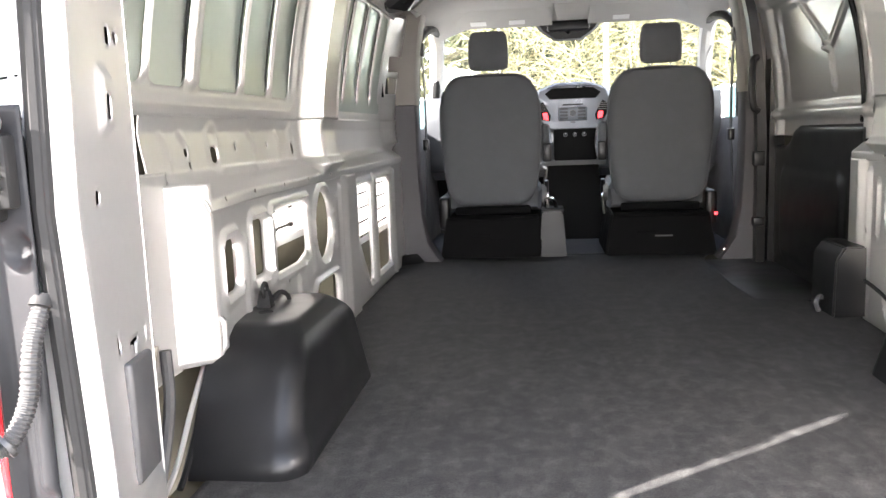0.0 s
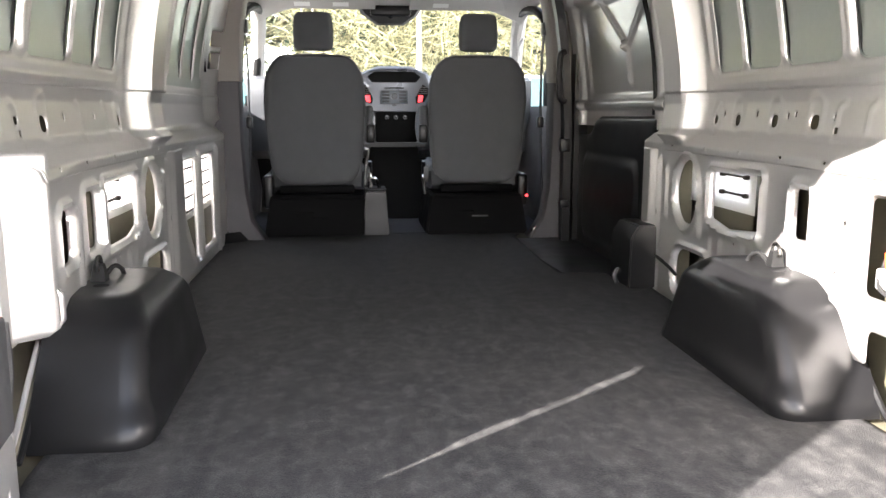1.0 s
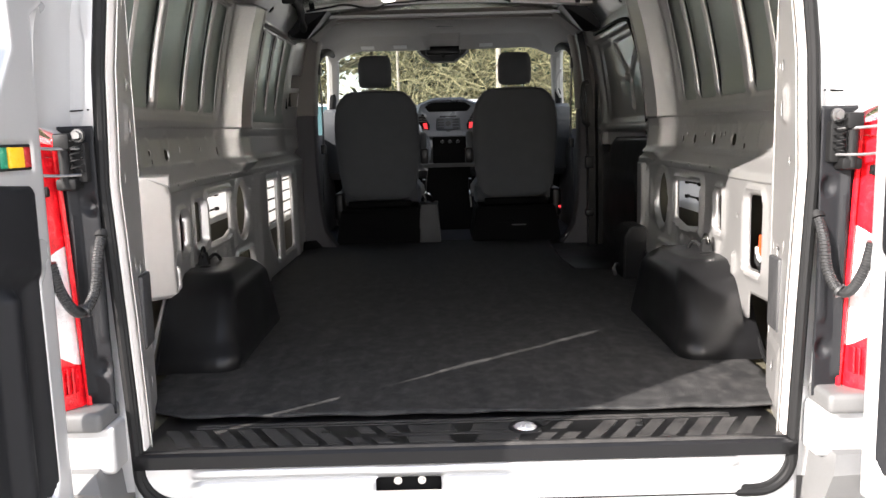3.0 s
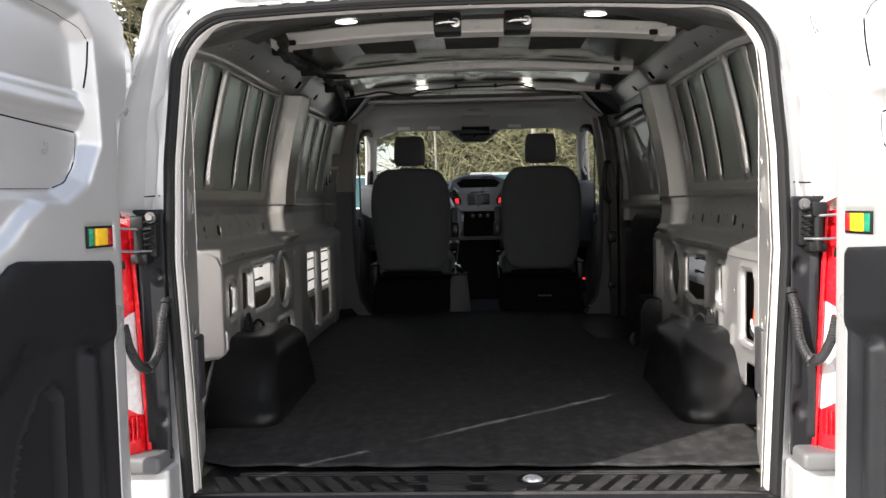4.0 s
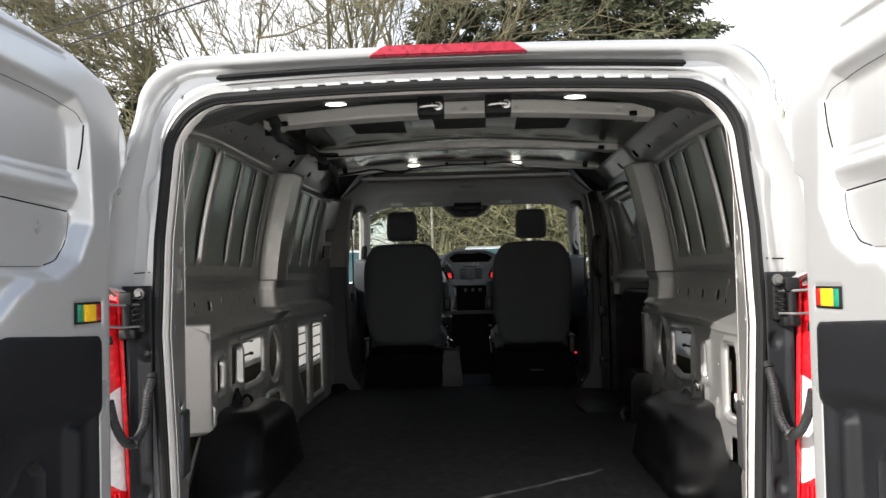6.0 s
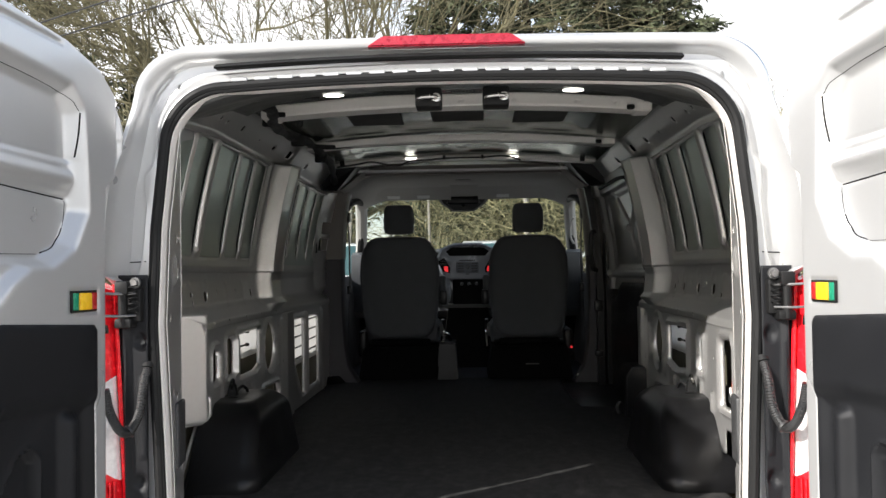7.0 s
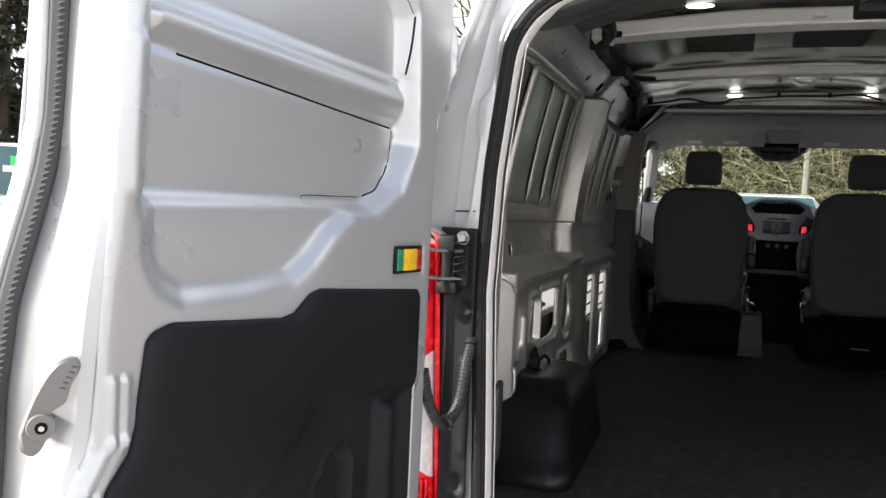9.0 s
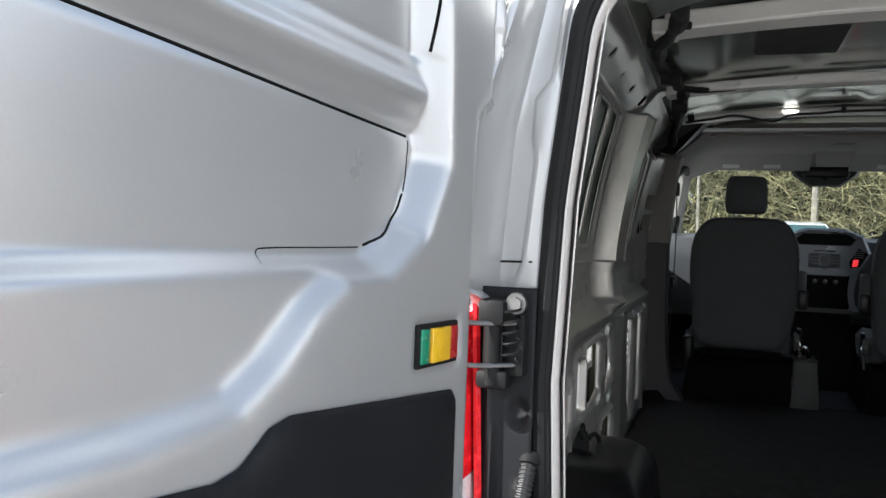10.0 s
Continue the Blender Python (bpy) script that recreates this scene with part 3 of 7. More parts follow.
        for y, z0, z1 in ((0.98, 0.24, 0.44), (1.30, 0.20, 0.27), (1.45, 0.20, 0.26), (1.60, 0.26, 0.33), (1.90, 0.30, 0.46), (1.19, 0.30, 0.46), (0.76, 0.24, 0.29)):
            h = h + 0.011 * rim(d_line(U, V, y, z0, y, z1, 0.004), 0.008)
        h = h + 0.020 * ins(np.abs(U - 2.10) - 0.085, 0.05) + 0.012 * ins(d_line(U, V, 1.97, 0.0, 1.97, 0.5, 0.008), 0.012)
        h = h - 0.006 * ins(d_box(U, V, 1.22, 1.52, 0.21, 0.28, 0.015), 0.012)
        if left:
            h = h + 0.02 * ins(d_line(U, V, 2.55, 0.05, 2.55, 0.5, 0.012), 0.014) + 0.016 * ins(d_line(U, V, 3.02, 0.0, 3.02, 0.5, 0.014), 0.02)
        return h

    stamped("lower_panel", lin(start, far - 0.04, 0.008), lin(-0.03, 0.535, 0.0085), put(lambda U, V, Hh: (s * (lower_x(U) - Hh), U, V)), M_INNER, w, low_height, low_hole)
    # thin skin behind the openings, with stiffening strips
    for y0, y1 in ((1.36, 1.88), (2.40, 3.38)) if left else ((1.36, 1.84),):
        stamped("outer_skin", lin(y0, y1, 0.05), lin(0.355 if y0 < 2 else 0.20, 0.56, 0.05), put(lambda U, V, Hh: (s * (0.975 + 0 * U), U, V)), M_SKIN, w, thick=0, label="thin pale outer skin seen through the openings")
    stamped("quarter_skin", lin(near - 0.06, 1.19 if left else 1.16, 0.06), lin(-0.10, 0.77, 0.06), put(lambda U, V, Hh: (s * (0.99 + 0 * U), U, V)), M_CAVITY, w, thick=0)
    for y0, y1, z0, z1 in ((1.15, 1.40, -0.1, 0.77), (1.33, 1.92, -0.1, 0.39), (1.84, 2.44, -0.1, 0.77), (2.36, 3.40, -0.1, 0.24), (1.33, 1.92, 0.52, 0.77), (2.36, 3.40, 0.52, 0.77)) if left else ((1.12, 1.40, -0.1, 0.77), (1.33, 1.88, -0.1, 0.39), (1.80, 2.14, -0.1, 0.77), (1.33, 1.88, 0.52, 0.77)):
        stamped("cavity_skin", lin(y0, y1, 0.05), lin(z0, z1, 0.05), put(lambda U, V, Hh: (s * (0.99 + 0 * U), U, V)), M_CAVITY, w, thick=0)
    for y in ((1.185, 1.90, 2.225) if left else (1.155, 1.86)):
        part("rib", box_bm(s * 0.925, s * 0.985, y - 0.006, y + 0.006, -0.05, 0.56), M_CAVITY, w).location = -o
    strips = [(2.44, 2.86, z) for z in np.arange(0.24, 0.5, 0.062)] + [(2.90, 3.36, z) for z in np.arange(0.26, 0.5, 0.062)] if left else []
    strips += [(1.40, 1.575, z) for z in (0.412, 0.47)]
    for y0, y1, z in strips:
        bm = box_bm(s * 0.962, s * 0.972, y0, y1, z - 0.0032, z + 0.0032, 0.001, 1)
        for y in (y0 + 0.006, y1 - 0.006):
            box_bm(s * 0.955, s * 0.972, y - 0.010, y + 0.009, z - 0.007, z + 0.007, 0.003, 1, bm)
        ob = part("stiffener", bm, M_BROWN, w)
        ob.location = -o
    if left:
        part("red_cap", cyl_bm((-0.982, 0.90, 0.345), (-0.955, 0.90, 0.345), 0.022, 0.018, 16), M_REFLRED, w, "red plastic cap inside the wall").location = -o
        # boxed end of the lower panel, its face to the rear
        def endface(U, V, Hh):
            return s * (0.975 - 0.103 * U - Hh * 0.4), 0.655 + 0.095 * U - Hh, V
        stamped("box_end", lin(-0.3, 1, 0.08), lin(0.207, 0.592, 0.012), put(endface), M_INNER, w)
        stamped("quarter_panel", lin(0.30, 0.70, 0.008), lin(0.20, 0.62, 0.008), put(lambda U, V, Hh: (s * (0.945 - Hh), U, V)), M_INNER, w,
                hole=lambda U, V: union(d_box(U, V, 0.44, 0.465, 0.40, 0.42, 0.003), d_box(U, V, 0.42, 0.45, 0.27, 0.295, 0.003), d_oval(U, V, 0.41, 0.47, 0.005, 0.005),
                                        d_oval(U, V, 0.47, 0.53, 0.005, 0.005), d_oval(U, V, 0.46, 0.49, 0.004, 0.004)),
                height=lambda U, V: 0.012 * ins(d_box(U, V, 0.46, 0.52, 0.29, 0.38, 0.01), 0.012) + 0.010 * ins(d_box(U, V, 0.3, 0.56, 0.42, 0.7, 0.02), 0.015))
    # rear corner inner pillar
    def dpil(U, V, Hh):
        return s * ((np.interp(V, [0.0, 0.3, 0.6, 0.85, 1.1, 1.24], [0.728, 0.738, 0.752, 0.742, 0.714, 0.69])) * (1 - U) + 0.812 * U - Hh), 0.034 + 0.286 * U, V
    stamped("corner_pillar", lin(0, 1, 0.028), lin(-0.02, 1.235, 0.008), put(dpil), M_INNER, w,
            height=lambda U, V: 0.010 * ins(d_box(U, V, 0.42, 0.60, 0.70, 0.78, 0.02), 0.02) + 0.006 * ins(U - 0.08, 0.05) + 0.006 * ins(d_box(U, V, 0.25, 0.95, 0.02, 0.16, 0.02), 0.015),
            hole=lambda U, V: union(d_box(U, V, 0.47, 0.53, 0.715, 0.75, 0.002), d_box(U, V, 0.62, 0.70, 0.82, 0.845, 0.004), d_box(U, V, 0.76, 0.83, 0.825, 0.842, 0.006),
                                    d_box(U, V, 0.62, 0.66, 0.37, 0.39, 0.002), d_box(U, V, 0.56, 0.72, 0.388, 0.396, 0.002), d_box(U, V, 0.85, 0.88, 0.38, 0.40, 0.001),
                                    d_box(U, V, 0.36, 0.40, 0.39, 0.42, 0.001), d_box(U, V, 0.5, 0.6, 0.09, 0.115, 0.006), d_box(U, V, 0.5, 0.58, 1.0, 1.03, 0.006),
                                    d_oval(U, V, 0.62, 0.19, 0.03, 0.006), d_box(U, V, 0.3, 0.36, 0.60, 0.62, 0.002)))
    stamped("pillar_return", lin(0, 1, 0.1), lin(-0.02, 1.24, 0.04), put(lambda U, V, Hh: (s * (0.81 + 0.16 * U - 0.06 * U * np.clip((V - 0.62) / 0.5, 0, 1.2) ** 1.6), 0.322 + 0.03 * U, V)), M_INNER, w)
    # black sheet added behind the pillar holes in place of shade
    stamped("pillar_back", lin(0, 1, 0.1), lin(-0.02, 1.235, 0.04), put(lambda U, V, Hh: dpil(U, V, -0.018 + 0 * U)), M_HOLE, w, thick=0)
    if left:
        # black block added behind the two slots, standing for the shade inside
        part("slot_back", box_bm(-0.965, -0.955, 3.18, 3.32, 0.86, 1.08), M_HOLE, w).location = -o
    # bumper pad on the pillar
    bm = bmesh.new()
    bm2 = box_bm(-0.006, 0.008, -0.045, 0.045, -0.09, 0.09, 0.006, 3, bm)
    ob = part("pad", bm2, M_DGREY, w, "grey plastic cover plate on the corner pillar")
    ob.matrix_basis = Matrix.Translation(Vector((s * 0.772, 0.195, 0.285)) - o) @ pose(0, 0, 0, 0, 0, s * -8)
    # roof rail along the top
    rail = np.array([(0.892, 1.235), (0.885, 1.262), (0.845, 1.30), (0.80, 1.355), (0.77, 1.372)])
    ra = np.r_[0, np.cumsum(np.hypot(*np.diff(rail, axis=0).T))]

    def rail_h(U, V):
        h = 0.010 * ins(np.abs(U - 1.99) - 0.07, 0.03) + 0.008 * ins(d_line(U, V, 0.3, 0.012, 3.4, 0.012, 0.004), 0.01)
        return h
    stamped("roof_rail", lin(0.30, 3.38 if left else 3.2, 0.012), lin(0, ra[-1], 0.009), put(lambda U, V, Hh: (s * (np.interp(V, ra, rail[:, 0]) - Hh), U, np.interp(V, ra, rail[:, 1]) - Hh - 0.05 * np.clip((0.9 - U) / 0.6, 0, 1) ** 1.3)),
            M_INNER, w, rail_h, hole=lambda U, V: union(*[d_box(U, V, y - a, y + a, 0.075, 0.075 + b, 0.004) for y, a, b in
                                                         ((0.62, 0.02, 0.02), (0.84, 0.008, 0.02), (0.92, 0.008, 0.012), (1.10, 0.012, 0.026), (1.36, 0.012, 0.012), (1.60, 0.02, 0.02), (1.88, 0.03, 0.04), (2.3, 0.02, 0.03))]))
    # black sheet added behind the rail holes, as their shade
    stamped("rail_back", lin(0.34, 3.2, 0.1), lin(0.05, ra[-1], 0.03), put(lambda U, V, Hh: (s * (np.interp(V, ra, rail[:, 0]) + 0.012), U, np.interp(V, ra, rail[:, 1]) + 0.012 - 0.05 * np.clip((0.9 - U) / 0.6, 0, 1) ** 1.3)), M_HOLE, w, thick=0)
    # black sealant beads beside the ribs, hooked at their lower ends
    for y, r in RIBS_REAR[1:] + (RIBS_FRONT if left else []):
        pts = [(y - r - 0.036, 0.806), (y - r - 0.020, 0.810), (y - r - 0.008, 0.826)] + [(y - r - 0.006, 0.86 + 0.36 * k / 8) for k in range(9)]
        pts = [Vector((s * (float(skin_x(z)) + 0.006), yy + (z - 0.8) * 0.06, z)) - o for yy, z in pts]
        part("sealant_bead", tube_bm(smoothline(pts, 2), 0.0032, 5), M_RUBBER, w)
    return w


wall_left = side_wall(-1)
wall_right = side_wall(1)

# ---------------------------------------------------------------- outer shell and rear frame
shell = thing("van_shell", (0, 0, 0), "silver painted outer body of a low-roof cargo van", "van body", kind="structure")
sec = [(1.02, 0.0), (1.025, 0.35), (1.02, 0.60), (1.012, 0.75), (0.985, 1.0), (0.94, 1.18), (0.89, 1.29), (0.83, 1.36), (0.74, 1.405), (0.4, 1.43), (0, 1.437)]
sec = [(-x, z) for x, z in sec] + [(x, z) for x, z in reversed(sec[:-1])]
rings = []
for y, fx, dz in ((0.035, 0.862, 0.100), (0.10, 0.885, 0.085), (0.25, 0.935, 0.06), (0.5, 0.985, 0.035), (0.9, 1, 0.015), (1.5, 1, 0), (3.0, 1, 0), (3.5, 1, 0)):
    rings.append([(x * fx, y, z - dz * max(0, (z - 0.5) / 0.9)) for x, z in sec])
ob = part("side_skin", loft_bm([[p for p in r if True] for r in rings], False, False), M_PAINT, shell, angle=60)
# the shell is open at the lower sides, where the thin skin closes it
bm = bmesh.new()
bm.from_mesh(ob.data)
bmesh.ops.delete(bm, geom=[f for f in bm.faces if f.calc_center_median().z < 0.6 and f.calc_center_median().y > 1.0], context="FACES")
bm.to_mesh(ob.data)
bm.free()
so = ob.modifiers.new("thickness", "SOLIDIFY")
so.thickness, so.offset = 0.002, 1


def arch(wz, ztop, crown, r, y, z0, n=14):
    """An inverted U: half width from wz [(z, w), ...], rounded top corners, crowned top."""
    zs = [a for a, _ in wz]
    ws = [b for _, b in wz]
    wf = lambda z: float(np.interp(z, zs, ws))
    right = [(wf(z), z) for z in np.linspace(z0, ztop - r, 44)]
    wt = wf(ztop - r)
    lean = 0.25
    right += [(wt - r * (1 - math.cos(a)) - lean * r * 0.4 * math.sin(a), ztop - r + r * math.sin(a)) for a in np.linspace(0, math.pi / 2, n)[1:]]
    xe = right[-1][0]
    right += [(xe * (1 - k / 10), ztop + crown * (1 - (1 - k / 10) ** 2)) for k in range(1, 11)]
    left = [(-x, z) for x, z in reversed(right[:-1])]
    return [(x, y, z) for x, z in right + left]


WO = [(-0.2, 0.734), (0.0, 0.738), (0.3, 0.750), (0.6, 0.764), (0.85, 0.754), (1.1, 0.726)]
WX = [(-0.2, 0.842), (0.3, 0.846), (0.70, 0.850), (0.72, 0.890), (0.95, 0.872), (1.23, 0.814)]
# outer edge of the strip beside the seal, with its steps
WS = [(-0.2, 0.800), (0.3, 0.817), (0.55, 0.822), (0.745, 0.818), (0.76, 0.810), (0.925, 0.795), (0.94, 0.802), (1.00, 0.798), (1.015, 0.778), (1.1, 0.766)]


def grown(w, d):
    return [(z, x + d) for z, x in w]


open_arch = lambda d, y, z0=-0.11: arch(grown(WO, d), 1.208 + d * 0.8, 0.018, 0.14, y, z0)
out_arch = lambda d, y, z0=-0.11: arch(grown(WX, d), 1.322 + d, 0.014, 0.12, y, z0)
strip_arch = lambda d, y, z0=-0.11: arch(grown(WS, d), 1.254 + d * 0.8, 0.018, 0.15, y, z0)


def proud(ring, depth):
    """Push the side ridges of the frame back, level with the closed doors; the top stays."""
    return [(x, y - depth * min(1.0, max(0.0, (1.17 - z) / 0.25)) * min(1.0, max(0.0, (z - 0.70) / 0.03)), z) for x, y, z in ring]


frame_rings = [out_arch(0.0, 0.05), proud(out_arch(-0.003, 0.005), 0.060), proud(out_arch(-0.010, -0.004), 0.074), proud(out_arch(-0.020, -0.004), 0.070), proud(out_arch(-0.030, 0.004), 0.040),
               out_arch(-0.037, 0.030), out_arch(-0.043, 0.040), strip_arch(0.012, 0.041), strip_arch(0.005, 0.038), strip_arch(-0.001, 0.024), strip_arch(-0.006, 0.021),
               open_arch(0.030, 0.024), open_arch(0.022, 0.018), open_arch(0.004, 0.018), open_arch(0.0, 0.036), open_arch(-0.002, 0.06)]
part("rear_frame", loft_bm(frame_rings, False, False), M_PAINT, shell, "silver painted rear door frame", angle=40)
part("inner_flange", loft_bm([open_arch(-0.002, 0.014), open_arch(-0.007, 0.014), open_arch(-0.009, 0.018), open_arch(-0.009, 0.050), open_arch(-0.006, 0.050)], False, False), M_BEAM, shell)
for sx in (-1, 1):
    for z, x0, x1 in ((0.765, 0.795, 0.862), (0.715, 0.795, 0.818)):
        part("joint", tube_bm([(sx * x0, 0.0205, z), (sx * (x0 * 0.5 + x1 * 0.5), 0.0215 if x1 < 0.83 else 0.0385, z - 0.001), (sx * x1, 0.0215 if x1 < 0.83 else 0.0395, z - 0.002)], 0.0016, 5), M_HOLE, shell)
# weatherstrip round the whole opening
loop = open_arch(0.012, 0.013, -0.06)
cor = [(0.737 + 0.012 - 0.08 * (1 - math.cos(a)), 0.013, -0.06 - 0.08 * math.sin(a)) for a in np.linspace(0, math.pi / 2, 8)]
left_end = [(-x, y, z) for x, y, z in cor]
ring_pts = loop + left_end[1:] + [(-0.4, 0.013, -0.14), (0, 0.013, -0.14), (0.4, 0.013, -0.14)] + list(reversed(cor))[:-1]
seal = thing("door_seal", (0, 0, 0), "black double-lipped rubber weatherstrip round the rear opening", "seal")
part("outer_lip", tube_bm(ring_pts, 0.013, 10, closed=True), M_RUBBER, seal)
part("inner_lip", tube_bm([(x * 0.988, y - 0.001, 0.55 + (z - 0.55) * 0.984) for x, y, z in ring_pts], 0.007, 8, closed=True), M_RUBBER, seal)
# gutter strip and light over the doors
gut = thing("rain_gutter", (0, 0.02, 1.266), "black rubber rain strip above the rear doors", "gutter")
pts = [(x, 0.0, 1.262 + 0.016 * (1 - (x / 0.6) ** 2) - 1.26) for x in np.linspace(-0.6, 0.6, 40)]
part("strip", loft_bm([[(x, -0.020, z + 0.006), (x, -0.026, z), (x, -0.022, z - 0.007), (x, 0.0, z - 0.007), (x, 0.0, z + 0.006)] for x, y, z in pts]), M_RUBBER, gut)
part("lip", loft_bm([[(x, -0.034, z - 0.001), (x, -0.038, z - 0.006), (x, -0.033, z - 0.010), (x, -0.026, z - 0.008)] for x, y, z in pts]), M_RUBBER, gut)
for k in range(19):
    x = -0.54 + 0.06 * k
    part("notch", box_bm(x - 0.021, x + 0.021, -0.012, 0.006, -0.030 + 0.014 * (1 - (x / 0.6) ** 2) - 0.007, -0.030 + 0.014 * (1 - (x / 0.6) ** 2) + 0.005, 0.003, 1), M_PAINT, shell).location = (0, 0.014, 1.262)
bl = thing("brake_lamp", (0, 0.026, 1.324), "red high-level brake lamp at the roof edge", "brake lamp")
bm = loft_bm([[(-0.205, -0.046, -0.020), (0.205, -0.046, -0.020), (0.165, -0.036, 0.010), (-0.165, -0.036, 0.010)],
              [(-0.205, 0.03, -0.020), (0.205, 0.03, -0.020), (0.165, 0.03, 0.014), (-0.165, 0.03, 0.014)]])
bmesh.ops.bevel(bm, geom=bm.edges[:], offset=0.004, segments=2, affect="EDGES")
part("lens", bm, material("dark_red_lens", (0.26, 0.006, 0.018), 0.3, 0, 0.3, 60, 300, 0.8, 160, coat=0.3), bl)
bm = loft_bm([[(x, -0.035, -0.016), (x, -0.037, -0.004), (x, -0.022, 0.012 + 0.010 * (1 - (x / 0.7) ** 2)), (x, 0.10, 0.022 + 0.012 * (1 - (x / 0.7) ** 2))] for x in np.linspace(-0.70, 0.70, 30)], False, False)
part("roof_lip", bm, M_PAINT, shell).location = (0, 0.045, 1.318)

# sill face and bumper
face = thing("rear_sill", (0, 0, -0.1), "silver painted sill panel below the rear opening", "sill")


def sill_h(U, V):
    h = 0.012 * ins(d_box(U, V, -0.62, 0.62, -0.075, -0.052, 0.008), 0.012) + 0.010 * ins(d_box(U, V, -0.63, 0.63, -0.3, -0.085, 0.02), 0.012)
    return h - 0.004 * ins(d_box(U, V, -0.20, -0.04, -0.062, -0.04, 0.004), 0.008)


stamped("panel", lin(-0.76, 0.76, 0.012), lin(-0.22, -0.035, 0.005), lambda U, V, Hh: (U, 0.012 - Hh, V + 0.1), M_PAINT, face, sill_h,
        hole=lambda U, V: d_box(U, V, -0.205, -0.055, -0.115, -0.082, 0.004))
part("latch_pocket", box_bm(-0.21, -0.05, 0.02, 0.06, -0.02, 0.024), M_HOLE, face, "black latch pocket")
for x in (-0.155, -0.10):
    bolt(face, (x, 0.02, 0.006), (0, -1, 0), 0.007, 0.006, M_CHROME)
bump = thing("rear_bumper", (0, -0.1, -0.4), "dark grey plastic rear bumper with silver end caps", "bumper")
bsec = [(0.10, 0.16), (-0.03, 0.17), (-0.055, 0.15), (-0.06, 0.02), (-0.03, -0.16), (0.10, -0.18)]
rings = []
for x in np.linspace(-0.98, 0.98, 31):
    back = 0.10 * (abs(x) / 0.98) ** 4
    rings.append([(x, y + back, z) for y, z in bsec])
part("beam", loft_bm(rings), M_GREY, bump)
for s in (-1, 1):
    bm = box_bm(s * 0.785, s * 0.96, 0.02, 0.16, 0.47, 0.515, 0.012, 3)
    part("lamp_ledge", bm, M_GREY, bump)
    bm = box_bm(s * 0.775, s * 0.95, 0.055, 0.2, 0.36, 0.475, 0.012, 3)
    part("end_cap", bm, M_PAINT, bump, "silver painted end cap")
    bm = loft_bm([[(s * 0.775, 0.04, 0.22), (s * 0.98, 0.06, 0.22), (s * 0.98, 0.2, 0.22), (s * 0.775, 0.2, 0.22)],
                  [(s * 0.79, 0.0, 0.34), (s * 0.96, 0.02, 0.34), (s * 0.96, 0.2, 0.36), (s * 0.79, 0.2, 0.36)],
                  [(s * 0.81, 0.03, 0.375), (s * 0.94, 0.045, 0.375), (s * 0.94, 0.2, 0.395), (s * 0.81, 0.2, 0.395)]])
    part("corner", bm, M_GREY, bump)

# ---------------------------------------------------------------- roof, seen from inside
ceiling = thing("ceiling", (0, 1.6, 1.38), "unlined silver steel van roof with pressed panels", "ceiling", kind="structure")


def roof_z(x, y):
    return 1.415 - 0.055 * (x / 0.8) ** 2 - 0.06 * np.clip((0.9 - y) / 0.9, 0, 1) ** 1.4


def roof_h(U, V):
    h = np.zeros(U.shape)
    for y0, y1 in ((1.12, 1.86), (2.08, 2.60)):
        for x in (-0.45, -0.15, 0.15, 0.45):
            h = h + 0.010 * ins(d_box(U, V, x - 0.11, x + 0.11, y0, y1, 0.03), 0.03)
    return h + 0.006 * np.sin(V * 12) * 0


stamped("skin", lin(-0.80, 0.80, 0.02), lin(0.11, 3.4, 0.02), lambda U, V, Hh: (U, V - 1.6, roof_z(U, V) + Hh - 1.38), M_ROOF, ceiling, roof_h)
roof_objs = []


def roof_beam(y, z, half, depth, drop, lab):
    b = thing("roof_beam", (0, y, z), lab, "roof beam", group="roof beams")
    def place(U, V, Hh):
        zz = -0.035 * (U / 0.75) ** 2 + 0.0
        return U, np.interp(V, [0, 1, 2, 3], [-depth / 2, -depth / 2 + 0.006, depth / 2 - 0.006, depth / 2]), zz + np.interp(V, [0, 1, 2, 3], [drop, 0, 0, drop]) + Hh
    hx = [-0.52, -0.34, -0.10, -0.08, 0.02, 0.22, 0.45, 0.6]
    stamped("web", lin(-half, half, 0.012), np.r_[0, np.linspace(1, 2, 9), 3], place, M_BEAM, b,
            hole=lambda U, V: union(*[np.hypot(U - x, (V - 1.5) * depth) - 0.006 for x in hx]))
    def rear(U, V, Hh):
        return U, -depth / 2 + 0 * U, -0.035 * (U / 0.75) ** 2 + V + 0.004 * np.sin(U * 5.5) ** 2
    stamped("flange", lin(-half, half, 0.012), lin(-0.002, drop, 0.008), rear, M_BEAM, b,
            hole=lambda U, V: union(*[np.hypot(U - x, V - 0.020) - 0.0055 for x in hx]))
    for sx in (-1, 1):
        part("end_bracket", box_bm(sx * half - 0.03, sx * half + 0.03, -depth / 2 - 0.004, depth / 2, -0.035, 0.0, 0.004, 1), M_BEAM, b)
        part("clip", box_bm(sx * (half - 0.05) - 0.014, sx * (half - 0.05) + 0.014, -depth / 2 - 0.014, -depth / 2, -0.030, -0.012, 0.003, 1), M_RUBBER, b)
    return b


roof_beam(1.00, 1.345, 0.70, 0.10, 0.044, "pale painted roof cross beam with small holes")
roof_beam(1.97, 1.372, 0.73, 0.09, 0.030, "pale painted roof cross beam with small holes")
roof_beam(2.72, 1.385, 0.75, 0.08, 0.024, "pale painted roof cross beam carrying two lamps")
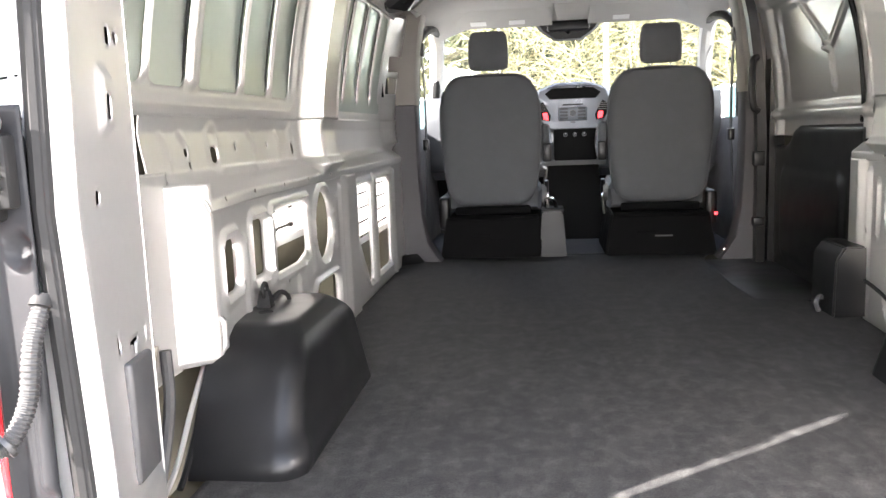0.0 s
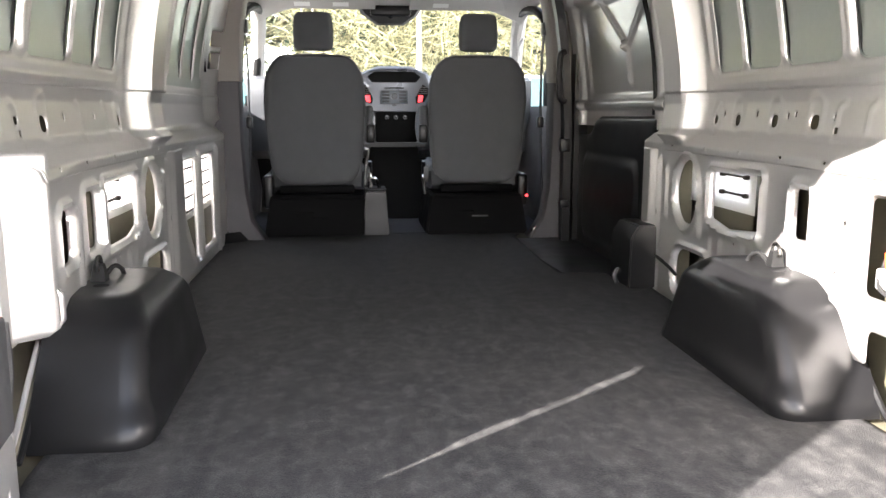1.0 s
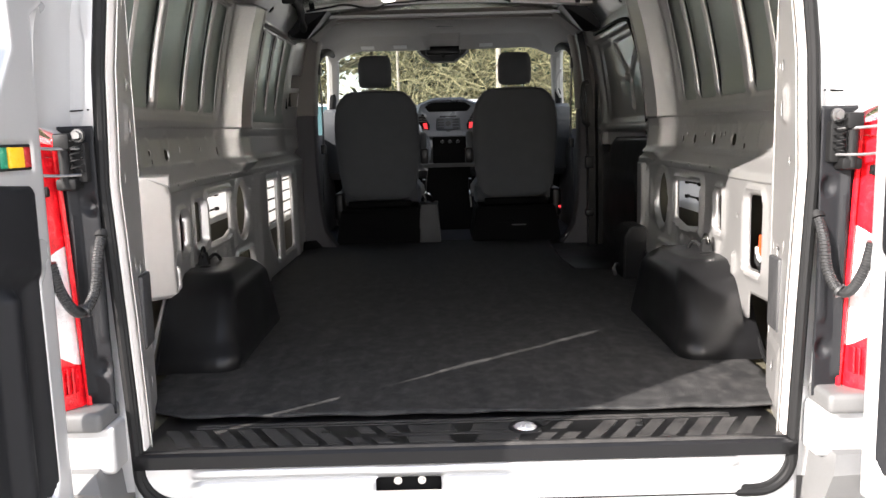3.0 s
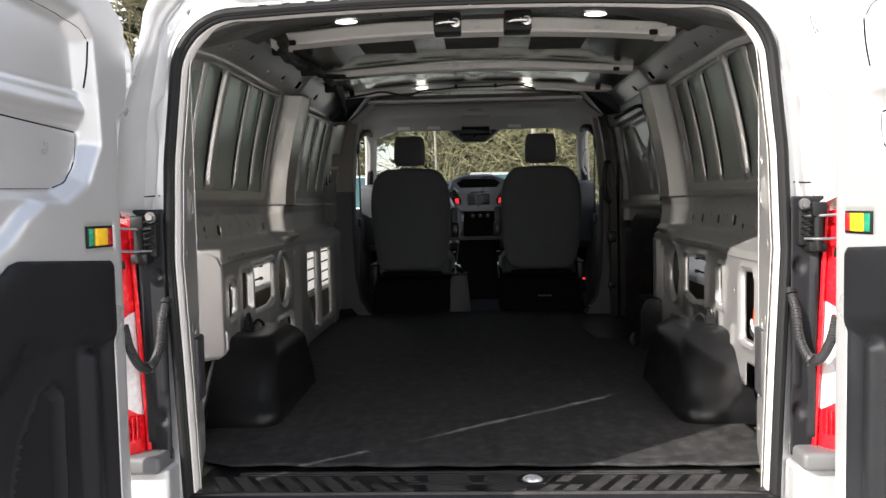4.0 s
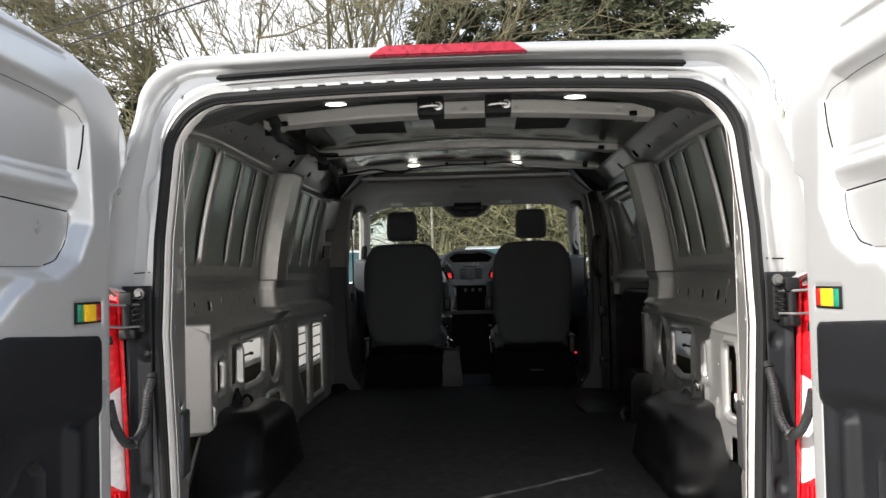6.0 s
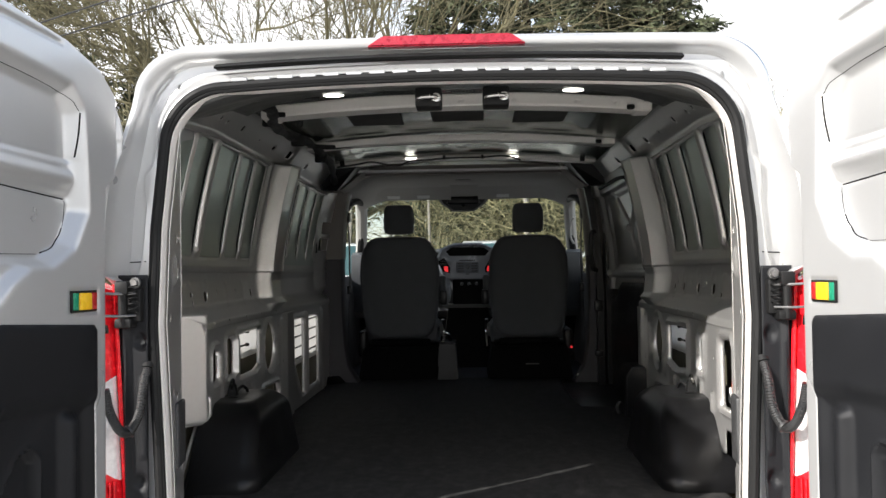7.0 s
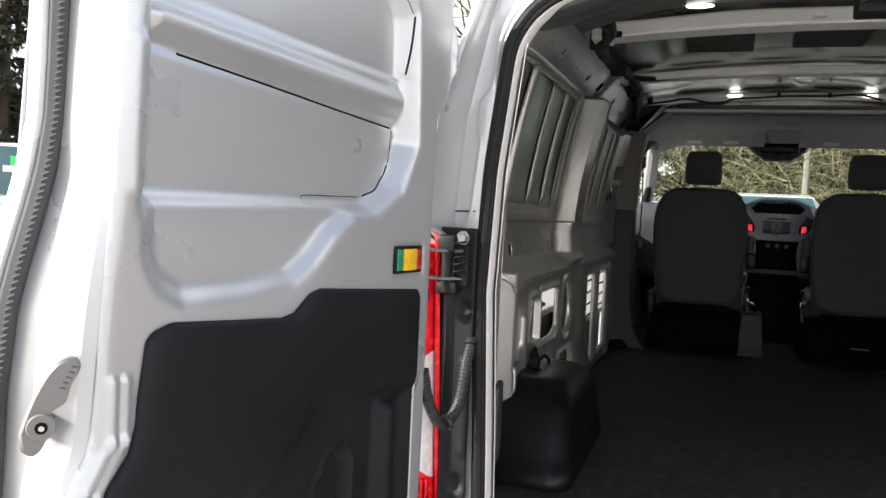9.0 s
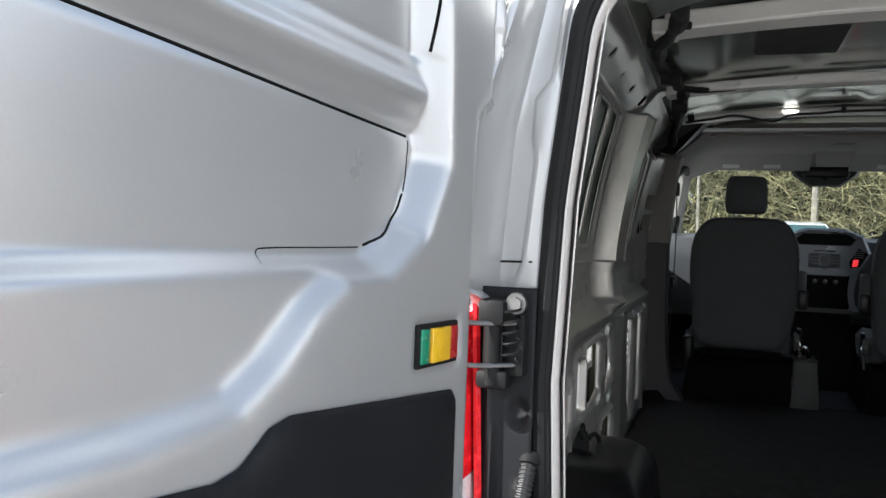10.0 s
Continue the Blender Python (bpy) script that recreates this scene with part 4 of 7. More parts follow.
# damping pads stuck on the roof skin
for x in (-0.36, 0.0, 0.36):
    p = thing("damping_pad", (x, 1.45, float(roof_z(x, 1.45)) - 0.002), "dark sound-damping pad stuck on the roof skin", "damping pad", group="roof pads")
    part("pad", box_bm(-0.115, 0.115, -0.16, 0.16, -0.006, 0.006, 0.003, 1), M_PAD, p)
for sx in (-1, 1):
    p = thing("roof_lamp", (sx * 0.297, 2.672, 1.392), "lit white cargo lamp on the roof beam", "lamp", group="roof lamps")
    bm = bmesh.new()
    bmesh.ops.create_uvsphere(bm, u_segments=20, v_segments=10, radius=0.032, matrix=Matrix.Diagonal((1.0, 0.7, 0.32, 1)))
    part("lens", bm, M_LAMP, p)
    part("base", tube_bm([(0.034 * math.cos(a), 0.024 * math.sin(a), 0.006) for a in np.linspace(0, 2 * math.pi, 20, False)], 0.005, 6, closed=True), M_BEAM, p)
# header above the rear doors with two latch plates and oval lamps
hd = thing("rear_header", (0, 0.1, 1.23), "inner header above the rear doors, shade in its colour", "header")


def header_place(U, V, Hh):
    z = np.interp(V, [0, 0.03, 0.10, 0.45, 0.75], [1.236, 1.222, 1.232, 1.325, 1.352]) - 0.075 * (U / 0.7) ** 4
    return U, V + 0.03 - 0.1, z - 1.23 - Hh


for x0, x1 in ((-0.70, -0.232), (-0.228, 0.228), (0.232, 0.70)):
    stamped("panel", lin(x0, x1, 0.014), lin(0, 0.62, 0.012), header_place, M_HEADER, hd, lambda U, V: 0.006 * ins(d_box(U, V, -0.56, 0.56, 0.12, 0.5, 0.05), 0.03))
for x, lab in ((-0.056, "left"), (0.129, "right")):
    l = thing("upper_latch", (x, 0.15, 1.20), "black latch plate with a bright steel striker", "latch", group="upper latches")
    part("plate", box_bm(-0.036, 0.036, -0.02, 0.05, -0.022, 0.030, 0.005), M_RUBBER, l)
    part("striker", tube_bm(smoothline([(-0.026, -0.02, -0.004), (-0.024, -0.038, -0.002), (0.0, -0.042, 0.0), (0.02, -0.040, 0.0), (0.024, -0.02, 0.002)], 5), 0.006, 8), M_CHROME, l)
    part("boss", cyl_bm((0.022, -0.018, 0), (0.022, -0.032, 0), 0.014, 0.012, 16), M_CHROME, l)
for x in (-0.40, 0.40):
    l = thing("header_lamp", (x, 0.63, 1.323), "slim lit lamp in the rear header", "lamp", group="header lamps")
    bm = bmesh.new()
    bmesh.ops.create_uvsphere(bm, u_segments=20, v_segments=8, radius=0.036, matrix=Matrix.Diagonal((1.0, 0.35, 0.16, 1)))
    part("lens", bm, M_LAMP, l)

# ---------------------------------------------------------------- rear doors
DOOR_T = math.atan2(0.167, 0.986)


def door_frame(s):
    d = Vector((s * 0.167, -0.986, 0))
    n = Vector((-s * 0.986, -0.167, 0))
    p0 = Vector((s * 0.875, -0.19, 0)) - d * 0.12 + n * 0.02
    return p0, d, n


OUTLINE = [(0.032, -0.10), (0.032, 0.62), (0.032, 0.80), (0.028, 0.945), (-0.034, 0.99), (-0.050, 1.08), (-0.025, 1.17), (0.05, 1.235), (0.17, 1.275), (0.42, 1.312), (0.745, 1.332), (0.757, 1.30), (0.767, 0.997), (0.776, 0.795), (0.786, 0.674), (0.791, 0.594), (0.798, 0.493), (0.803, 0.470), (0.818, 0.444), (0.828, 0.420), (0.834, 0.38), (0.836, -0.10)]


def fold_u(z):
    """Where the door face folds over to its latch edge."""
    return np.interp(z, [-0.1, 0.38, 0.42, 0.444, 0.47, 0.493, 0.594, 0.674, 0.795, 0.997, 1.30], [0.836, 0.834, 0.828, 0.818, 0.803, 0.798, 0.791, 0.786, 0.776, 0.767, 0.757])


def seal_u(z):
    return np.interp(z, [-0.1, 0.41, 0.537, 0.629, 0.68, 0.723, 0.757, 0.792, 0.85, 0.92, 1.33], [0.858, 0.857, 0.853, 0.842, 0.829, 0.816, 0.806, 0.797, 0.788, 0.785, 0.778])


TRIM = [(0.729, 0.590), (0.718, 0.600), (0.69, 0.608), (0.48, 0.594), (0.45, 0.600), (0.415, 0.626), (0.39, 0.632), (0.088, 0.612), (0.076, 0.60), (0.074, 0.0), (0.088, -0.04), (0.775, -0.04), (0.792, 0.0), (0.790, 0.39), (0.784, 0.420), (0.765, 0.440), (0.750, 0.458), (0.741, 0.49), (0.739, 0.52)]


def blurred(h, wide=3, times=2):
    """Rounds the pressing's slopes and corners."""
    if min(h.shape) < 3 * wide:
        return h
    for _ in range(times):
        for ax in (0, 1):
            pad = [(0, 0), (0, 0)]
            pad[ax] = (wide, wide)
            c = np.pad(h, pad, mode="edge")
            h = sum(np.roll(c, k, ax) for k in range(-wide // 2 + 1, wide // 2 + 1)) / len(range(-wide // 2 + 1, wide // 2 + 1))
            h = h[wide:-wide] if ax == 0 else h[:, wide:-wide]
    return h


def door_height(U, V):
    win = [(0.100, 0.88), (0.150, 0.79), (0.23, 0.745), (0.742, 0.742), (0.728, 1.22), (0.40, 1.205), (0.16, 1.175), (0.115, 1.12)]
    rec = [(0.738, 0.80), (0.24, 0.80), (0.30, 0.735), (0.345, 0.71), (0.395, 0.665), (0.445, 0.635), (0.55, 0.624), (0.67, 0.622), (0.715, 0.645), (0.738, 0.69)]
    h = -np.maximum(0.044 * ins(d_poly(U, V, win) + 0.014, 0.034), 0.022 * ins(d_poly(U, V, rec) + 0.016, 0.034))
    h = blurred(h)
    # beam across the blanked window
    t = (U - 0.12) / 0.55
    zl, zu = 0.915 + 0.04 * t, 0.995 + 0.02 * t
    inband = ins(zl - V + 0.006, 0.014) * ins(V - zu, 0.024) * ins(0.128 - U, 0.02) * ins(U - 0.71, 0.02)
    h = h + 0.018 * inband + 0.008 * inband * np.cos((V - (zl + zu) / 2) / (zu - zl) * 2 * math.pi * 1.4)
    # panels in the recess, thin seams round them
    seam1 = d_poly(U, V, [(0.127, 0.905), (0.148, 0.84), (0.20, 0.785), (0.24, 0.777), (0.395, 0.777), (0.395, 0.763), (0.76, 0.765), (0.76, 0.955)])
    h = h + 0.003 * ins(seam1, 0.016)
    seam2 = d_poly(U, V, [(0.115, 1.005), (0.75, 1.025), (0.75, 1.192), (0.42, 1.185), (0.18, 1.155), (0.115, 1.11)])
    h = h + 0.003 * ins(seam2, 0.016)
    # valley along the hinge side, stepped
    w = 0.016 + 0.006 * (np.sin(V * 26) > 0.4)
    h = h - 0.012 * ins(np.abs(U + 0.020 - 0.02 * (V < 0.95)) - w * 0.6, 0.014) * ins(0.74 - V, 0.05)
    # pocket under the reflector
    h = h - 0.004 * ins(d_box(U, V, 0.066, 0.174, 0.64, 0.70, 0.008), 0.008)
    # ribs beside the grip
    for u in (0.756, 0.774):
        h = h + 0.006 * ins(d_line(U, V, u, 0.475, u, 0.545, 0.005), 0.014) + 0.006 * ins(d_line(U, V, u, 0.475, u + 0.038, 0.415, 0.005), 0.014)
        h = h + 0.006 * ins(d_line(U, V, u + 0.038, 0.415, u + 0.040, 0.33, 0.005), 0.014)
    # rounded towards the latch edge and the borders
    h = h - 0.006 * np.clip((U - fold_u(V) + 0.017) / 0.017, 0, 1) ** 2
    d = -d_poly(U, V, OUTLINE)
    h = h - 0.010 * np.exp(-np.clip(d, 0, 1) / 0.004) * (U < 0.72)
    h = h - 0.050 * ins(d_poly(U, V, TRIM) + 0.012, 0.012)
    h = h - 0.022 * ins(d_line(U, V, 0.20, 1.262, 0.80, 1.305, 0.006), 0.014) * 0.4
    return h


def trim_height(U, V):
    d = -d_poly(U, V, TRIM)
    h = 0.010 * (1 - np.exp(-np.clip(d, 0, 1) / 0.012))
    h = h - 0.030 * ins(d_poly(U, V, [(0.10, -0.2), (0.10, 0.42), (0.19, 0.44), (0.38, 0.44), (0.46, 0.36), (0.60, 0.28), (0.68, 0.15), (0.70, -0.2)], 0.01), 0.06)
    h = h + 0.026 * ins(d_box(U, V, 0.145, 0.185, -0.2, 0.41, 0.015), 0.03)
    pocket = d_poly(U, V, [(0.265, -0.1), (0.265, 0.33), (0.285, 0.352), (0.32, 0.34), (0.375, 0.26), (0.41, 0.14), (0.42, 0.0), (0.42, -0.1)], 0.004)
    h = h - 0.022 * ins(pocket, 0.012) + 0.006 * rim(pocket - 0.004, 0.006)
    return h


def rear_door(s):
    p0, dd, nn = door_frame(s)
    D = thing("rear_door", p0, "open silver van rear door with dark grey lower trim panel", "van door", group="rear doors")

    def put(off):
        def f(U, V, Hh):
            k = Hh + off
            return dd.x * U + nn.x * k, dd.y * U + nn.y * k, V
        return f
    hole = lambda U, V: -d_poly(U, V, OUTLINE)
    stamped("inner_panel", lin(-0.06, 0.839, 0.0045), lin(-0.105, 1.335, 0.0045), put(0), M_PAINT, D, door_height, hole, angle=70)
    stamped("outer_panel", lin(-0.03, 0.89, 0.03), lin(-0.12, 1.345, 0.03), put(-0.125), M_PAINT, D, None, lambda U, V: -d_poly(U, V, [(u + 0.14 if u < 0.1 else (u if u < 0.7 else float(seal_u(z)) + 0.018), z) for u, z in OUTLINE]), angle=70)
    # edge faces
    pts = [(u, z) for u, z in OUTLINE]
    bm = bmesh.new()
    rings = []
    n = len(pts)
    dense = []
    last = pts.index((0.745, 1.332))
    for i in range(last):
        a, b = pts[i], pts[i + 1]
        for k in range(6):
            t = k / 6
            dense.append((a[0] + (b[0] - a[0]) * t, a[1] + (b[1] - a[1]) * t))
    dense.append(pts[last])
    for u, z in dense:
        sl = 1.2 if u < 0.1 else 0.0
        rings.append([tuple(dd * (u - sl * (k + 0.016)) + nn * k + Vector((0, 0, z))) for k in (-0.016, -0.03, -0.07, -0.125)])
    part("edge", loft_bm(rings, False, False), M_PAINT, D)
    # rounded latch side, stepping back to the seal
    rings = []
    for z in np.linspace(-0.10, 1.325, 110):
        a, q = float(fold_u(z)), float(seal_u(z))
        w = max(0.010, q - 0.012 - a)
        prof = [(a - 0.001, -0.0058), (a + 0.35 * w, -0.012), (a + 0.6 * w, -0.030), (a + 0.8 * w, -0.060), (a + w, -0.088), (a + w + 0.004, -0.100), (q + 0.016, -0.106), (q + 0.020, -0.125)]
        rings.append([tuple(dd * u + nn * k + Vector((0, 0, z))) for u, k in prof])
    part("latch_edge", loft_bm(rings, False, False), M_PAINT, D)
    line = [dd * float(seal_u(z)) + nn * -0.096 + Vector((0, 0, z)) for z in np.linspace(-0.10, 1.325, 70)]
    part("seal", tube_bm(line, 0.012, 8), M_DGREY, D, "dark grey woven rubber door seal")
    bm = bmesh.new()
    for k in range(190):
        z = -0.09 + 0.0074 * k
        a = dd * (float(seal_u(z)) + 0.009) + nn * -0.087 + Vector((0, 0, z))
        b = dd * (float(seal_u(z)) + 0.003) + nn * -0.083 + Vector((0, 0, z + 0.004))
        cyl_bm(a, b, 0.0018, None, 4, bm)
    tagged(part("stitching", bm, M_WEAVE, D), kind="stuff")
    # dark joints round the blanked window
    gu, gz = np.array(lin(-0.06, 0.839, 0.0045)), np.array(lin(-0.105, 1.335, 0.0045))
    gh = door_height(*np.meshgrid(gu, gz))

    def level(u, z):
        i, j = int(np.clip(np.searchsorted(gz, z) - 1, 0, len(gz) - 2)), int(np.clip(np.searchsorted(gu, u) - 1, 0, len(gu) - 2))
        a, b = (z - gz[i]) / (gz[i + 1] - gz[i]), (u - gu[j]) / (gu[j + 1] - gu[j])
        return float((1 - a) * ((1 - b) * gh[i, j] + b * gh[i, j + 1]) + a * ((1 - b) * gh[i + 1, j] + b * gh[i + 1, j + 1]))

    def joint(points, r):
        pts = smoothline([Vector((u, z, 0)) for u, z in points], 8)
        out = []
        for q in pts:
            k = level(q.x, q.y)
            out.append(dd * q.x + nn * (k + 0.0006) + Vector((0, 0, q.y)))
        part("joint", tube_bm(out, r, 6), M_HOLE, D)
    joint([(0.655, 0.949), (0.50, 0.938), (0.30, 0.922), (0.14, 0.910)], 0.0022)
    joint([(0.137, 0.905), (0.141, 0.87), (0.150, 0.845)], 0.0014)
    joint([(0.152, 0.842), (0.165, 0.818), (0.19, 0.795), (0.225, 0.782)], 0.0020)
    joint([(0.122, 1.115), (0.122, 1.06), (0.124, 1.01)], 0.0024)
    joint([(0.232, 0.780), (0.30, 0.779), (0.375, 0.778), (0.392, 0.775), (0.396, 0.764)], 0.0011)
    joint([(0.397, 0.763), (0.42, 0.763), (0.50, 0.765), (0.57, 0.767)], 0.0006)
    joint([(0.125, 1.12), (0.15, 1.145), (0.20, 1.162), (0.40, 1.185), (0.60, 1.195)], 0.0014)
    # dark trim panel
    stamped("trim", lin(0.05, 0.80, 0.006), lin(-0.05, 0.64, 0.007), put(0.002), M_TRIM, D, trim_height, lambda U, V: -d_poly(U, V, TRIM, 0.0), 0.004, "dark grey moulded plastic trim", 60)
    # three-colour reflector
    def block(name, u0, u1, z0, z1, k0, k1, mat, parent, bev=0.002):
        bm = box_bm(u0, u1, k0, k1, z0, z1, bev, 2)
        m = Matrix(((dd.x, nn.x, 0, 0), (dd.y, nn.y, 0, 0), (0, 0, 1, 0), (0, 0, 0, 1)))
        bm.transform(m)
        return part(name, bm, mat, parent)
    f = block("reflector", 0.074, 0.168, 0.645, 0.695, -0.008, 0.003, M_RUBBER, D)
    block("yellow_lens", 0.100, 0.143, 0.650, 0.690, 0.0, 0.008, M_YELLOW, f)
    block("green_lens", 0.146, 0.164, 0.650, 0.690, 0.0, 0.006, M_GREEN, f)
    block("red_lens", 0.078, 0.097, 0.650, 0.690, 0.0, 0.006, M_REFLRED, f)
    # grip on the latch edge
    if s < 0:
        axis = (dd * 0.55 + nn * 0.83).normalized()
        side = Vector((0, 0, 1)).cross(axis).normalized()
        c0 = dd * 0.826 + nn * -0.056 + axis * 0.032 + Vector((0, 0, 0.507))

        def paddle(points, thick, lift, bm=None):
            """A flat plate with rounded rims from (along side, up) points."""
            cx, cz = sum(p[0] for p in points) / len(points), sum(p[1] for p in points) / len(points)
            rings = []
            for k, grow in ((0.0, 0.94), (0.15, 1.0), (0.8, 1.0), (1.0, 0.90)):
                rings.append([c0 + side * (cx + (a - cx) * grow) + Vector((0, 0, cz + (b - cz) * grow)) + axis * (lift + thick * k) for a, b in points])
            return loft_bm(rings, bm=bm)
        rimline = smoothline([(-0.026, -0.036, 0), (-0.010, -0.044, 0), (0.004, -0.030, 0), (0.012, 0.0, 0), (0.014, 0.020, 0), (0.032, 0.034, 0), (0.040, 0.060, 0), (0.052, 0.086, 0),
                              (0.046, 0.100, 0), (0.026, 0.099, 0), (0.008, 0.080, 0), (-0.010, 0.045, 0), (-0.022, 0.012, 0), (-0.030, -0.015, 0)], 4)
        flip = -1 if side.dot(dd) > 0 else 1
        outline = [(p.x * flip * 0.74, p.y * 0.74) for p in rimline]
        g = part("grip", paddle(outline, 0.016, -0.004), M_LEVER, D, "pale grey plastic release lever")
        part("pivot", cyl_bm(c0 + axis * 0.011, c0 + axis * 0.017, 0.0155, 0.0142, 28), M_LEVER, g)
        part("socket", cyl_bm(c0 + axis * 0.0165, c0 + axis * 0.0178, 0.0066, None, 18), M_HOLE, g)
        part("bolt", cyl_bm(c0 + axis * 0.017, c0 + axis * 0.0195, 0.0038, 0.0034, 6), M_CHROME, g)
        for k in range(5):
            q = c0 + side * flip * (0.021 + 0.0028 * k) + Vector((0, 0, 0.043 + 0.0058 * k)) + axis * 0.0118
            part("mark", cyl_bm(q - side * flip * 0.003, q + side * flip * 0.003 - Vector((0, 0, 0.002)), 0.0009, None, 5), M_DGREY, g)
        part("stem", cyl_bm(c0 - axis * 0.062, c0, 0.014, 0.013, 16), M_DGREY, g)
    return D


DOORS = {s: rear_door(s) for s in (-1, 1)}

# ---------------------------------------------------------------- tail lamps, hinges, looms at the rear corners
for s in (-1, 1):
    T = thing("tail_lamp", (s * 0.87, 0.0, 0.11), "tall red and clear tail lamp on the body corner", "tail lamp", group="tail lamps")

    def lens(name, z0, z1, mat, slope0=0.0, slope1=0.0, proud=0.0):
        rings = []
        for t in (0, 0.25, 0.5, 0.75, 1):
            ring = []
            for x, y in ((0.0, 0.03), (0.0, -0.016), (0.006, -0.030), (0.022, -0.050), (0.044, -0.074), (0.060, -0.076), (0.066, 0.03)):
                za, zb = z0 + slope0 * (x - 0.03), z1 + slope1 * (x - 0.03)
                z = za + (zb - za) * t
                xi = 0.845 + 0.026 * z / 0.595
                ring.append((s * (xi + x) - s * 0.87, y - proud, z))
            rings.append(ring)
        return part(name, loft_bm(rings), mat, T)
    lens("red_lens", 0.0, 0.13, M_RED, 0, 1.1)
    lens("clear_lens", 0.131, 0.335, M_CLEAR, 1.1, -0.9)
    lens("red_lens", 0.336, 0.555, M_RED, -0.9, 0.0)
    lens("red_cap", 0.556, 0.598, M_RED, 0, 0.5)
    for k in range(3):
        part("prism", box_bm(s * (0.850 + 0.007 * k) - s * 0.87, s * (0.855 + 0.007 * k) - s * 0.87, -0.046 - 0.010 * k, -0.020, 0.04, 0.10, 0.002, 1), M_RED, T)
    rimp = [(s * (0.838 + 0.028 * z / 0.595 - 0.003) - s * 0.87, -0.012, z) for z in np.linspace(-0.004, 0.6, 12)]
    part("rim", tube_bm(rimp, 0.006, 6), M_RED, T)
    # black corner moulding between lamp and seal
    C = thing("corner_moulding", (s * 0.81, 0.02, 0.1), "black plastic moulding beside the tail lamp", "moulding", group="corner mouldings")

    def mould(U, V, Hh):
        return s * U - s * 0.81, 0.022 - Hh - 0.046, V - 0.1

    stamped("panel", lin(0.780, 0.858, 0.006), lin(0.09, 0.730, 0.008), mould, M_TRIM, C,
            lambda U, V: 0.014 * ins(d_line(U, V, 0.832, 0.14, 0.838, 0.60, 0.006), 0.012) - 0.012 * ins(d_oval(U, V, 0.80, 0.20, 0.014, 0.018), 0.01)
            - 0.012 * ins(d_oval(U, V, 0.80, 0.56, 0.014, 0.018), 0.01) + 0.008 * ins(d_box(U, V, 0.782, 0.80, 0.26, 0.46, 0.006), 0.01), thick=0.003)
    bm = tube_bm(smoothline([(s * 0.012, 0.0, 0.54), (s * 0.022, -0.006, 0.48), (s * 0.020, -0.008, 0.40), (s * 0.014, -0.004, 0.34)], 6), 0.012, 8)
    part("channel", bm, M_TRIM, C)
    for z in (0.10, 0.46):
        bolt(C, (-s * 0.01, -0.002, z), (0, -1, 0), 0.008, 0.004, M_RUBBER)
    # hinge
    Hn = part("hinge", box_bm(s * -0.03, s * 0.002, -0.026, 0.02, -0.045, 0.042, 0.006), M_RUBBER, DOORS[s], "dark steel check hinge with wire springs")
    Hn.location = Vector((s * 0.82, 0.0, 0.655)) - DOORS[s].location
    part("knuckle", cyl_bm((s * 0.012, -0.035, -0.055), (s * 0.012, -0.035, 0.055), 0.012, None, 14), M_RUBBER, Hn)
    part("cap", box_bm(s * -0.006, s * 0.03, -0.05, 0.0, 0.025, 0.060, 0.006), M_RUBBER, Hn)
    part("foot", box_bm(s * -0.012, s * 0.032, -0.045, 0.0, -0.060, -0.035, 0.006), M_RUBBER, Hn)
    for z in (0.028, -0.028):
        part("wire_arm", tube_bm(smoothline([(s * -0.02, -0.02, z), (s * 0.02, -0.055, z), (s * 0.055, -0.09, z + 0.004)], 6), 0.0035, 8), M_STEEL, Hn)
    part("coil", tube_bm([(s * -0.014 + 0.012 * math.cos(a), -0.036 + 0.012 * math.sin(a), -0.022 + 0.0012 * i) for i, a in enumerate(np.linspace(0, 10 * math.pi, 60))], 0.0018, 5), M_RUBBER, Hn)
    part("tab", tube_bm([(s * 0.04, -0.06, -0.06), (s * 0.06, -0.065, -0.062)], 0.011, 10), M_RUBBER, Hn)
    bolt(Hn, (s * -0.018, -0.028, 0.055), (0, -1, 0), 0.010, 0.006, M_STEEL)
    # corrugated loom between body and door
    L = thing("door_loom", (s * 0.786, -0.004, 0.33), "grey-black corrugated cable loom hanging between body and door", "cable loom", group="door looms")
    path = smoothline([(s * -0.002, 0.015, 0.17), (s * 0.0, -0.015, 0.12), (s * 0.006, -0.028, 0.05), (s * 0.022, -0.050, 0.008), (s * 0.038, -0.070, 0.014), (s * 0.052, -0.092, 0.06), (s * 0.060, -0.105, 0.12)], 40)
    radii = [0.0112 + 0.0011 * math.sin(i * math.pi / 2.0 + 0.8) for i in range(len(path))]
    part("sleeve", tube_bm(path, 0.012, 10, radii=radii), M_HOSE, L)
    part("grommet", cyl_bm(path[0], path[10], 0.018, 0.0165, 14), M_RUBBER, L)
    part("collar", cyl_bm(path[118], path[126], 0.0165, None, 14), M_HOSE, L)

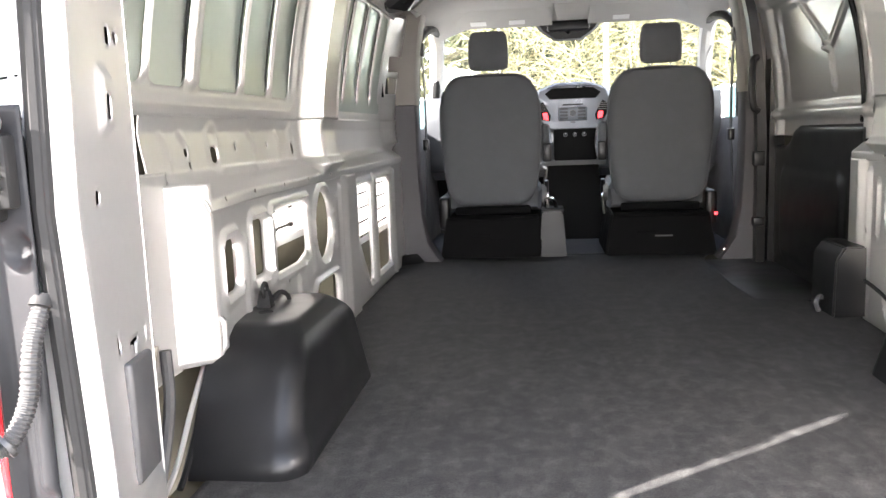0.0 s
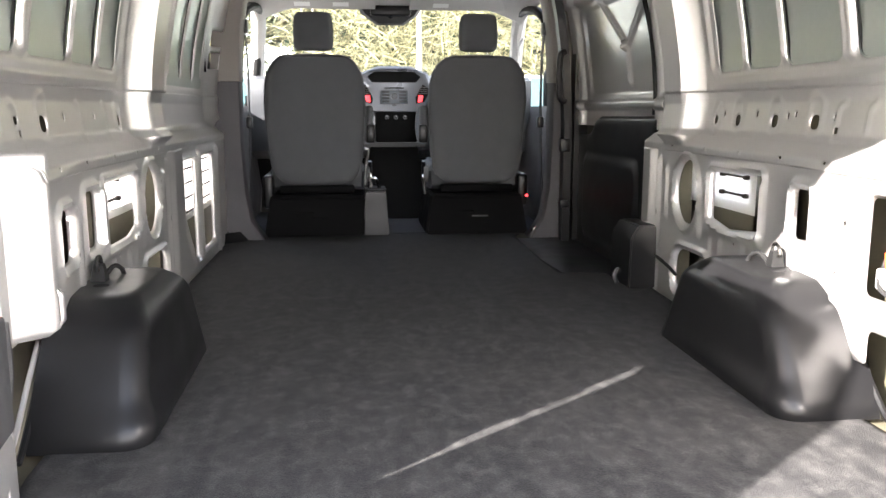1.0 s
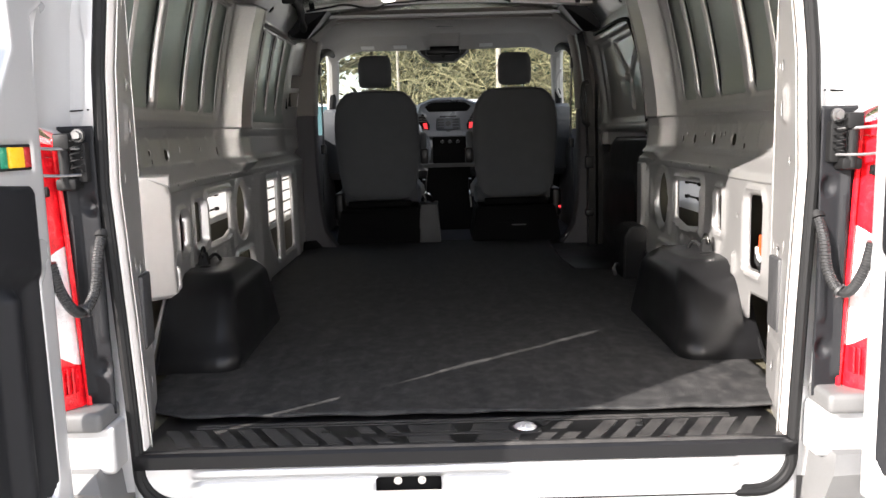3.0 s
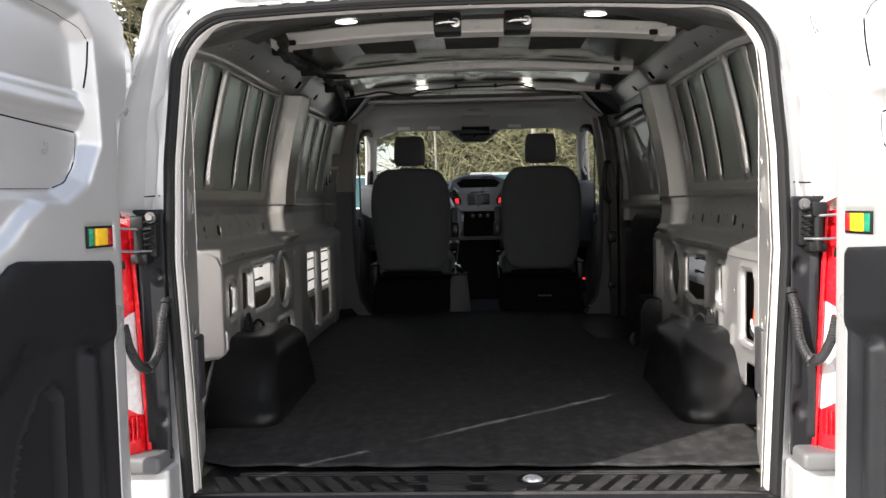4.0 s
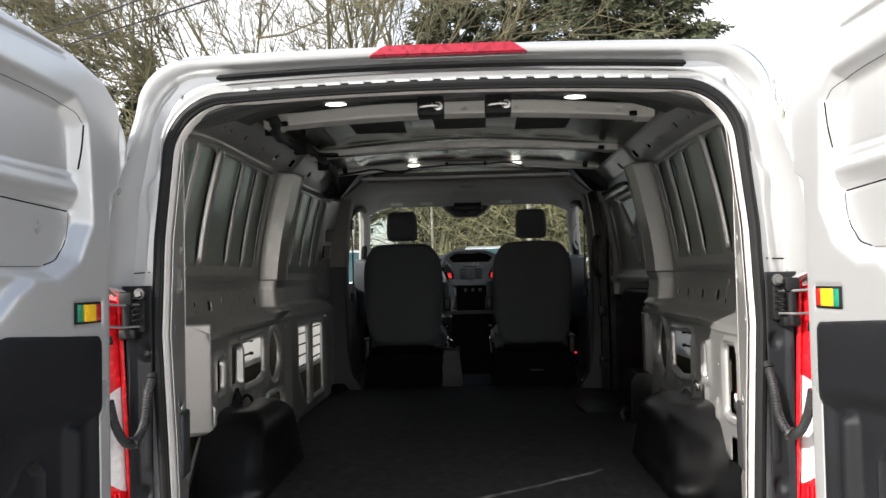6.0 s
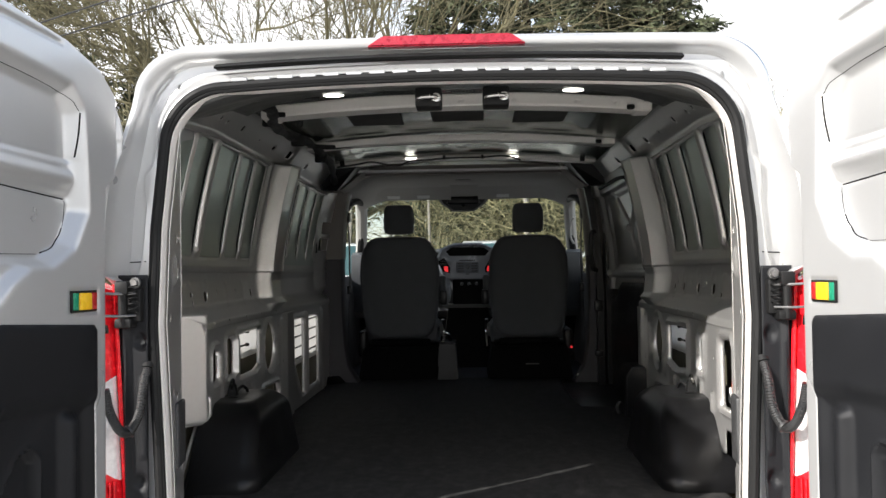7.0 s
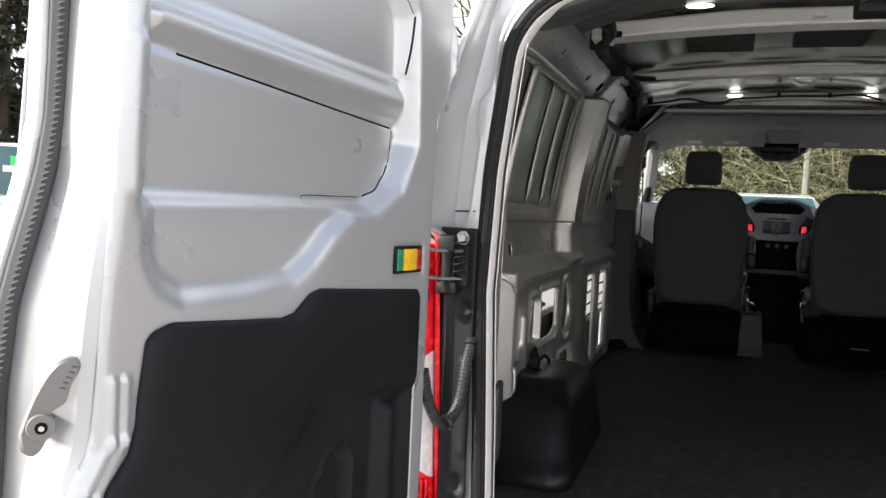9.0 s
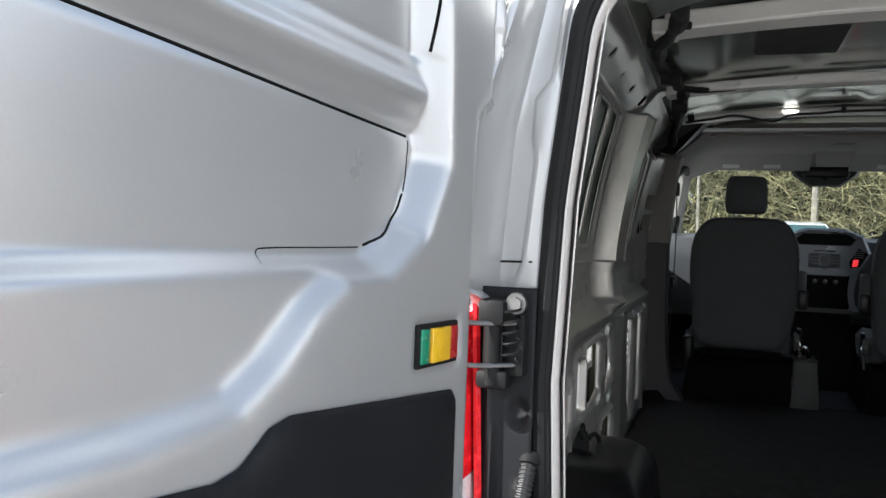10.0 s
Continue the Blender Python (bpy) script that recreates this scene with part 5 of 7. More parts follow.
# ---------------------------------------------------------------- wheel arch covers
def wheel_cover(s):
    Wc = thing("wheel_arch_cover", (s * 0.80, 0.95, 0), "black moulded plastic wheel arch cover on the cargo floor", "wheel arch", group="wheel arch covers")
    rings = []
    for t in np.linspace(0, 1, 26):
        a = t * math.pi / 2
        up = min(1.0, 1.12 * t)
        z = 0.265 * (1 - (1 - up) ** 1.0) if up < 0.80 else 0.265 * (0.80 + 0.20 * math.sin((up - 0.80) / 0.20 * math.pi / 2))
        k = z / 0.265
        rnd = 0.055 * max(0, (k - 0.72) / 0.28) ** 2.4
        shr = max(0.0, t - 1 / 1.12) / (1 - 1 / 1.12)
        x0 = 0.672 + 0.030 * k + rnd * 0.8 + shr * 0.05
        x1 = 0.905
        y0 = 0.598 + 0.18 * k ** 1.3 + rnd * 1.3 + shr * 0.12
        y1 = 1.350 - 0.10 * k - rnd * 0.9 - shr * 0.10
        r = 0.055
        ring = []
        for cx, cy, a0 in ((x0 + r, y0 + r, math.pi), (x0 + r, y1 - r, math.pi / 2)):
            for q in np.linspace(0, math.pi / 2, 8):
                an = a0 + q
                out = 0.016 * math.exp(-((z - 0.035) / 0.032) ** 2) if a0 == math.pi else 0.0
                ring.append((cx + (r + out) * math.cos(an), cy + (r + out) * math.sin(an)))
        # from the rear wall side round the inner side to the front wall side
        first = sorted(ring[:8], key=lambda p: -p[0])
        second = sorted(ring[8:], key=lambda p: p[0])
        loopy = [(x1, y0)] + first + second + [(x1, y1)]
        rings.append([(s * (x - 0.80), y - 0.95, z) for x, y in loopy])
    bm = loft_bm(rings, False, False)
    bm.faces.new([v for v in bm.verts][-len(rings[0]):])
    part("cover", bm, M_BLACK, Wc, angle=60)
    fl = [(s * (0.905 - 0.80), y - 0.95, z) for y, z in ((0.56, 0.0), (0.60, 0.03), (0.70, 0.13), (0.80, 0.21), (0.90, 0.265), (0.98, 0.285))]
    part("flange", tube_bm(smoothline(fl, 5), 0.007, 6), M_BLACK, Wc)
    if s < 0:
        fl = [(s * (0.915 - 0.80), y - 0.95, z) for y, z in ((0.50, 0.0), (0.575, 0.04), (0.675, 0.14), (0.775, 0.225), (0.87, 0.28))]
        part("body_flange", tube_bm(smoothline(fl, 5), 0.006, 6), M_INNER, Wc, "pale painted steel flange round the cover")
    # tie-down ring and clip on top
    Hk = thing("tie_down", (s * 0.87, 1.03, 0.262), "steel tie-down hook behind the wheel arch cover", "tie-down", group="tie-downs")
    part("post", loft_bm([[(x * w, y * w, z) for x, y in ((-0.016, -0.014), (0.016, -0.014), (0.016, 0.014), (-0.016, 0.014))] for z, w in ((-0.005, 1.2), (0.02, 1.0), (0.045, 0.7))]), M_RUBBER, Hk)
    part("ring", tube_bm([(0.0, 0.018 * math.cos(a), 0.045 + 0.018 * math.sin(a)) for a in np.linspace(0, 2 * math.pi, 20, False)], 0.005, 8, closed=True), M_CHROME if s > 0 else M_RUBBER, Hk)
    part("lever", tube_bm(smoothline([(s * -0.005, 0.02, 0.01), (s * -0.02, 0.05, 0.03), (s * -0.03, 0.08, 0.018), (s * -0.034, 0.09, -0.005)], 5), 0.006, 8), M_RUBBER, Hk)
    part("washer", cyl_bm((s * -0.02, -0.06, -0.002), (s * -0.02, -0.06, 0.004), 0.02, 0.018, 20), M_RUBBER, Hk)


wheel_cover(-1)
wheel_cover(1)

# ---------------------------------------------------------------- sliding door on the kerb side
SD = thing("sliding_door", (0.95, 2.7, 0), "closed sliding side door, silver above, black panel below", "van door")


def sd_place(off):
    def f(U, V, Hh):
        x = 0.965 - 0.07 * np.clip((V - 0.72) / 0.5, 0, 1.2) ** 1.5
        return x - Hh - off - 0.95, U - 2.7, V
    return f


def sd_height(U, V):
    h = -0.014 * ins(d_box(U, V, 2.22, 3.12, 0.74, 1.16, 0.06), 0.03)
    for a, b, c, d in ((2.55, 0.955, 2.53, 0.80), (2.55, 0.955, 2.85, 1.18), (2.55, 0.955, 2.24, 1.15)):
        dd_ = d_line(U, V, a, b, c, d, 0.020)
        h = h + 0.011 * ins(dd_, 0.010) - 0.007 * ins(d_line(U, V, a, b, c, d, 0.006), 0.009)
    h = h + 0.018 * ins(np.abs(V - 0.70) - 0.018, 0.02) + 0.022 * ins(d_box(U, V, 2.05, 3.4, 1.19, 1.3, 0.01), 0.02)
    return h + 0.02 * ins(np.abs(U - 2.14) - 0.03, 0.03) + 0.03 * ins(3.18 - U, 0.04)


stamped("upper_panel", lin(2.09, 3.28, 0.007), lin(0.60, 1.28, 0.007), sd_place(0), M_INNER, SD, sd_height)
SDT = [(2.12, -0.1), (2.12, 0.652), (2.88, 0.645), (2.96, 0.625), (3.02, 0.575), (3.08, 0.555), (3.24, 0.55), (3.24, -0.1)]
stamped("lower_trim", lin(2.10, 3.26, 0.012), lin(-0.09, 0.66, 0.012), sd_place(0.012), M_BLACK, SD,
        lambda U, V: 0.014 * (1 - np.exp(-np.clip(-d_poly(U, V, SDT), 0, 1) / 0.012)) + 0.014 * ins(d_box(U, V, 2.3, 3.1, 0.05, 0.45, 0.06), 0.05), lambda U, V: -d_poly(U, V, SDT), 0.003, "black moulded lower trim")
part("bottom_skin", box_bm(0.03, 0.045, -0.62, 0.60, -0.12, 0.64), M_CAVITY, SD)
part("window_seal", tube_bm(smoothline([(0.0, -0.52, 0.66), (-0.01, -0.55, 0.75), (-0.03, -0.54, 0.95), (-0.07, -0.50, 1.15), (-0.095, -0.40, 1.215), (-0.10, 0.3, 1.225)], 8), 0.010, 8), M_RUBBER, SD, "black rubber seal")
bx = thing("pillar_box", (0.845, 2.06, 0), "dark grey plastic box trim at the foot of the pillar", "trim box")
bm = loft_bm([[(-0.055, -0.11, 0), (0.05, -0.11, 0), (0.05, 0.12, 0), (-0.055, 0.12, 0)], [(-0.05, -0.11, 0.20), (0.05, -0.11, 0.20), (0.05, 0.12, 0.20), (-0.05, 0.12, 0.20)],
              [(-0.02, -0.105, 0.245), (0.05, -0.105, 0.245), (0.05, 0.115, 0.245), (-0.02, 0.115, 0.245)]])
bmesh.ops.bevel(bm, geom=bm.edges[:], offset=0.006, segments=2, affect="EDGES")
part("box", bm, M_BLACK, bx)
part("clip", tube_bm(smoothline([(-0.075, -0.03, 0.01), (-0.085, -0.03, 0.04), (-0.07, -0.02, 0.06), (-0.055, 0.0, 0.05)], 5), 0.009, 8), M_DGREY, bx)
part("cable", tube_bm(smoothline([(0.045, -0.11, 0.13), (0.03, -0.18, 0.135), (0.035, -0.26, 0.12), (0.04, -0.33, 0.10)], 6), 0.006, 6), M_WIRE, bx, "black cable along the lower wall")

# track post and grab handle at the front of the sliding door
gp = thing("door_track_post", (0.86, 3.22, 0), "black vertical strip with a grab handle beside the side door", "pillar strip")
part("strip", loft_bm([[(-0.012 + dx, -0.03, z), (0.03 + dx, -0.03, z), (0.03 + dx, 0.03, z), (-0.012 + dx, 0.03, z)] for z, dx in ((-0.02, 0.0), (0.25, 0.0), (0.6, 0.0), (0.9, -0.015), (1.15, -0.05), (1.27, -0.075))]), M_BLACK, gp)
part("grab_handle", tube_bm(smoothline([(-0.02, -0.03, 0.97), (-0.045, -0.05, 0.95), (-0.05, -0.05, 0.84), (-0.04, -0.05, 0.74), (-0.012, -0.03, 0.72)], 7), 0.016, 10), M_BLACK, gp)
part("jamb", box_bm(0.05, 0.13, 0.0, 0.14, -0.12, 1.30), M_BLACK, gp)
part("bracket", box_bm(-0.03, 0.02, -0.05, 0.0, 0.17, 0.21, 0.006), M_BLACK, gp)
part("catch", box_bm(-0.03, 0.02, -0.045, 0.0, 0.46, 0.53, 0.006), M_BLACK, gp)

# ---------------------------------------------------------------- pillars between cargo space and cab
for s in (-1, 1):
    P = thing("door_pillar", (s * 0.85, 3.36, 0), "beige upper and taupe lower plastic pillar trim", "pillar", group="cab pillars", kind="structure")

    def column(name, rows, mat, y0=-0.05, y1=0.09):
        rings = []
        for z, xi, xo in rows:
            rings.append([(s * (x - 0.85), y, z) for x, y in ((xi + 0.008, y0), (xi, y0 + 0.012), (xi, y1 - 0.012), (xi + 0.008, y1), (xo, y1), (xo, y0))])
        return part(name, loft_bm(rings), mat, P)
    column("lower_trim", [(-0.01, 0.70, 0.96), (0.03, 0.73, 0.96), (0.10, 0.775, 0.96), (0.25, 0.80, 0.96), (0.5, 0.812, 0.96), (0.818, 0.812, 0.96)], M_TAUPE)
    column("upper_trim", [(0.82, 0.808, 0.96), (0.95, 0.803, 0.95), (1.08, 0.792, 0.94), (1.2, 0.776, 0.92), (1.30, 0.75, 0.88)], M_BEIGE)
    belt = thing("seat_belt", (s * 0.79, 3.44, 0), "black seat belt hanging from the cab pillar", "seat belt", group="seat belts")
    strap = smoothline([(s * 0.0, 0.0, 1.10), (s * -0.005, 0.02, 0.9), (s * 0.0, 0.05, 0.65), (s * 0.01, 0.06, 0.40), (s * 0.02, 0.05, 0.15)], 8)
    part("webbing", loft_bm([[(p.x - 0.002, p.y - 0.024, p.z), (p.x + 0.002, p.y - 0.024, p.z), (p.x + 0.002, p.y + 0.024, p.z), (p.x - 0.002, p.y + 0.024, p.z)] for p in strap]), M_WIRE, belt)
    part("anchor", box_bm(-0.012, 0.016, -0.035, 0.035, 1.07, 1.14, 0.008), M_BLACK, belt)
    part("buckle", box_bm(-0.016, 0.014, 0.02, 0.08, 0.58, 0.64, 0.006), M_BLACK, belt)
sp = thing("step_cover", (0.81, 3.40, 0), "white step edge plate beside a chromed bracket", "step plate")
part("plate", box_bm(-0.035, 0.035, -0.06, 0.03, -0.008, 0.016, 0.004), M_STICKER, sp)
part("bracket", tube_bm(smoothline([(-0.085, -0.04, 0.0), (-0.075, -0.05, 0.03), (-0.055, -0.045, 0.045), (-0.045, -0.04, 0.01)], 5), 0.012, 8), M_CHROME, sp)
kt = thing("kick_trim", (-0.82, 3.28, 0), "black rubber trim at the foot of the cab pillar", "trim")
part("wedge", loft_bm([[(-0.10, -0.10, -0.002), (0.02, 0.0, -0.002), (0.10, 0.16, -0.002), (-0.10, 0.16, -0.002)], [(-0.10, -0.06, 0.05), (-0.02, 0.02, 0.05), (0.03, 0.16, 0.03), (-0.10, 0.16, 0.05)]]), M_BLACK, kt)

# ---------------------------------------------------------------- cab headliner, visors, windscreen
HL = thing("headliner", (0, 3.05, 1.34), "pale grey moulded cab headliner", "headliner", kind="structure")
part("edge_band", loft_bm([[(x, 0.0, z1 - 1.34), (x, 0.03, z0 - 1.34), (x, 0.05, z0 - 1.34), (x, 0.05, z1 - 1.34)] for x, z0, z1 in
                           ((-0.76, 1.335, 1.37), (-0.62, 1.342, 1.392), (-0.3, 1.345, 1.398), (0.3, 1.345, 1.398), (0.62, 1.342, 1.392), (0.76, 1.335, 1.37))]), M_BEIGE, HL, "brownish end band of the headliner")


def hl_place(U, V, Hh):
    z = 1.342 - 0.010 * np.clip(V / 0.6, 0, 1) - 0.06 * np.clip((V - 0.62) / 0.32, 0, 1) ** 1.5 - 0.075 * np.clip((np.abs(U) - 0.55) / 0.22, 0, 1.1) ** 1.6
    return U, V + 0.03, z - 1.34 + Hh


stamped("lining", lin(-0.79, 0.79, 0.02), lin(0, 0.97, 0.02), hl_place, M_LINER, HL, lambda U, V: 0.012 * ins(d_oval(U, V, 0.0, 0.34, 0.07, 0.05), 0.03))
for s in (-1, 1):
    bm = loft_bm([[(s * 0.585, -0.02, 0.055), (s * 0.62, 0.02, 0.05), (s * 0.80, 0.03, -0.065), (s * 0.765, -0.02, -0.09)],
                  [(s * 0.575, 0.05, 0.035), (s * 0.60, 0.09, 0.02), (s * 0.78, 0.10, -0.08), (s * 0.74, 0.05, -0.10)]])
    part("corner_gusset", bm, M_LINER, HL, "pale corner gusset")
    bm = loft_bm([[(s * 0.64, -0.17, 0.045), (s * 0.82, -0.19, 0.050), (s * 0.90, -0.17, -0.03), (s * 0.86, -0.14, -0.095), (s * 0.78, -0.10, -0.105)],
                  [(s * 0.62, 0.03, 0.055), (s * 0.86, 0.03, 0.03), (s * 0.94, 0.03, -0.03), (s * 0.92, 0.03, -0.095), (s * 0.79, 0.03, -0.085)]])
    part("corner_cover", bm, M_BLACK, HL, "black corner cover")
    V_ = thing("sun_visor", (s * 0.40, 3.86, 1.30), "grey sun visor folded against the windscreen top", "sun visor", group="sun visors")
    rings = [[(s * x, y, z) for x, y, z in ((-0.30, yy, zz), (0.30, yy, zz - 0.0), (0.31, yy + 0.004, zz + 0.008), (0.30, yy + 0.008, zz + 0.016), (-0.30, yy + 0.008, zz + 0.016))] for yy, zz in ((-0.13, 0.030), (-0.06, 0.010), (0.02, -0.015), (0.10, -0.042))]
    bm = loft_bm(rings)
    bmesh.ops.bevel(bm, geom=[e for e in bm.edges if e.is_boundary is False and e.calc_face_angle(0) > 0.6], offset=0.004, segments=2, affect="EDGES")
    vis = part("panel", bm, M_LINER, V_)
    for x in ((0.10, -0.12) if s < 0 else (0.12,)):
        part("label", loft_bm([[(s * -x - 0.045, 0.012, -0.0155), (s * -x + 0.045, 0.012, -0.0155), (s * -x + 0.045, 0.06, -0.031), (s * -x - 0.045, 0.06, -0.031)],
                                                                                                   [(s * -x - 0.045, 0.012, -0.018), (s * -x + 0.045, 0.012, -0.018), (s * -x + 0.045, 0.06, -0.0335), (s * -x - 0.045, 0.06, -0.0335)]]), M_STICKER, V_, "pale printed label")
ohc = thing("overhead_console", (0, 3.80, 1.31), "grey overhead console with cabin lamp", "overhead console")
bm = loft_bm([[(-0.10, -0.16, 0.02), (0.10, -0.16, 0.02), (0.10, -0.16, 0.04), (-0.10, -0.16, 0.04)], [(-0.09, -0.10, -0.004), (0.09, -0.10, -0.004), (0.10, -0.08, 0.03), (-0.10, -0.08, 0.03)],
              [(-0.07, 0.08, -0.035), (0.07, 0.08, -0.035), (0.08, 0.10, 0.0), (-0.08, 0.10, 0.0)]])
part("body", bm, M_LINER, ohc)
part("grille", loft_bm([[(0.05 * math.cos(a), -0.45 + 0.018 * math.sin(a), 0.024) for a in np.linspace(0, 2 * math.pi, 20, False)], [(0.055 * math.cos(a), -0.45 + 0.022 * math.sin(a), 0.03) for a in np.linspace(0, 2 * math.pi, 20, False)]]), M_GREY, ohc)
mir = thing("rear_view_mirror", (-0.01, 4.02, 1.25), "black mirror and sensor pod at the windscreen top", "mirror")
bm = loft_bm([[(x, 0.02, z) for x, z in ((-0.20, 0.04), (0.20, 0.04), (0.165, -0.015), (0.08, -0.075), (-0.08, -0.075), (-0.165, -0.015))],
              [(x * 0.9, -0.012, z * 0.9) for x, z in ((-0.20, 0.04), (0.20, 0.04), (0.165, -0.015), (0.08, -0.075), (-0.08, -0.075), (-0.165, -0.015))]])
part("pod", bm, M_BLACK, mir)
part("mirror_housing", box_bm(-0.12, 0.12, -0.06, -0.03, -0.028, 0.032, 0.014, 3), M_BLACK, mir)
part("stem", cyl_bm((0, -0.03, -0.01), (0, 0.02, -0.045), 0.014, 0.018, 12), M_BLACK, mir)

WS = thing("windscreen", (0, 4.0, 1.27), "sloping clear windscreen with a dark border", "windscreen", kind="structure")
ws = [[(-0.76, 0.0, 0.0), (-0.4, 0.05, 0.012), (0, 0.07, 0.016), (0.4, 0.05, 0.012), (0.76, 0.0, 0.0)], [(-0.90, 0.80, -0.50), (-0.5, 0.93, -0.50), (0, 0.97, -0.50), (0.5, 0.93, -0.50), (0.90, 0.80, -0.50)]]
pane = part("pane", loft_bm(ws, False, False), M_GLASS, WS)
pane.visible_shadow = False
for s in (-1, 1):
    a = part("screen_pillar", tube_bm([(s * 0.77, -0.05, 0.01), (s * 0.80, 0.2, -0.10), (s * 0.845, 0.5, -0.29), (s * 0.90, 0.82, -0.50)], 0.045, 10), M_LINER, WS, "pale grey windscreen pillar trim")
part("top_rail", tube_bm([(x, 0.05 - 0.05 * (x / 0.77) ** 2, 0.035) for x in np.linspace(-0.78, 0.78, 9)], 0.04, 8), M_LINER, WS)
part("roof_front", box_bm(-0.80, 0.80, -0.98, 0.03, 0.085, 0.10), M_PAINT, WS)
part("cowl", box_bm(-0.93, 0.93, 0.78, 1.02, -0.62, -0.49, 0.02), M_BLACK, WS)
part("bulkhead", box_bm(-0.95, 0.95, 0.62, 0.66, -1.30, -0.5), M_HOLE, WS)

# ---------------------------------------------------------------- cab doors
for s in (-1, 1):
    CD = thing("cab_door", (s * 0.93, 4.0, 0), "closed cab door with its side window and grey trim", "van door", group="cab doors")
    rings = [[(s * (x - 0.93), y, z) for x, z in ((0.97, -0.1), (0.97, 0.68), (0.93, 0.70), (0.90, 0.66), (0.875, 0.55), (0.885, 0.35), (0.86, 0.15), (0.88, -0.1))] for y in (-0.55, -0.2, 0.3, 0.75)]
    part("panel", loft_bm(rings), M_TAUPE, CD)
    fr = smoothline([(s * 0.0, -0.50, 0.69), (s * -0.03, -0.50, 0.95), (s * -0.09, -0.46, 1.16), (s * -0.13, -0.30, 1.235), (s * -0.14, 0.0, 1.235), (s * -0.10, 0.30, 1.10), (s * -0.03, 0.62, 0.82), (s * 0.0, 0.72, 0.70)], 6)
    part("window_frame", tube_bm([Vector((p_.x - s * 0.02, p_.y, p_.z)) for p_ in fr], 0.026, 10), M_RUBBER, CD, "black window surround")
    g = part("pane", loft_bm([[(s * 0.01, y, 0.69) for y in (-0.50, 0.1, 0.72)], [(s * -0.05, y, 1.0) for y in (-0.49, 0.1, 0.44)], [(s * -0.14, y, 1.235) for y in (-0.32, 0.0, 0.10)]], False, False), M_GLASS, CD)
    g.visible_shadow = False
    if s > 0:
        part("grab", tube_bm(smoothline([(s * -0.11, 0.12, 1.12), (s * -0.13, 0.17, 1.06), (s * -0.12, 0.26, 0.98), (s * -0.09, 0.30, 0.93)], 5), 0.010, 8), M_LINER, CD)
    part("front_post", box_bm(s * -0.04, s * 0.04, 0.70, 0.80, -0.1, 0.72), M_TAUPE, CD)
    part("wing_mirror", box_bm(s * 0.12, s * 0.30, 0.50, 0.58, 0.68, 0.95, 0.03, 3), M_BLACK, CD)

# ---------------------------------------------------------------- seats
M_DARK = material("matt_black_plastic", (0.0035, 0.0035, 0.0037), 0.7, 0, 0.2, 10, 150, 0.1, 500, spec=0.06)


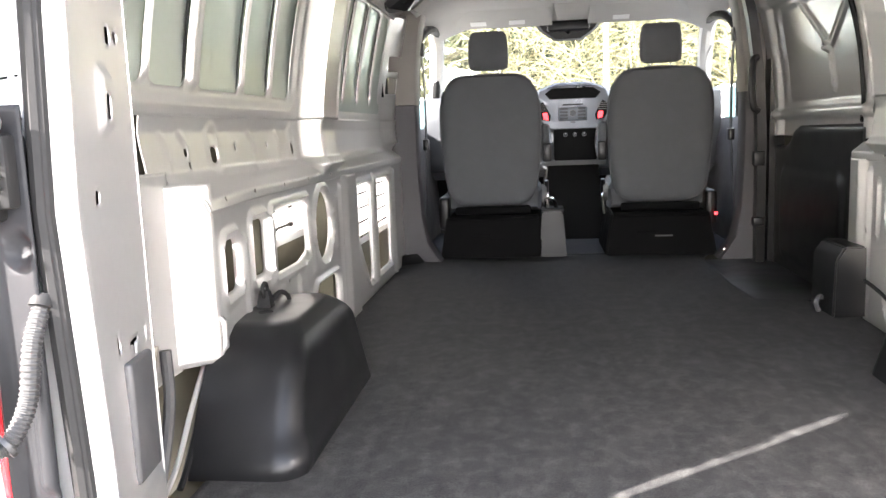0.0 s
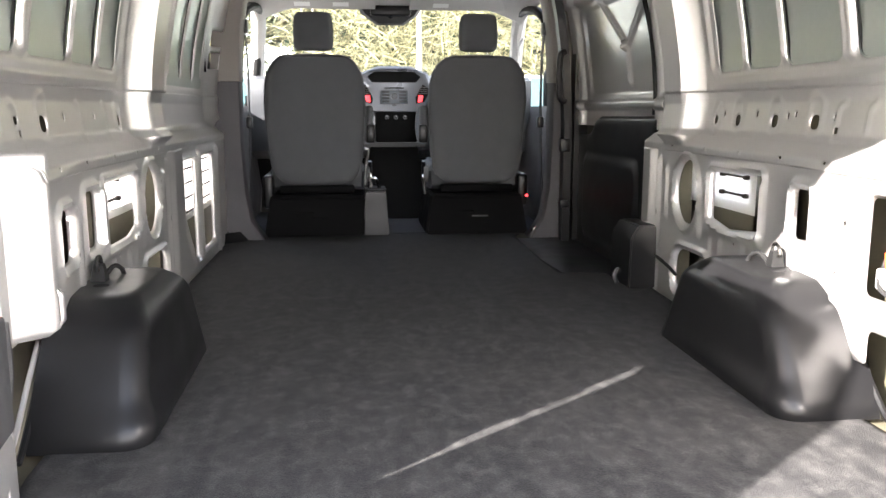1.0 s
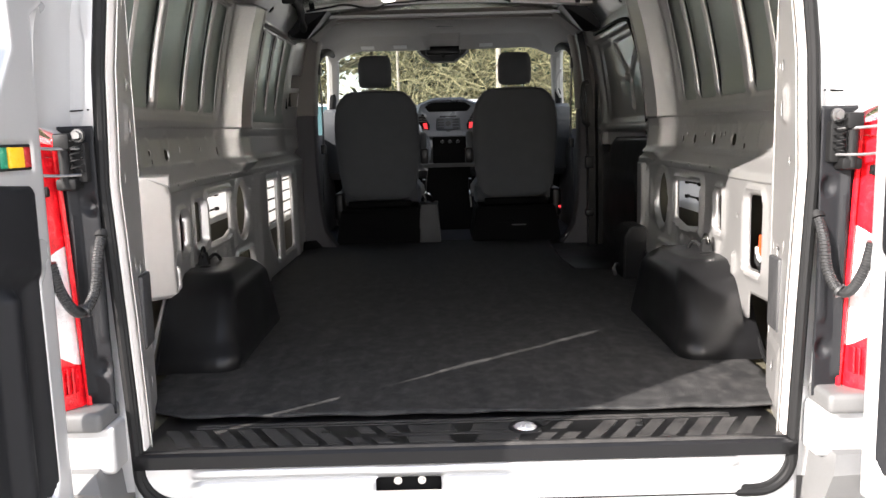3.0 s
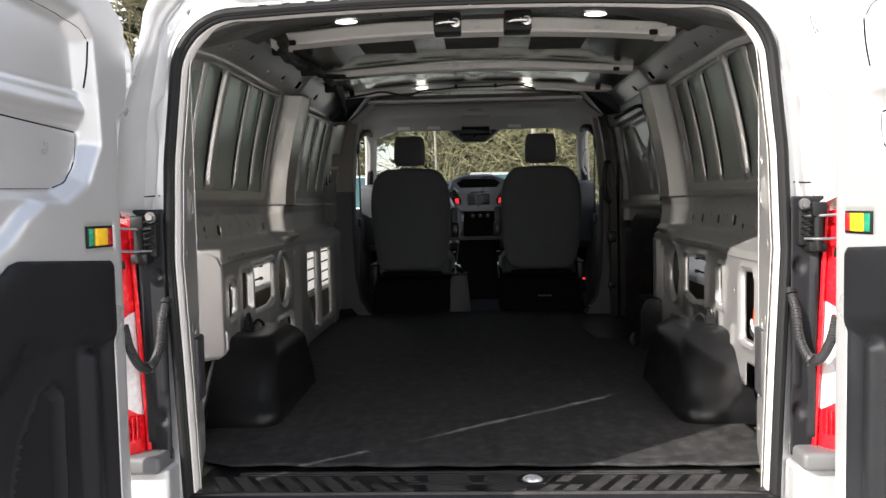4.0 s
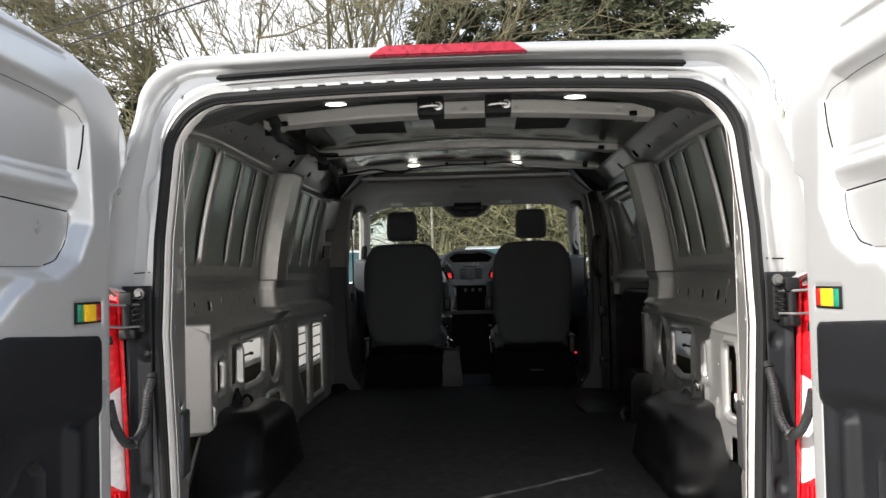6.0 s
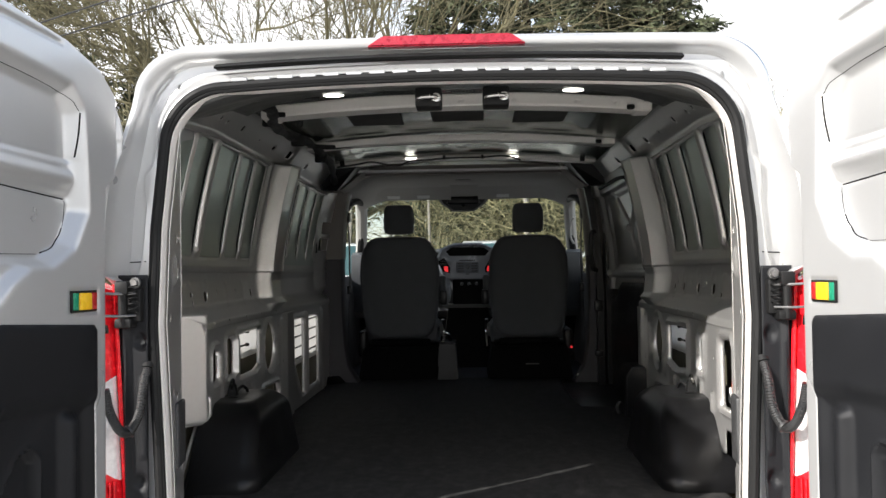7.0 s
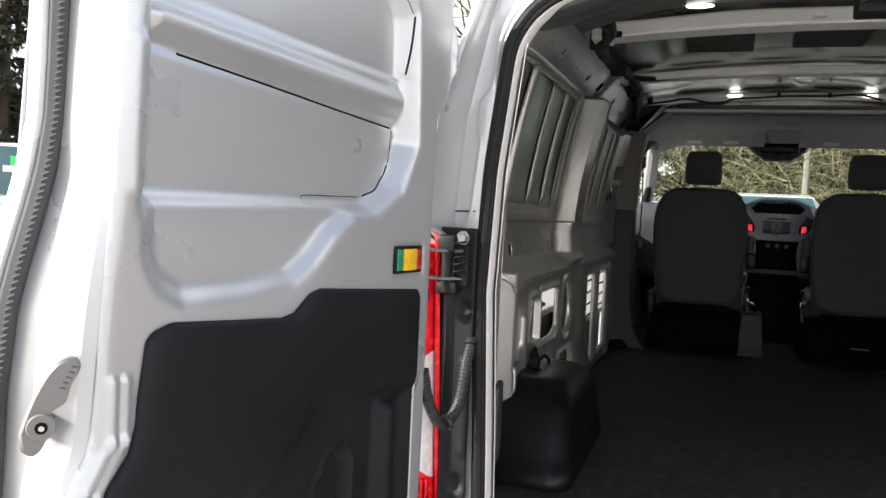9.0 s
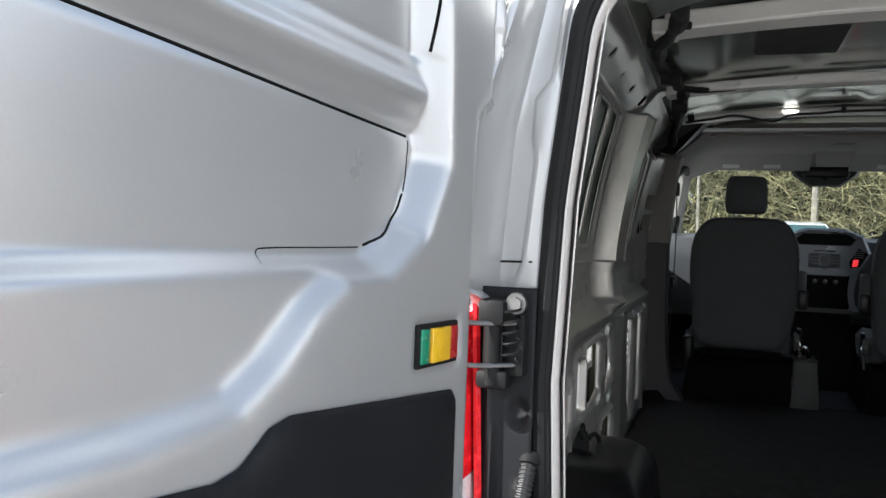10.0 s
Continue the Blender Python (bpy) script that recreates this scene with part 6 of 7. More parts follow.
def seat(name, x, lab, mirror):
    S = thing(name, (x, 3.5, 0), lab, "seat", group="front seats")
    hw = [(0.278, 0.13), (0.286, 0.165), (0.30, 0.198), (0.325, 0.222), (0.36, 0.237), (0.45, 0.252), (0.58, 0.263), (0.70, 0.267), (0.80, 0.262), (0.87, 0.246), (0.92, 0.215), (0.945, 0.185), (0.957, 0.150), (0.960, 0.10)]
    rings = []
    for z, w in hw:
        yc = -0.02 - 0.10 * (z - 0.3)
        th = 0.062 * min(1, (z - 0.262) / 0.03, (0.968 - z) / 0.03 + 0.35)
        ring = []
        for k in range(40):
            a = 2 * math.pi * k / 40
            ca, sa = math.cos(a), math.sin(a)
            e = 0.42
            px = w * abs(ca) ** e * (1 if ca > 0 else -1)
            py = th * abs(sa) ** 0.7 * (1 if sa > 0 else -1)
            if sa > 0:
                py += 0.03 * abs(ca) ** 3
            ring.append((px, yc + py, z))
        rings.append(ring)
    back = part("backrest", loft_bm(rings), M_CLOTH, S, angle=50)
    # piping round the rear shell
    pip = []
    for z, w in hw[1:-1]:
        pip.append((w * 0.985, -0.02 - 0.10 * (z - 0.3) - 0.030, z))
    loop_ = pip + [(-a, b, c) for a, b, c in reversed(pip)]
    part("piping", tube_bm(loop_, 0.0035, 6, closed=True), M_CLOTH, back)
    part("rear_skirt", box_bm(-0.20, 0.20, -0.085, -0.045, 0.235, 0.275, 0.010), M_DARK, back)
    hr = []
    for z, w, t in ((0.982, 0.075, 0.03), (0.990, 0.096, 0.048), (1.02, 0.103, 0.058), (1.08, 0.103, 0.060), (1.13, 0.100, 0.056), (1.16, 0.092, 0.044), (1.174, 0.080, 0.028), (1.177, 0.05, 0.012)):
        hr.append([(w * abs(math.cos(a)) ** 0.45 * (1 if math.cos(a) > 0 else -1), -0.085 + t * abs(math.sin(a)) ** 0.7 * (1 if math.sin(a) > 0 else -1), z) for a in np.linspace(0, 2 * math.pi, 32, False)])
    h = part("headrest", loft_bm(hr), M_CLOTH, S, angle=50)
    for px in (-0.05, 0.05):
        part("post", cyl_bm((px, -0.08, 0.93), (px, -0.085, 0.99), 0.006, None, 8), M_CHROME, h)
    part("post_guide", box_bm(-0.075, 0.075, -0.10, -0.06, 0.955, 0.967, 0.004), M_LINER, h)
    cush = []
    for y, z0, z1, w in ((0.03, 0.26, 0.36, 0.235), (0.06, 0.24, 0.395, 0.25), (0.25, 0.24, 0.385, 0.255), (0.45, 0.25, 0.395, 0.25), (0.50, 0.28, 0.37, 0.235)):
        cush.append([(-w, y, z0), (w, y, z0), (w + 0.008, y, (z0 + z1) / 2 + 0.03), (w * 0.9, y, z1), (w * 0.6, y, z1 - 0.012), (-w * 0.6, y, z1 - 0.012), (-w * 0.9, y, z1), (-w - 0.008, y, (z0 + z1) / 2 + 0.03)])
    part("cushion", loft_bm(cush), M_CLOTH, S)
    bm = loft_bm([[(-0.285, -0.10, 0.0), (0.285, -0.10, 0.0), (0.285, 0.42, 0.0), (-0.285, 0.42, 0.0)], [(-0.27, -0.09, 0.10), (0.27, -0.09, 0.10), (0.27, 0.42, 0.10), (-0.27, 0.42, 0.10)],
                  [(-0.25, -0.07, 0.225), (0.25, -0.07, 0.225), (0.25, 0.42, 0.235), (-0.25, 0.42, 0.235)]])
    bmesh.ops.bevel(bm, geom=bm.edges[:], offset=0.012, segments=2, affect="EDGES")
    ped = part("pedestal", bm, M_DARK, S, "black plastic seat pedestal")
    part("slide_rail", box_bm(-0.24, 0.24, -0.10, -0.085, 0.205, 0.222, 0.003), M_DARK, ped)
    part("badge", box_bm(-0.03, 0.06, -0.103, -0.098, 0.100, 0.108, 0.001), M_GREY if mirror > 0 else M_DARK, ped)
    part("vent_slot", box_bm(-0.12, -0.02, -0.106, -0.10, 0.12, 0.135, 0.003), M_DARK, ped)
    # outer side cover, lever and folded armrest
    part("side_cover", box_bm(mirror * 0.262 - 0.03, mirror * 0.262 + 0.03, -0.05, 0.36, 0.15, 0.33, 0.02, 3), M_BLACK, S)
    arm = part("armrest", box_bm(-mirror * 0.285 - 0.022, -mirror * 0.285 + 0.022, -0.05, 0.06, 0.50, 0.70, 0.018, 3), M_CLOTH, S)
    part("armrest_pad", box_bm(-mirror * 0.292 - 0.024, -mirror * 0.292 + 0.024, -0.06, -0.03, 0.50, 0.60, 0.010, 2), M_BLACK, arm)
    part("recliner", cyl_bm((-mirror * 0.262, 0.02, 0.33), (-mirror * 0.285, 0.02, 0.33), 0.05, 0.042, 20), M_GREY, S)
    part("lever", tube_bm(smoothline([(-mirror * 0.285, 0.02, 0.33), (-mirror * 0.29, -0.03, 0.30), (-mirror * 0.285, -0.07, 0.22)], 5), 0.008, 8), M_CHROME, S)
    part("belt_stalk", tube_bm(smoothline([(-mirror * 0.275, 0.05, 0.22), (-mirror * 0.285, 0.03, 0.32), (-mirror * 0.285, 0.0, 0.40)], 5), 0.012, 8), M_BLACK, S)
    return S


seat("driver_seat", -0.44, "grey cloth driver seat on a black pedestal", -1)
ps = seat("passenger_seat", 0.427, "grey cloth passenger seat on a black pedestal", 1)
part("buckle_lamp", box_bm(0.268, 0.284, -0.10, -0.085, 0.205, 0.22, 0.003), M_SWITCH, ps, "small red lit button")

con = thing("console_box", (-0.125, 3.46, 0), "dark grey upright console box between the seats", "console")
bm = loft_bm([[(-0.075, -0.06, 0.0), (0.07, -0.06, 0.0), (0.07, 0.12, 0.0), (-0.075, 0.12, 0.0)], [(-0.055, -0.055, 0.245), (0.052, -0.055, 0.245), (0.052, 0.12, 0.245), (-0.055, 0.12, 0.245)]])
bmesh.ops.bevel(bm, geom=bm.edges[:], offset=0.008, segments=2, affect="EDGES")
part("box", bm, material("console_plastic", (0.0085, 0.0082, 0.008), 0.5, 0, 0.15, 12, 200, 0.15, 600), con)
part("lid", box_bm(-0.058, 0.055, -0.058, 0.122, 0.244, 0.256, 0.005), M_BLACK, con)
part("handle", tube_bm(smoothline([(-0.035, 0.02, 0.256), (-0.03, 0.0, 0.30), (0.0, -0.01, 0.305), (0.02, 0.02, 0.256)], 5), 0.010, 8), M_CHROME, con, "chromed brake lever end")

# ---------------------------------------------------------------- dashboard
DB = thing("dashboard", (0.013, 4.1, 0), "dark dashboard with a silver centre fascia", "dashboard")
rings = []
for x in np.linspace(-0.90, 0.88, 25):
    rise = 0.03 * math.exp(-((x + 0.45) / 0.2) ** 2) + 0.02 * math.exp(-(x / 0.25) ** 2)
    rings.append([(x, 0.70, 0.82), (x, 0.40, 0.875 + rise), (x, 0.20, 0.885 + rise), (x, 0.11, 0.86 + rise), (x, 0.10, 0.72), (x, 0.16, 0.60), (x, 0.20, 0.42), (x, 0.40, 0.36), (x, 0.70, 0.36)])
part("body", loft_bm(rings), M_DASH, DB)
stack = [(-0.10, 0.94), (0.10, 0.94), (0.205, 0.90), (0.245, 0.80), (0.20, 0.715), (0.15, 0.66), (-0.15, 0.66), (-0.20, 0.715), (-0.245, 0.80), (-0.205, 0.90)]
cs = part("fascia", loft_bm([[(x * 1.02, 0.12, z) for x, z in stack], [(x, 0.01, z) for x, z in stack], [(x * 0.93, -0.005, 0.80 + (z - 0.80) * 0.93) for x, z in stack]]), M_SILVER, DB, "silver centre fascia", smooth=False)
scr = [(-0.165, 0.876), (-0.12, 0.908), (0.12, 0.908), (0.165, 0.876), (0.135, 0.842), (-0.135, 0.842)]
part("screen", loft_bm([[(x, -0.004, z) for x, z in scr], [(x * 0.95, -0.014, 0.863 + (z - 0.863) * 0.92) for x, z in scr]]), M_HOLE, cs, "dark display")
for s in (-1, 1):
    v = [(s * 0.175, 0.83), (s * 0.225, 0.80), (s * 0.185, 0.725), (s * 0.135, 0.715), (s * 0.13, 0.75)]
    vt = part("air_vent", loft_bm([[(x, -0.004, z) for x, z in v], [(x, -0.012, z) for x, z in v]]), M_HOLE, cs, "black slanted air vent")
    w = [(s * 0.150, 0.765), (s * 0.178, 0.765), (s * 0.172, 0.728), (s * 0.145, 0.722)]
    part("red_light", loft_bm([[(x, -0.013, z) for x, z in w], [(x, -0.016, z) for x, z in w]]), M_SWITCH, vt)
    for k in range(4):
        part("fin", box_bm(s * 0.150, s * 0.205, -0.016, -0.012, 0.775 + 0.012 * k, 0.779 + 0.012 * k), M_GREY, vt)
part("slot", box_bm(-0.06, 0.06, -0.012, -0.004, 0.805, 0.812, 0.002), M_HOLE, cs)
rp = part("radio", box_bm(-0.085, 0.085, -0.010, 0.0, 0.712, 0.795, 0.008), M_SILVER, cs)
part("knob", cyl_bm((0, -0.010, 0.758), (0, -0.024, 0.758), 0.020, 0.018, 24), M_DASH, rp)
for k in range(4):
    for sx in (-1, 1):
        part("button", box_bm(sx * 0.03, sx * 0.075, -0.013, -0.009, 0.722 + 0.019 * k, 0.734 + 0.019 * k, 0.002), M_DASH, rp)
part("emblem", loft_bm([[(0.016 * math.cos(a), y, 0.705 + 0.007 * math.sin(a)) for a in np.linspace(0, 2 * math.pi, 20, False)] for y in (-0.008, -0.014)]), M_DASH, cs, "small dark oval emblem")
part("display_hood", loft_bm([[(x, -0.002, 0.912 + 0.010 * (1 - (x / 0.17) ** 2)), (x, -0.030, 0.910 + 0.012 * (1 - (x / 0.17) ** 2)), (x, -0.028, 0.904 + 0.010 * (1 - (x / 0.17) ** 2)), (x, -0.002, 0.902 + 0.008 * (1 - (x / 0.17) ** 2))] for x in np.linspace(-0.15, 0.15, 13)]), M_SILVER, cs)
for sx in (-1, 1):
    part("fascia_leg", loft_bm([[(sx * (x - w), y, z), (sx * (x + w), y, z), (sx * (x + w), y + 0.05, z), (sx * (x - w), y + 0.05, z)] for x, w, y, z in ((0.165, 0.020, -0.010, 0.69), (0.15, 0.018, -0.016, 0.64), (0.142, 0.015, -0.020, 0.57), (0.15, 0.015, -0.026, 0.51), (0.172, 0.020, -0.034, 0.47))]), M_SILVER, DB, "silver curved leg of the centre fascia")
lp = part("heater_panel", box_bm(-0.115, 0.14, 0.0, 0.15, 0.475, 0.672, 0.012), M_HOLE, DB, "black heater panel with round dials")
for k in range(3):
    x = -0.045 + 0.055 * k
    part("dial", cyl_bm((x, -0.001, 0.632), (x, -0.012, 0.632), 0.013, 0.011, 20), M_DASH, lp)
    part("dial_mark", box_bm(x - 0.002, x + 0.002, -0.014, -0.011, 0.634, 0.642), M_STICKER, lp)
part("lower_tray", loft_bm([[(-0.19, -0.02, 0.452), (0.19, -0.02, 0.452), (0.17, 0.20, 0.44), (-0.17, 0.20, 0.44)], [(-0.19, -0.03, 0.478), (0.19, -0.03, 0.478), (0.17, 0.15, 0.478), (-0.17, 0.15, 0.478)]]), M_GREY, DB, "grey storage tray")
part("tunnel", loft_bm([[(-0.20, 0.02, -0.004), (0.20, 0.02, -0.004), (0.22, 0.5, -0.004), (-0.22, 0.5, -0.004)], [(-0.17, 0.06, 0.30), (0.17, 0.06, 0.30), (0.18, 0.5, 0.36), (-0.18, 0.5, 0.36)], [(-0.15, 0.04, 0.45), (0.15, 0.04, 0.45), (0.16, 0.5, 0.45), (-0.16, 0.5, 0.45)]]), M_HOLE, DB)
SW = thing("steering_wheel", (-0.42, 3.98, 0.74), "black steering wheel in front of the driver seat", "steering wheel")
tilt = pose(0, 0, 0, 62, 0, 0)
part("rim", tube_bm([tilt @ Vector((0.19 * math.cos(a), 0.19 * math.sin(a), 0)) for a in np.linspace(0, 2 * math.pi, 40, False)], 0.014, 8, closed=True), M_BLACK, SW)
part("hub", cyl_bm(tilt @ Vector((0, 0, -0.03)), tilt @ Vector((0, 0, 0.02)), 0.06, 0.05, 20), M_DASH, SW)
for a in (0, math.pi, 1.5 * math.pi):
    part("spoke", tube_bm([tilt @ Vector((0.04 * math.cos(a), 0.04 * math.sin(a), 0)), tilt @ Vector((0.185 * math.cos(a), 0.185 * math.sin(a), 0))], 0.012, 6), M_SILVER, SW)
part("column", cyl_bm(tilt @ Vector((0, 0, -0.05)), (0, 0.22, -0.12), 0.035, 0.045, 14), M_DASH, SW)

# ---------------------------------------------------------------- cables along the roof
RW = thing("roof_wiring", (0, 2.6, 1.38), "thin black cable clipped along the roof beam", "cable")
pts = [(-0.72, 0.02, -0.04), (-0.6, -0.02, -0.03), (-0.52, 0.0, -0.015), (-0.42, -0.02, -0.035), (-0.36, 0.0, -0.04), (-0.3, 0.02, -0.012), (-0.2, 0.0, -0.010), (-0.1, 0.0, -0.002), (0, 0.0, 0.0), (0.12, 0.0, 0.0), (0.22, 0.0, 0.006), (0.28, 0.02, 0.002), (0.34, 0.0, -0.02)]
part("cable", tube_bm(smoothline(pts, 6), 0.0055, 6), M_WIRE, RW)
for x in (-0.1, 0.12):
    part("clip", box_bm(x - 0.008, x + 0.008, -0.012, 0.012, -0.008, 0.014, 0.003), M_RUBBER, RW)
LM = thing("roof_loom", (-0.72, 1.2, 1.32), "black taped cable loom along the roof rail", "cable loom")
pts = [(0.12, -0.98, -0.05), (0.02, -0.85, -0.015), (-0.02, -0.6, -0.005), (0.06, -0.45, 0.0), (0.05, -0.3, -0.012), (0.0, -0.1, 0.0), (-0.02, 0.2, 0.01), (0.0, 0.5, 0.03), (0.02, 0.72, 0.02), (0.0, 1.0, 0.03), (-0.02, 1.3, 0.035), (-0.06, 1.62, 0.0), (-0.08, 1.8, -0.06)]
sm = smoothline(pts, 8)
part("sleeve", tube_bm(sm, 0.02, 9, radii=[0.020 + 0.006 * math.sin(i * 0.7) * math.sin(i * 0.23) for i in range(len(sm))]), M_WIRE, LM)
part("branch", tube_bm(smoothline([(0.02, -0.5, 0.0), (0.14, -0.42, 0.02), (0.24, -0.40, 0.035)], 6), 0.010, 7), M_WIRE, LM)
part("branch", tube_bm(smoothline([(0.0, 0.6, 0.02), (0.08, 0.72, 0.03), (0.2, 0.76, 0.045)], 6), 0.012, 7), M_WIRE, LM)
for y in (-0.7, -0.15, 0.35, 0.9):
    part("clip", box_bm(-0.03, 0.03, y - 0.015, y + 0.015, -0.02, 0.03, 0.006), M_RUBBER, LM)
# pipes and a bracket in the gap behind the left wheel arch
PI = thing("filler_pipe", (-0.945, 0.48, 0.0), "pale brown painted filler pipe with a clamp in the body cavity", "pipe")
part("pipe", tube_bm(smoothline([(0.01, 0.05, 0.30), (0.0, 0.03, 0.20), (-0.005, -0.02, 0.10), (0.0, -0.08, 0.0)], 7), 0.026, 12), material("tan_pipe_paint", (0.30, 0.27, 0.22), 0.45, 0, 0.2, 20, 150), PI)
part("hose", tube_bm(smoothline([(0.03, 0.09, 0.28), (0.035, 0.08, 0.18), (0.03, 0.05, 0.08), (0.03, 0.0, 0.0)], 7), 0.012, 9), M_DGREY, PI)
part("clamp", tube_bm([(-0.004 + 0.031 * math.cos(a), -0.01 + 0.012 * math.sin(a), 0.115 + 0.027 * math.sin(a)) for a in np.linspace(0, 2 * math.pi, 18, False)], 0.004, 6, closed=True), M_STEEL, PI)
bolt(PI, (0.03, -0.03, 0.12), (1, -0.4, 0), 0.007, 0.006, M_CHROME)
# loose wiring and a lamp back in the rear quarter opening
QW = thing("quarter_wiring", (0.90, 0.60, 0.30), "loose wires and white connector behind the quarter opening", "wiring")
part("connector", box_bm(-0.012, 0.012, 0.01, 0.035, -0.01, 0.035, 0.004), M_STICKER, QW)
part("latch_rod", tube_bm(smoothline([(0.02, -0.05, 0.20), (0.015, -0.03, 0.12), (0.01, -0.04, 0.05), (0.0, -0.02, 0.0)], 6), 0.005, 6), M_STEEL, QW)
part("wire", tube_bm(smoothline([(0.0, 0.02, 0.07), (-0.01, -0.01, 0.02), (0.0, -0.05, 0.0), (0.01, -0.06, -0.03)], 6), 0.005, 6), M_AMBER, QW)
part("wire", tube_bm(smoothline([(0.01, 0.03, 0.06), (-0.012, 0.02, 0.0), (-0.01, -0.03, -0.02), (0.01, -0.07, -0.02)], 6), 0.006, 6), M_WIRE, QW)
part("plug", box_bm(-0.025, 0.005, -0.07, -0.03, -0.035, -0.005, 0.004), M_RUBBER, QW)
RB = thing("red_lamp_back", (-0.945, 0.86, 0.36), "red plastic piece seen inside the body cavity", "lamp part")
part("shell", box_bm(-0.015, 0.015, -0.06, 0.06, -0.05, 0.005, 0.008), M_RED, RB)

# ---------------------------------------------------------------- parked vehicles
def pickup(x, y, turn, lab):
    V_ = thing("parked_pickup", (0, 0, 0), lab, "pickup truck", group="parked vehicles")
    # cross sections from the nose (y = 0) to the tail, half width and heights
    def ring(y, w, z0, z1, r):
        return [(-w, y, z0), (w, y, z0), (w + 0.02, y, (z0 + z1) / 2), (w, y, z1 - r), (w - r, y, z1), (-w + r, y, z1), (-w, y, z1 - r), (-w - 0.02, y, (z0 + z1) / 2)]
    part("body", loft_bm([ring(0.0, 0.86, 0.45, 1.02, 0.08), ring(0.10, 0.95, 0.40, 1.12, 0.08), ring(1.2, 0.98, 0.40, 1.20, 0.08), ring(1.5, 0.99, 0.40, 1.22, 0.06), ring(3.4, 0.99, 0.40, 1.22, 0.06), ring(5.4, 0.98, 0.45, 1.22, 0.06)]), M_WHITECAR, V_)
    part("cabin", loft_bm([ring(1.25, 0.90, 1.15, 1.22, 0.03), ring(1.55, 0.86, 1.15, 1.46, 0.06), ring(1.95, 0.78, 1.15, 1.86, 0.08), ring(2.4, 0.76, 1.15, 1.92, 0.09), ring(3.1, 0.76, 1.15, 1.91, 0.09), ring(3.5, 0.80, 1.15, 1.72, 0.08), ring(3.6, 0.84, 1.15, 1.24, 0.04)]), M_WHITECAR, V_)
    part("windscreen", loft_bm([[(-0.82, 1.25, 1.25), (0.82, 1.25, 1.25)], [(-0.78, 1.47, 1.48), (0.78, 1.47, 1.48)], [(-0.68, 1.87, 1.85), (0.68, 1.87, 1.85)]], False, False), M_CARGLASS, V_)
    for s in (-1, 1):
        part("side_window", loft_bm([[(s * 0.90, 1.62, 1.25), (s * 0.80, 2.0, 1.76), (s * 0.785, 2.4, 1.80)], [(s * 0.905, 2.5, 1.25), (s * 0.80, 2.5, 1.80), (s * 0.785, 2.5, 1.805)]], False, False), M_CARGLASS, V_)
        part("headlamp", box_bm(s * 0.58, s * 0.90, -0.02, 0.16, 0.84, 1.02, 0.03), M_CLEAR, V_)
        m_ = part("mirror", box_bm(s * 1.0, s * 1.22, 1.55, 1.70, 1.20, 1.42, 0.04), M_WHITECAR, V_)
        part("mirror_arm", cyl_bm((s * 0.95, 1.6, 1.25), (s * 1.05, 1.62, 1.30), 0.03, None, 8), M_BLACK, m_)
        part("door_handle", box_bm(s * 1.0, s * 1.03, 2.35, 2.5, 1.02, 1.06, 0.01), M_BLACK, V_)
        for yy in (0.95, 4.3):
            w = part("wheel", cyl_bm((s * 0.80, yy, 0.40), (s * 1.0, yy, 0.40), 0.40, None, 28), M_RUBBER, V_)
            part("rim", cyl_bm((s * 0.99, yy, 0.40), (s * 1.012, yy, 0.40), 0.26, 0.22, 20), M_STEEL, w)
    part("grille", box_bm(-0.55, 0.55, -0.04, 0.05, 0.72, 1.0, 0.02), M_BLACK, V_)
    part("bumper", box_bm(-0.93, 0.93, -0.14, 0.06, 0.42, 0.64, 0.04, 3), M_STEEL, V_)
    # flat black plate on the closed body paints the shade of an open bed
    part("bed_opening", box_bm(-0.85, 0.85, 3.7, 5.3, 1.215, 1.226), M_HOLE, V_)
    V_.matrix_basis = pose(x, y, GROUND_Z, 0, 0, turn) @ Matrix.Scale(1.12, 4)
    return V_


base = pickup(0.58, 14.4, 0, "white pickup truck parked facing the van")
copy_thing(base, pose(-3.15, 14.7, GROUND_Z, 0, 0, 2))
copy_thing(base, pose(4.3, 14.5, GROUND_Z, 0, 0, -2))
near = copy_thing(base, pose(-8.85, 5.45, GROUND_Z, 0, 0, 35))
tagged(near, "white pickup truck with a green tag in its windscreen")
tag = thing("window_tag", (0, 0, 0), "green and white paper tag on a windscreen", "tag")
part("sheet", box_bm(0.30, 0.62, 1.545, 1.552, 1.50, 1.74), M_GREENTAG, tag)
part("white_sheet", box_bm(0.22, 0.40, 1.535, 1.540, 1.50, 1.62), M_STICKER, tag)
tag.matrix_basis = pose(-8.85, 5.45, GROUND_Z, 0, 0, 35) @ Matrix.Scale(1.12, 4) @ pose(0, -0.02, -0.02, 0, 0, 0)

# ---------------------------------------------------------------- trees and hedge
rng = np.random.default_rng(4)


def prisms(segs, sides=4):
    """Tapered sticks from rows (p, q, r0, r1)."""
    return prism_rows(np.array([s_[0] for s_ in segs], float), np.array([s_[1] for s_ in segs], float),
                      np.array([s_[2] for s_ in segs]), np.array([s_[3] for s_ in segs]), sides)


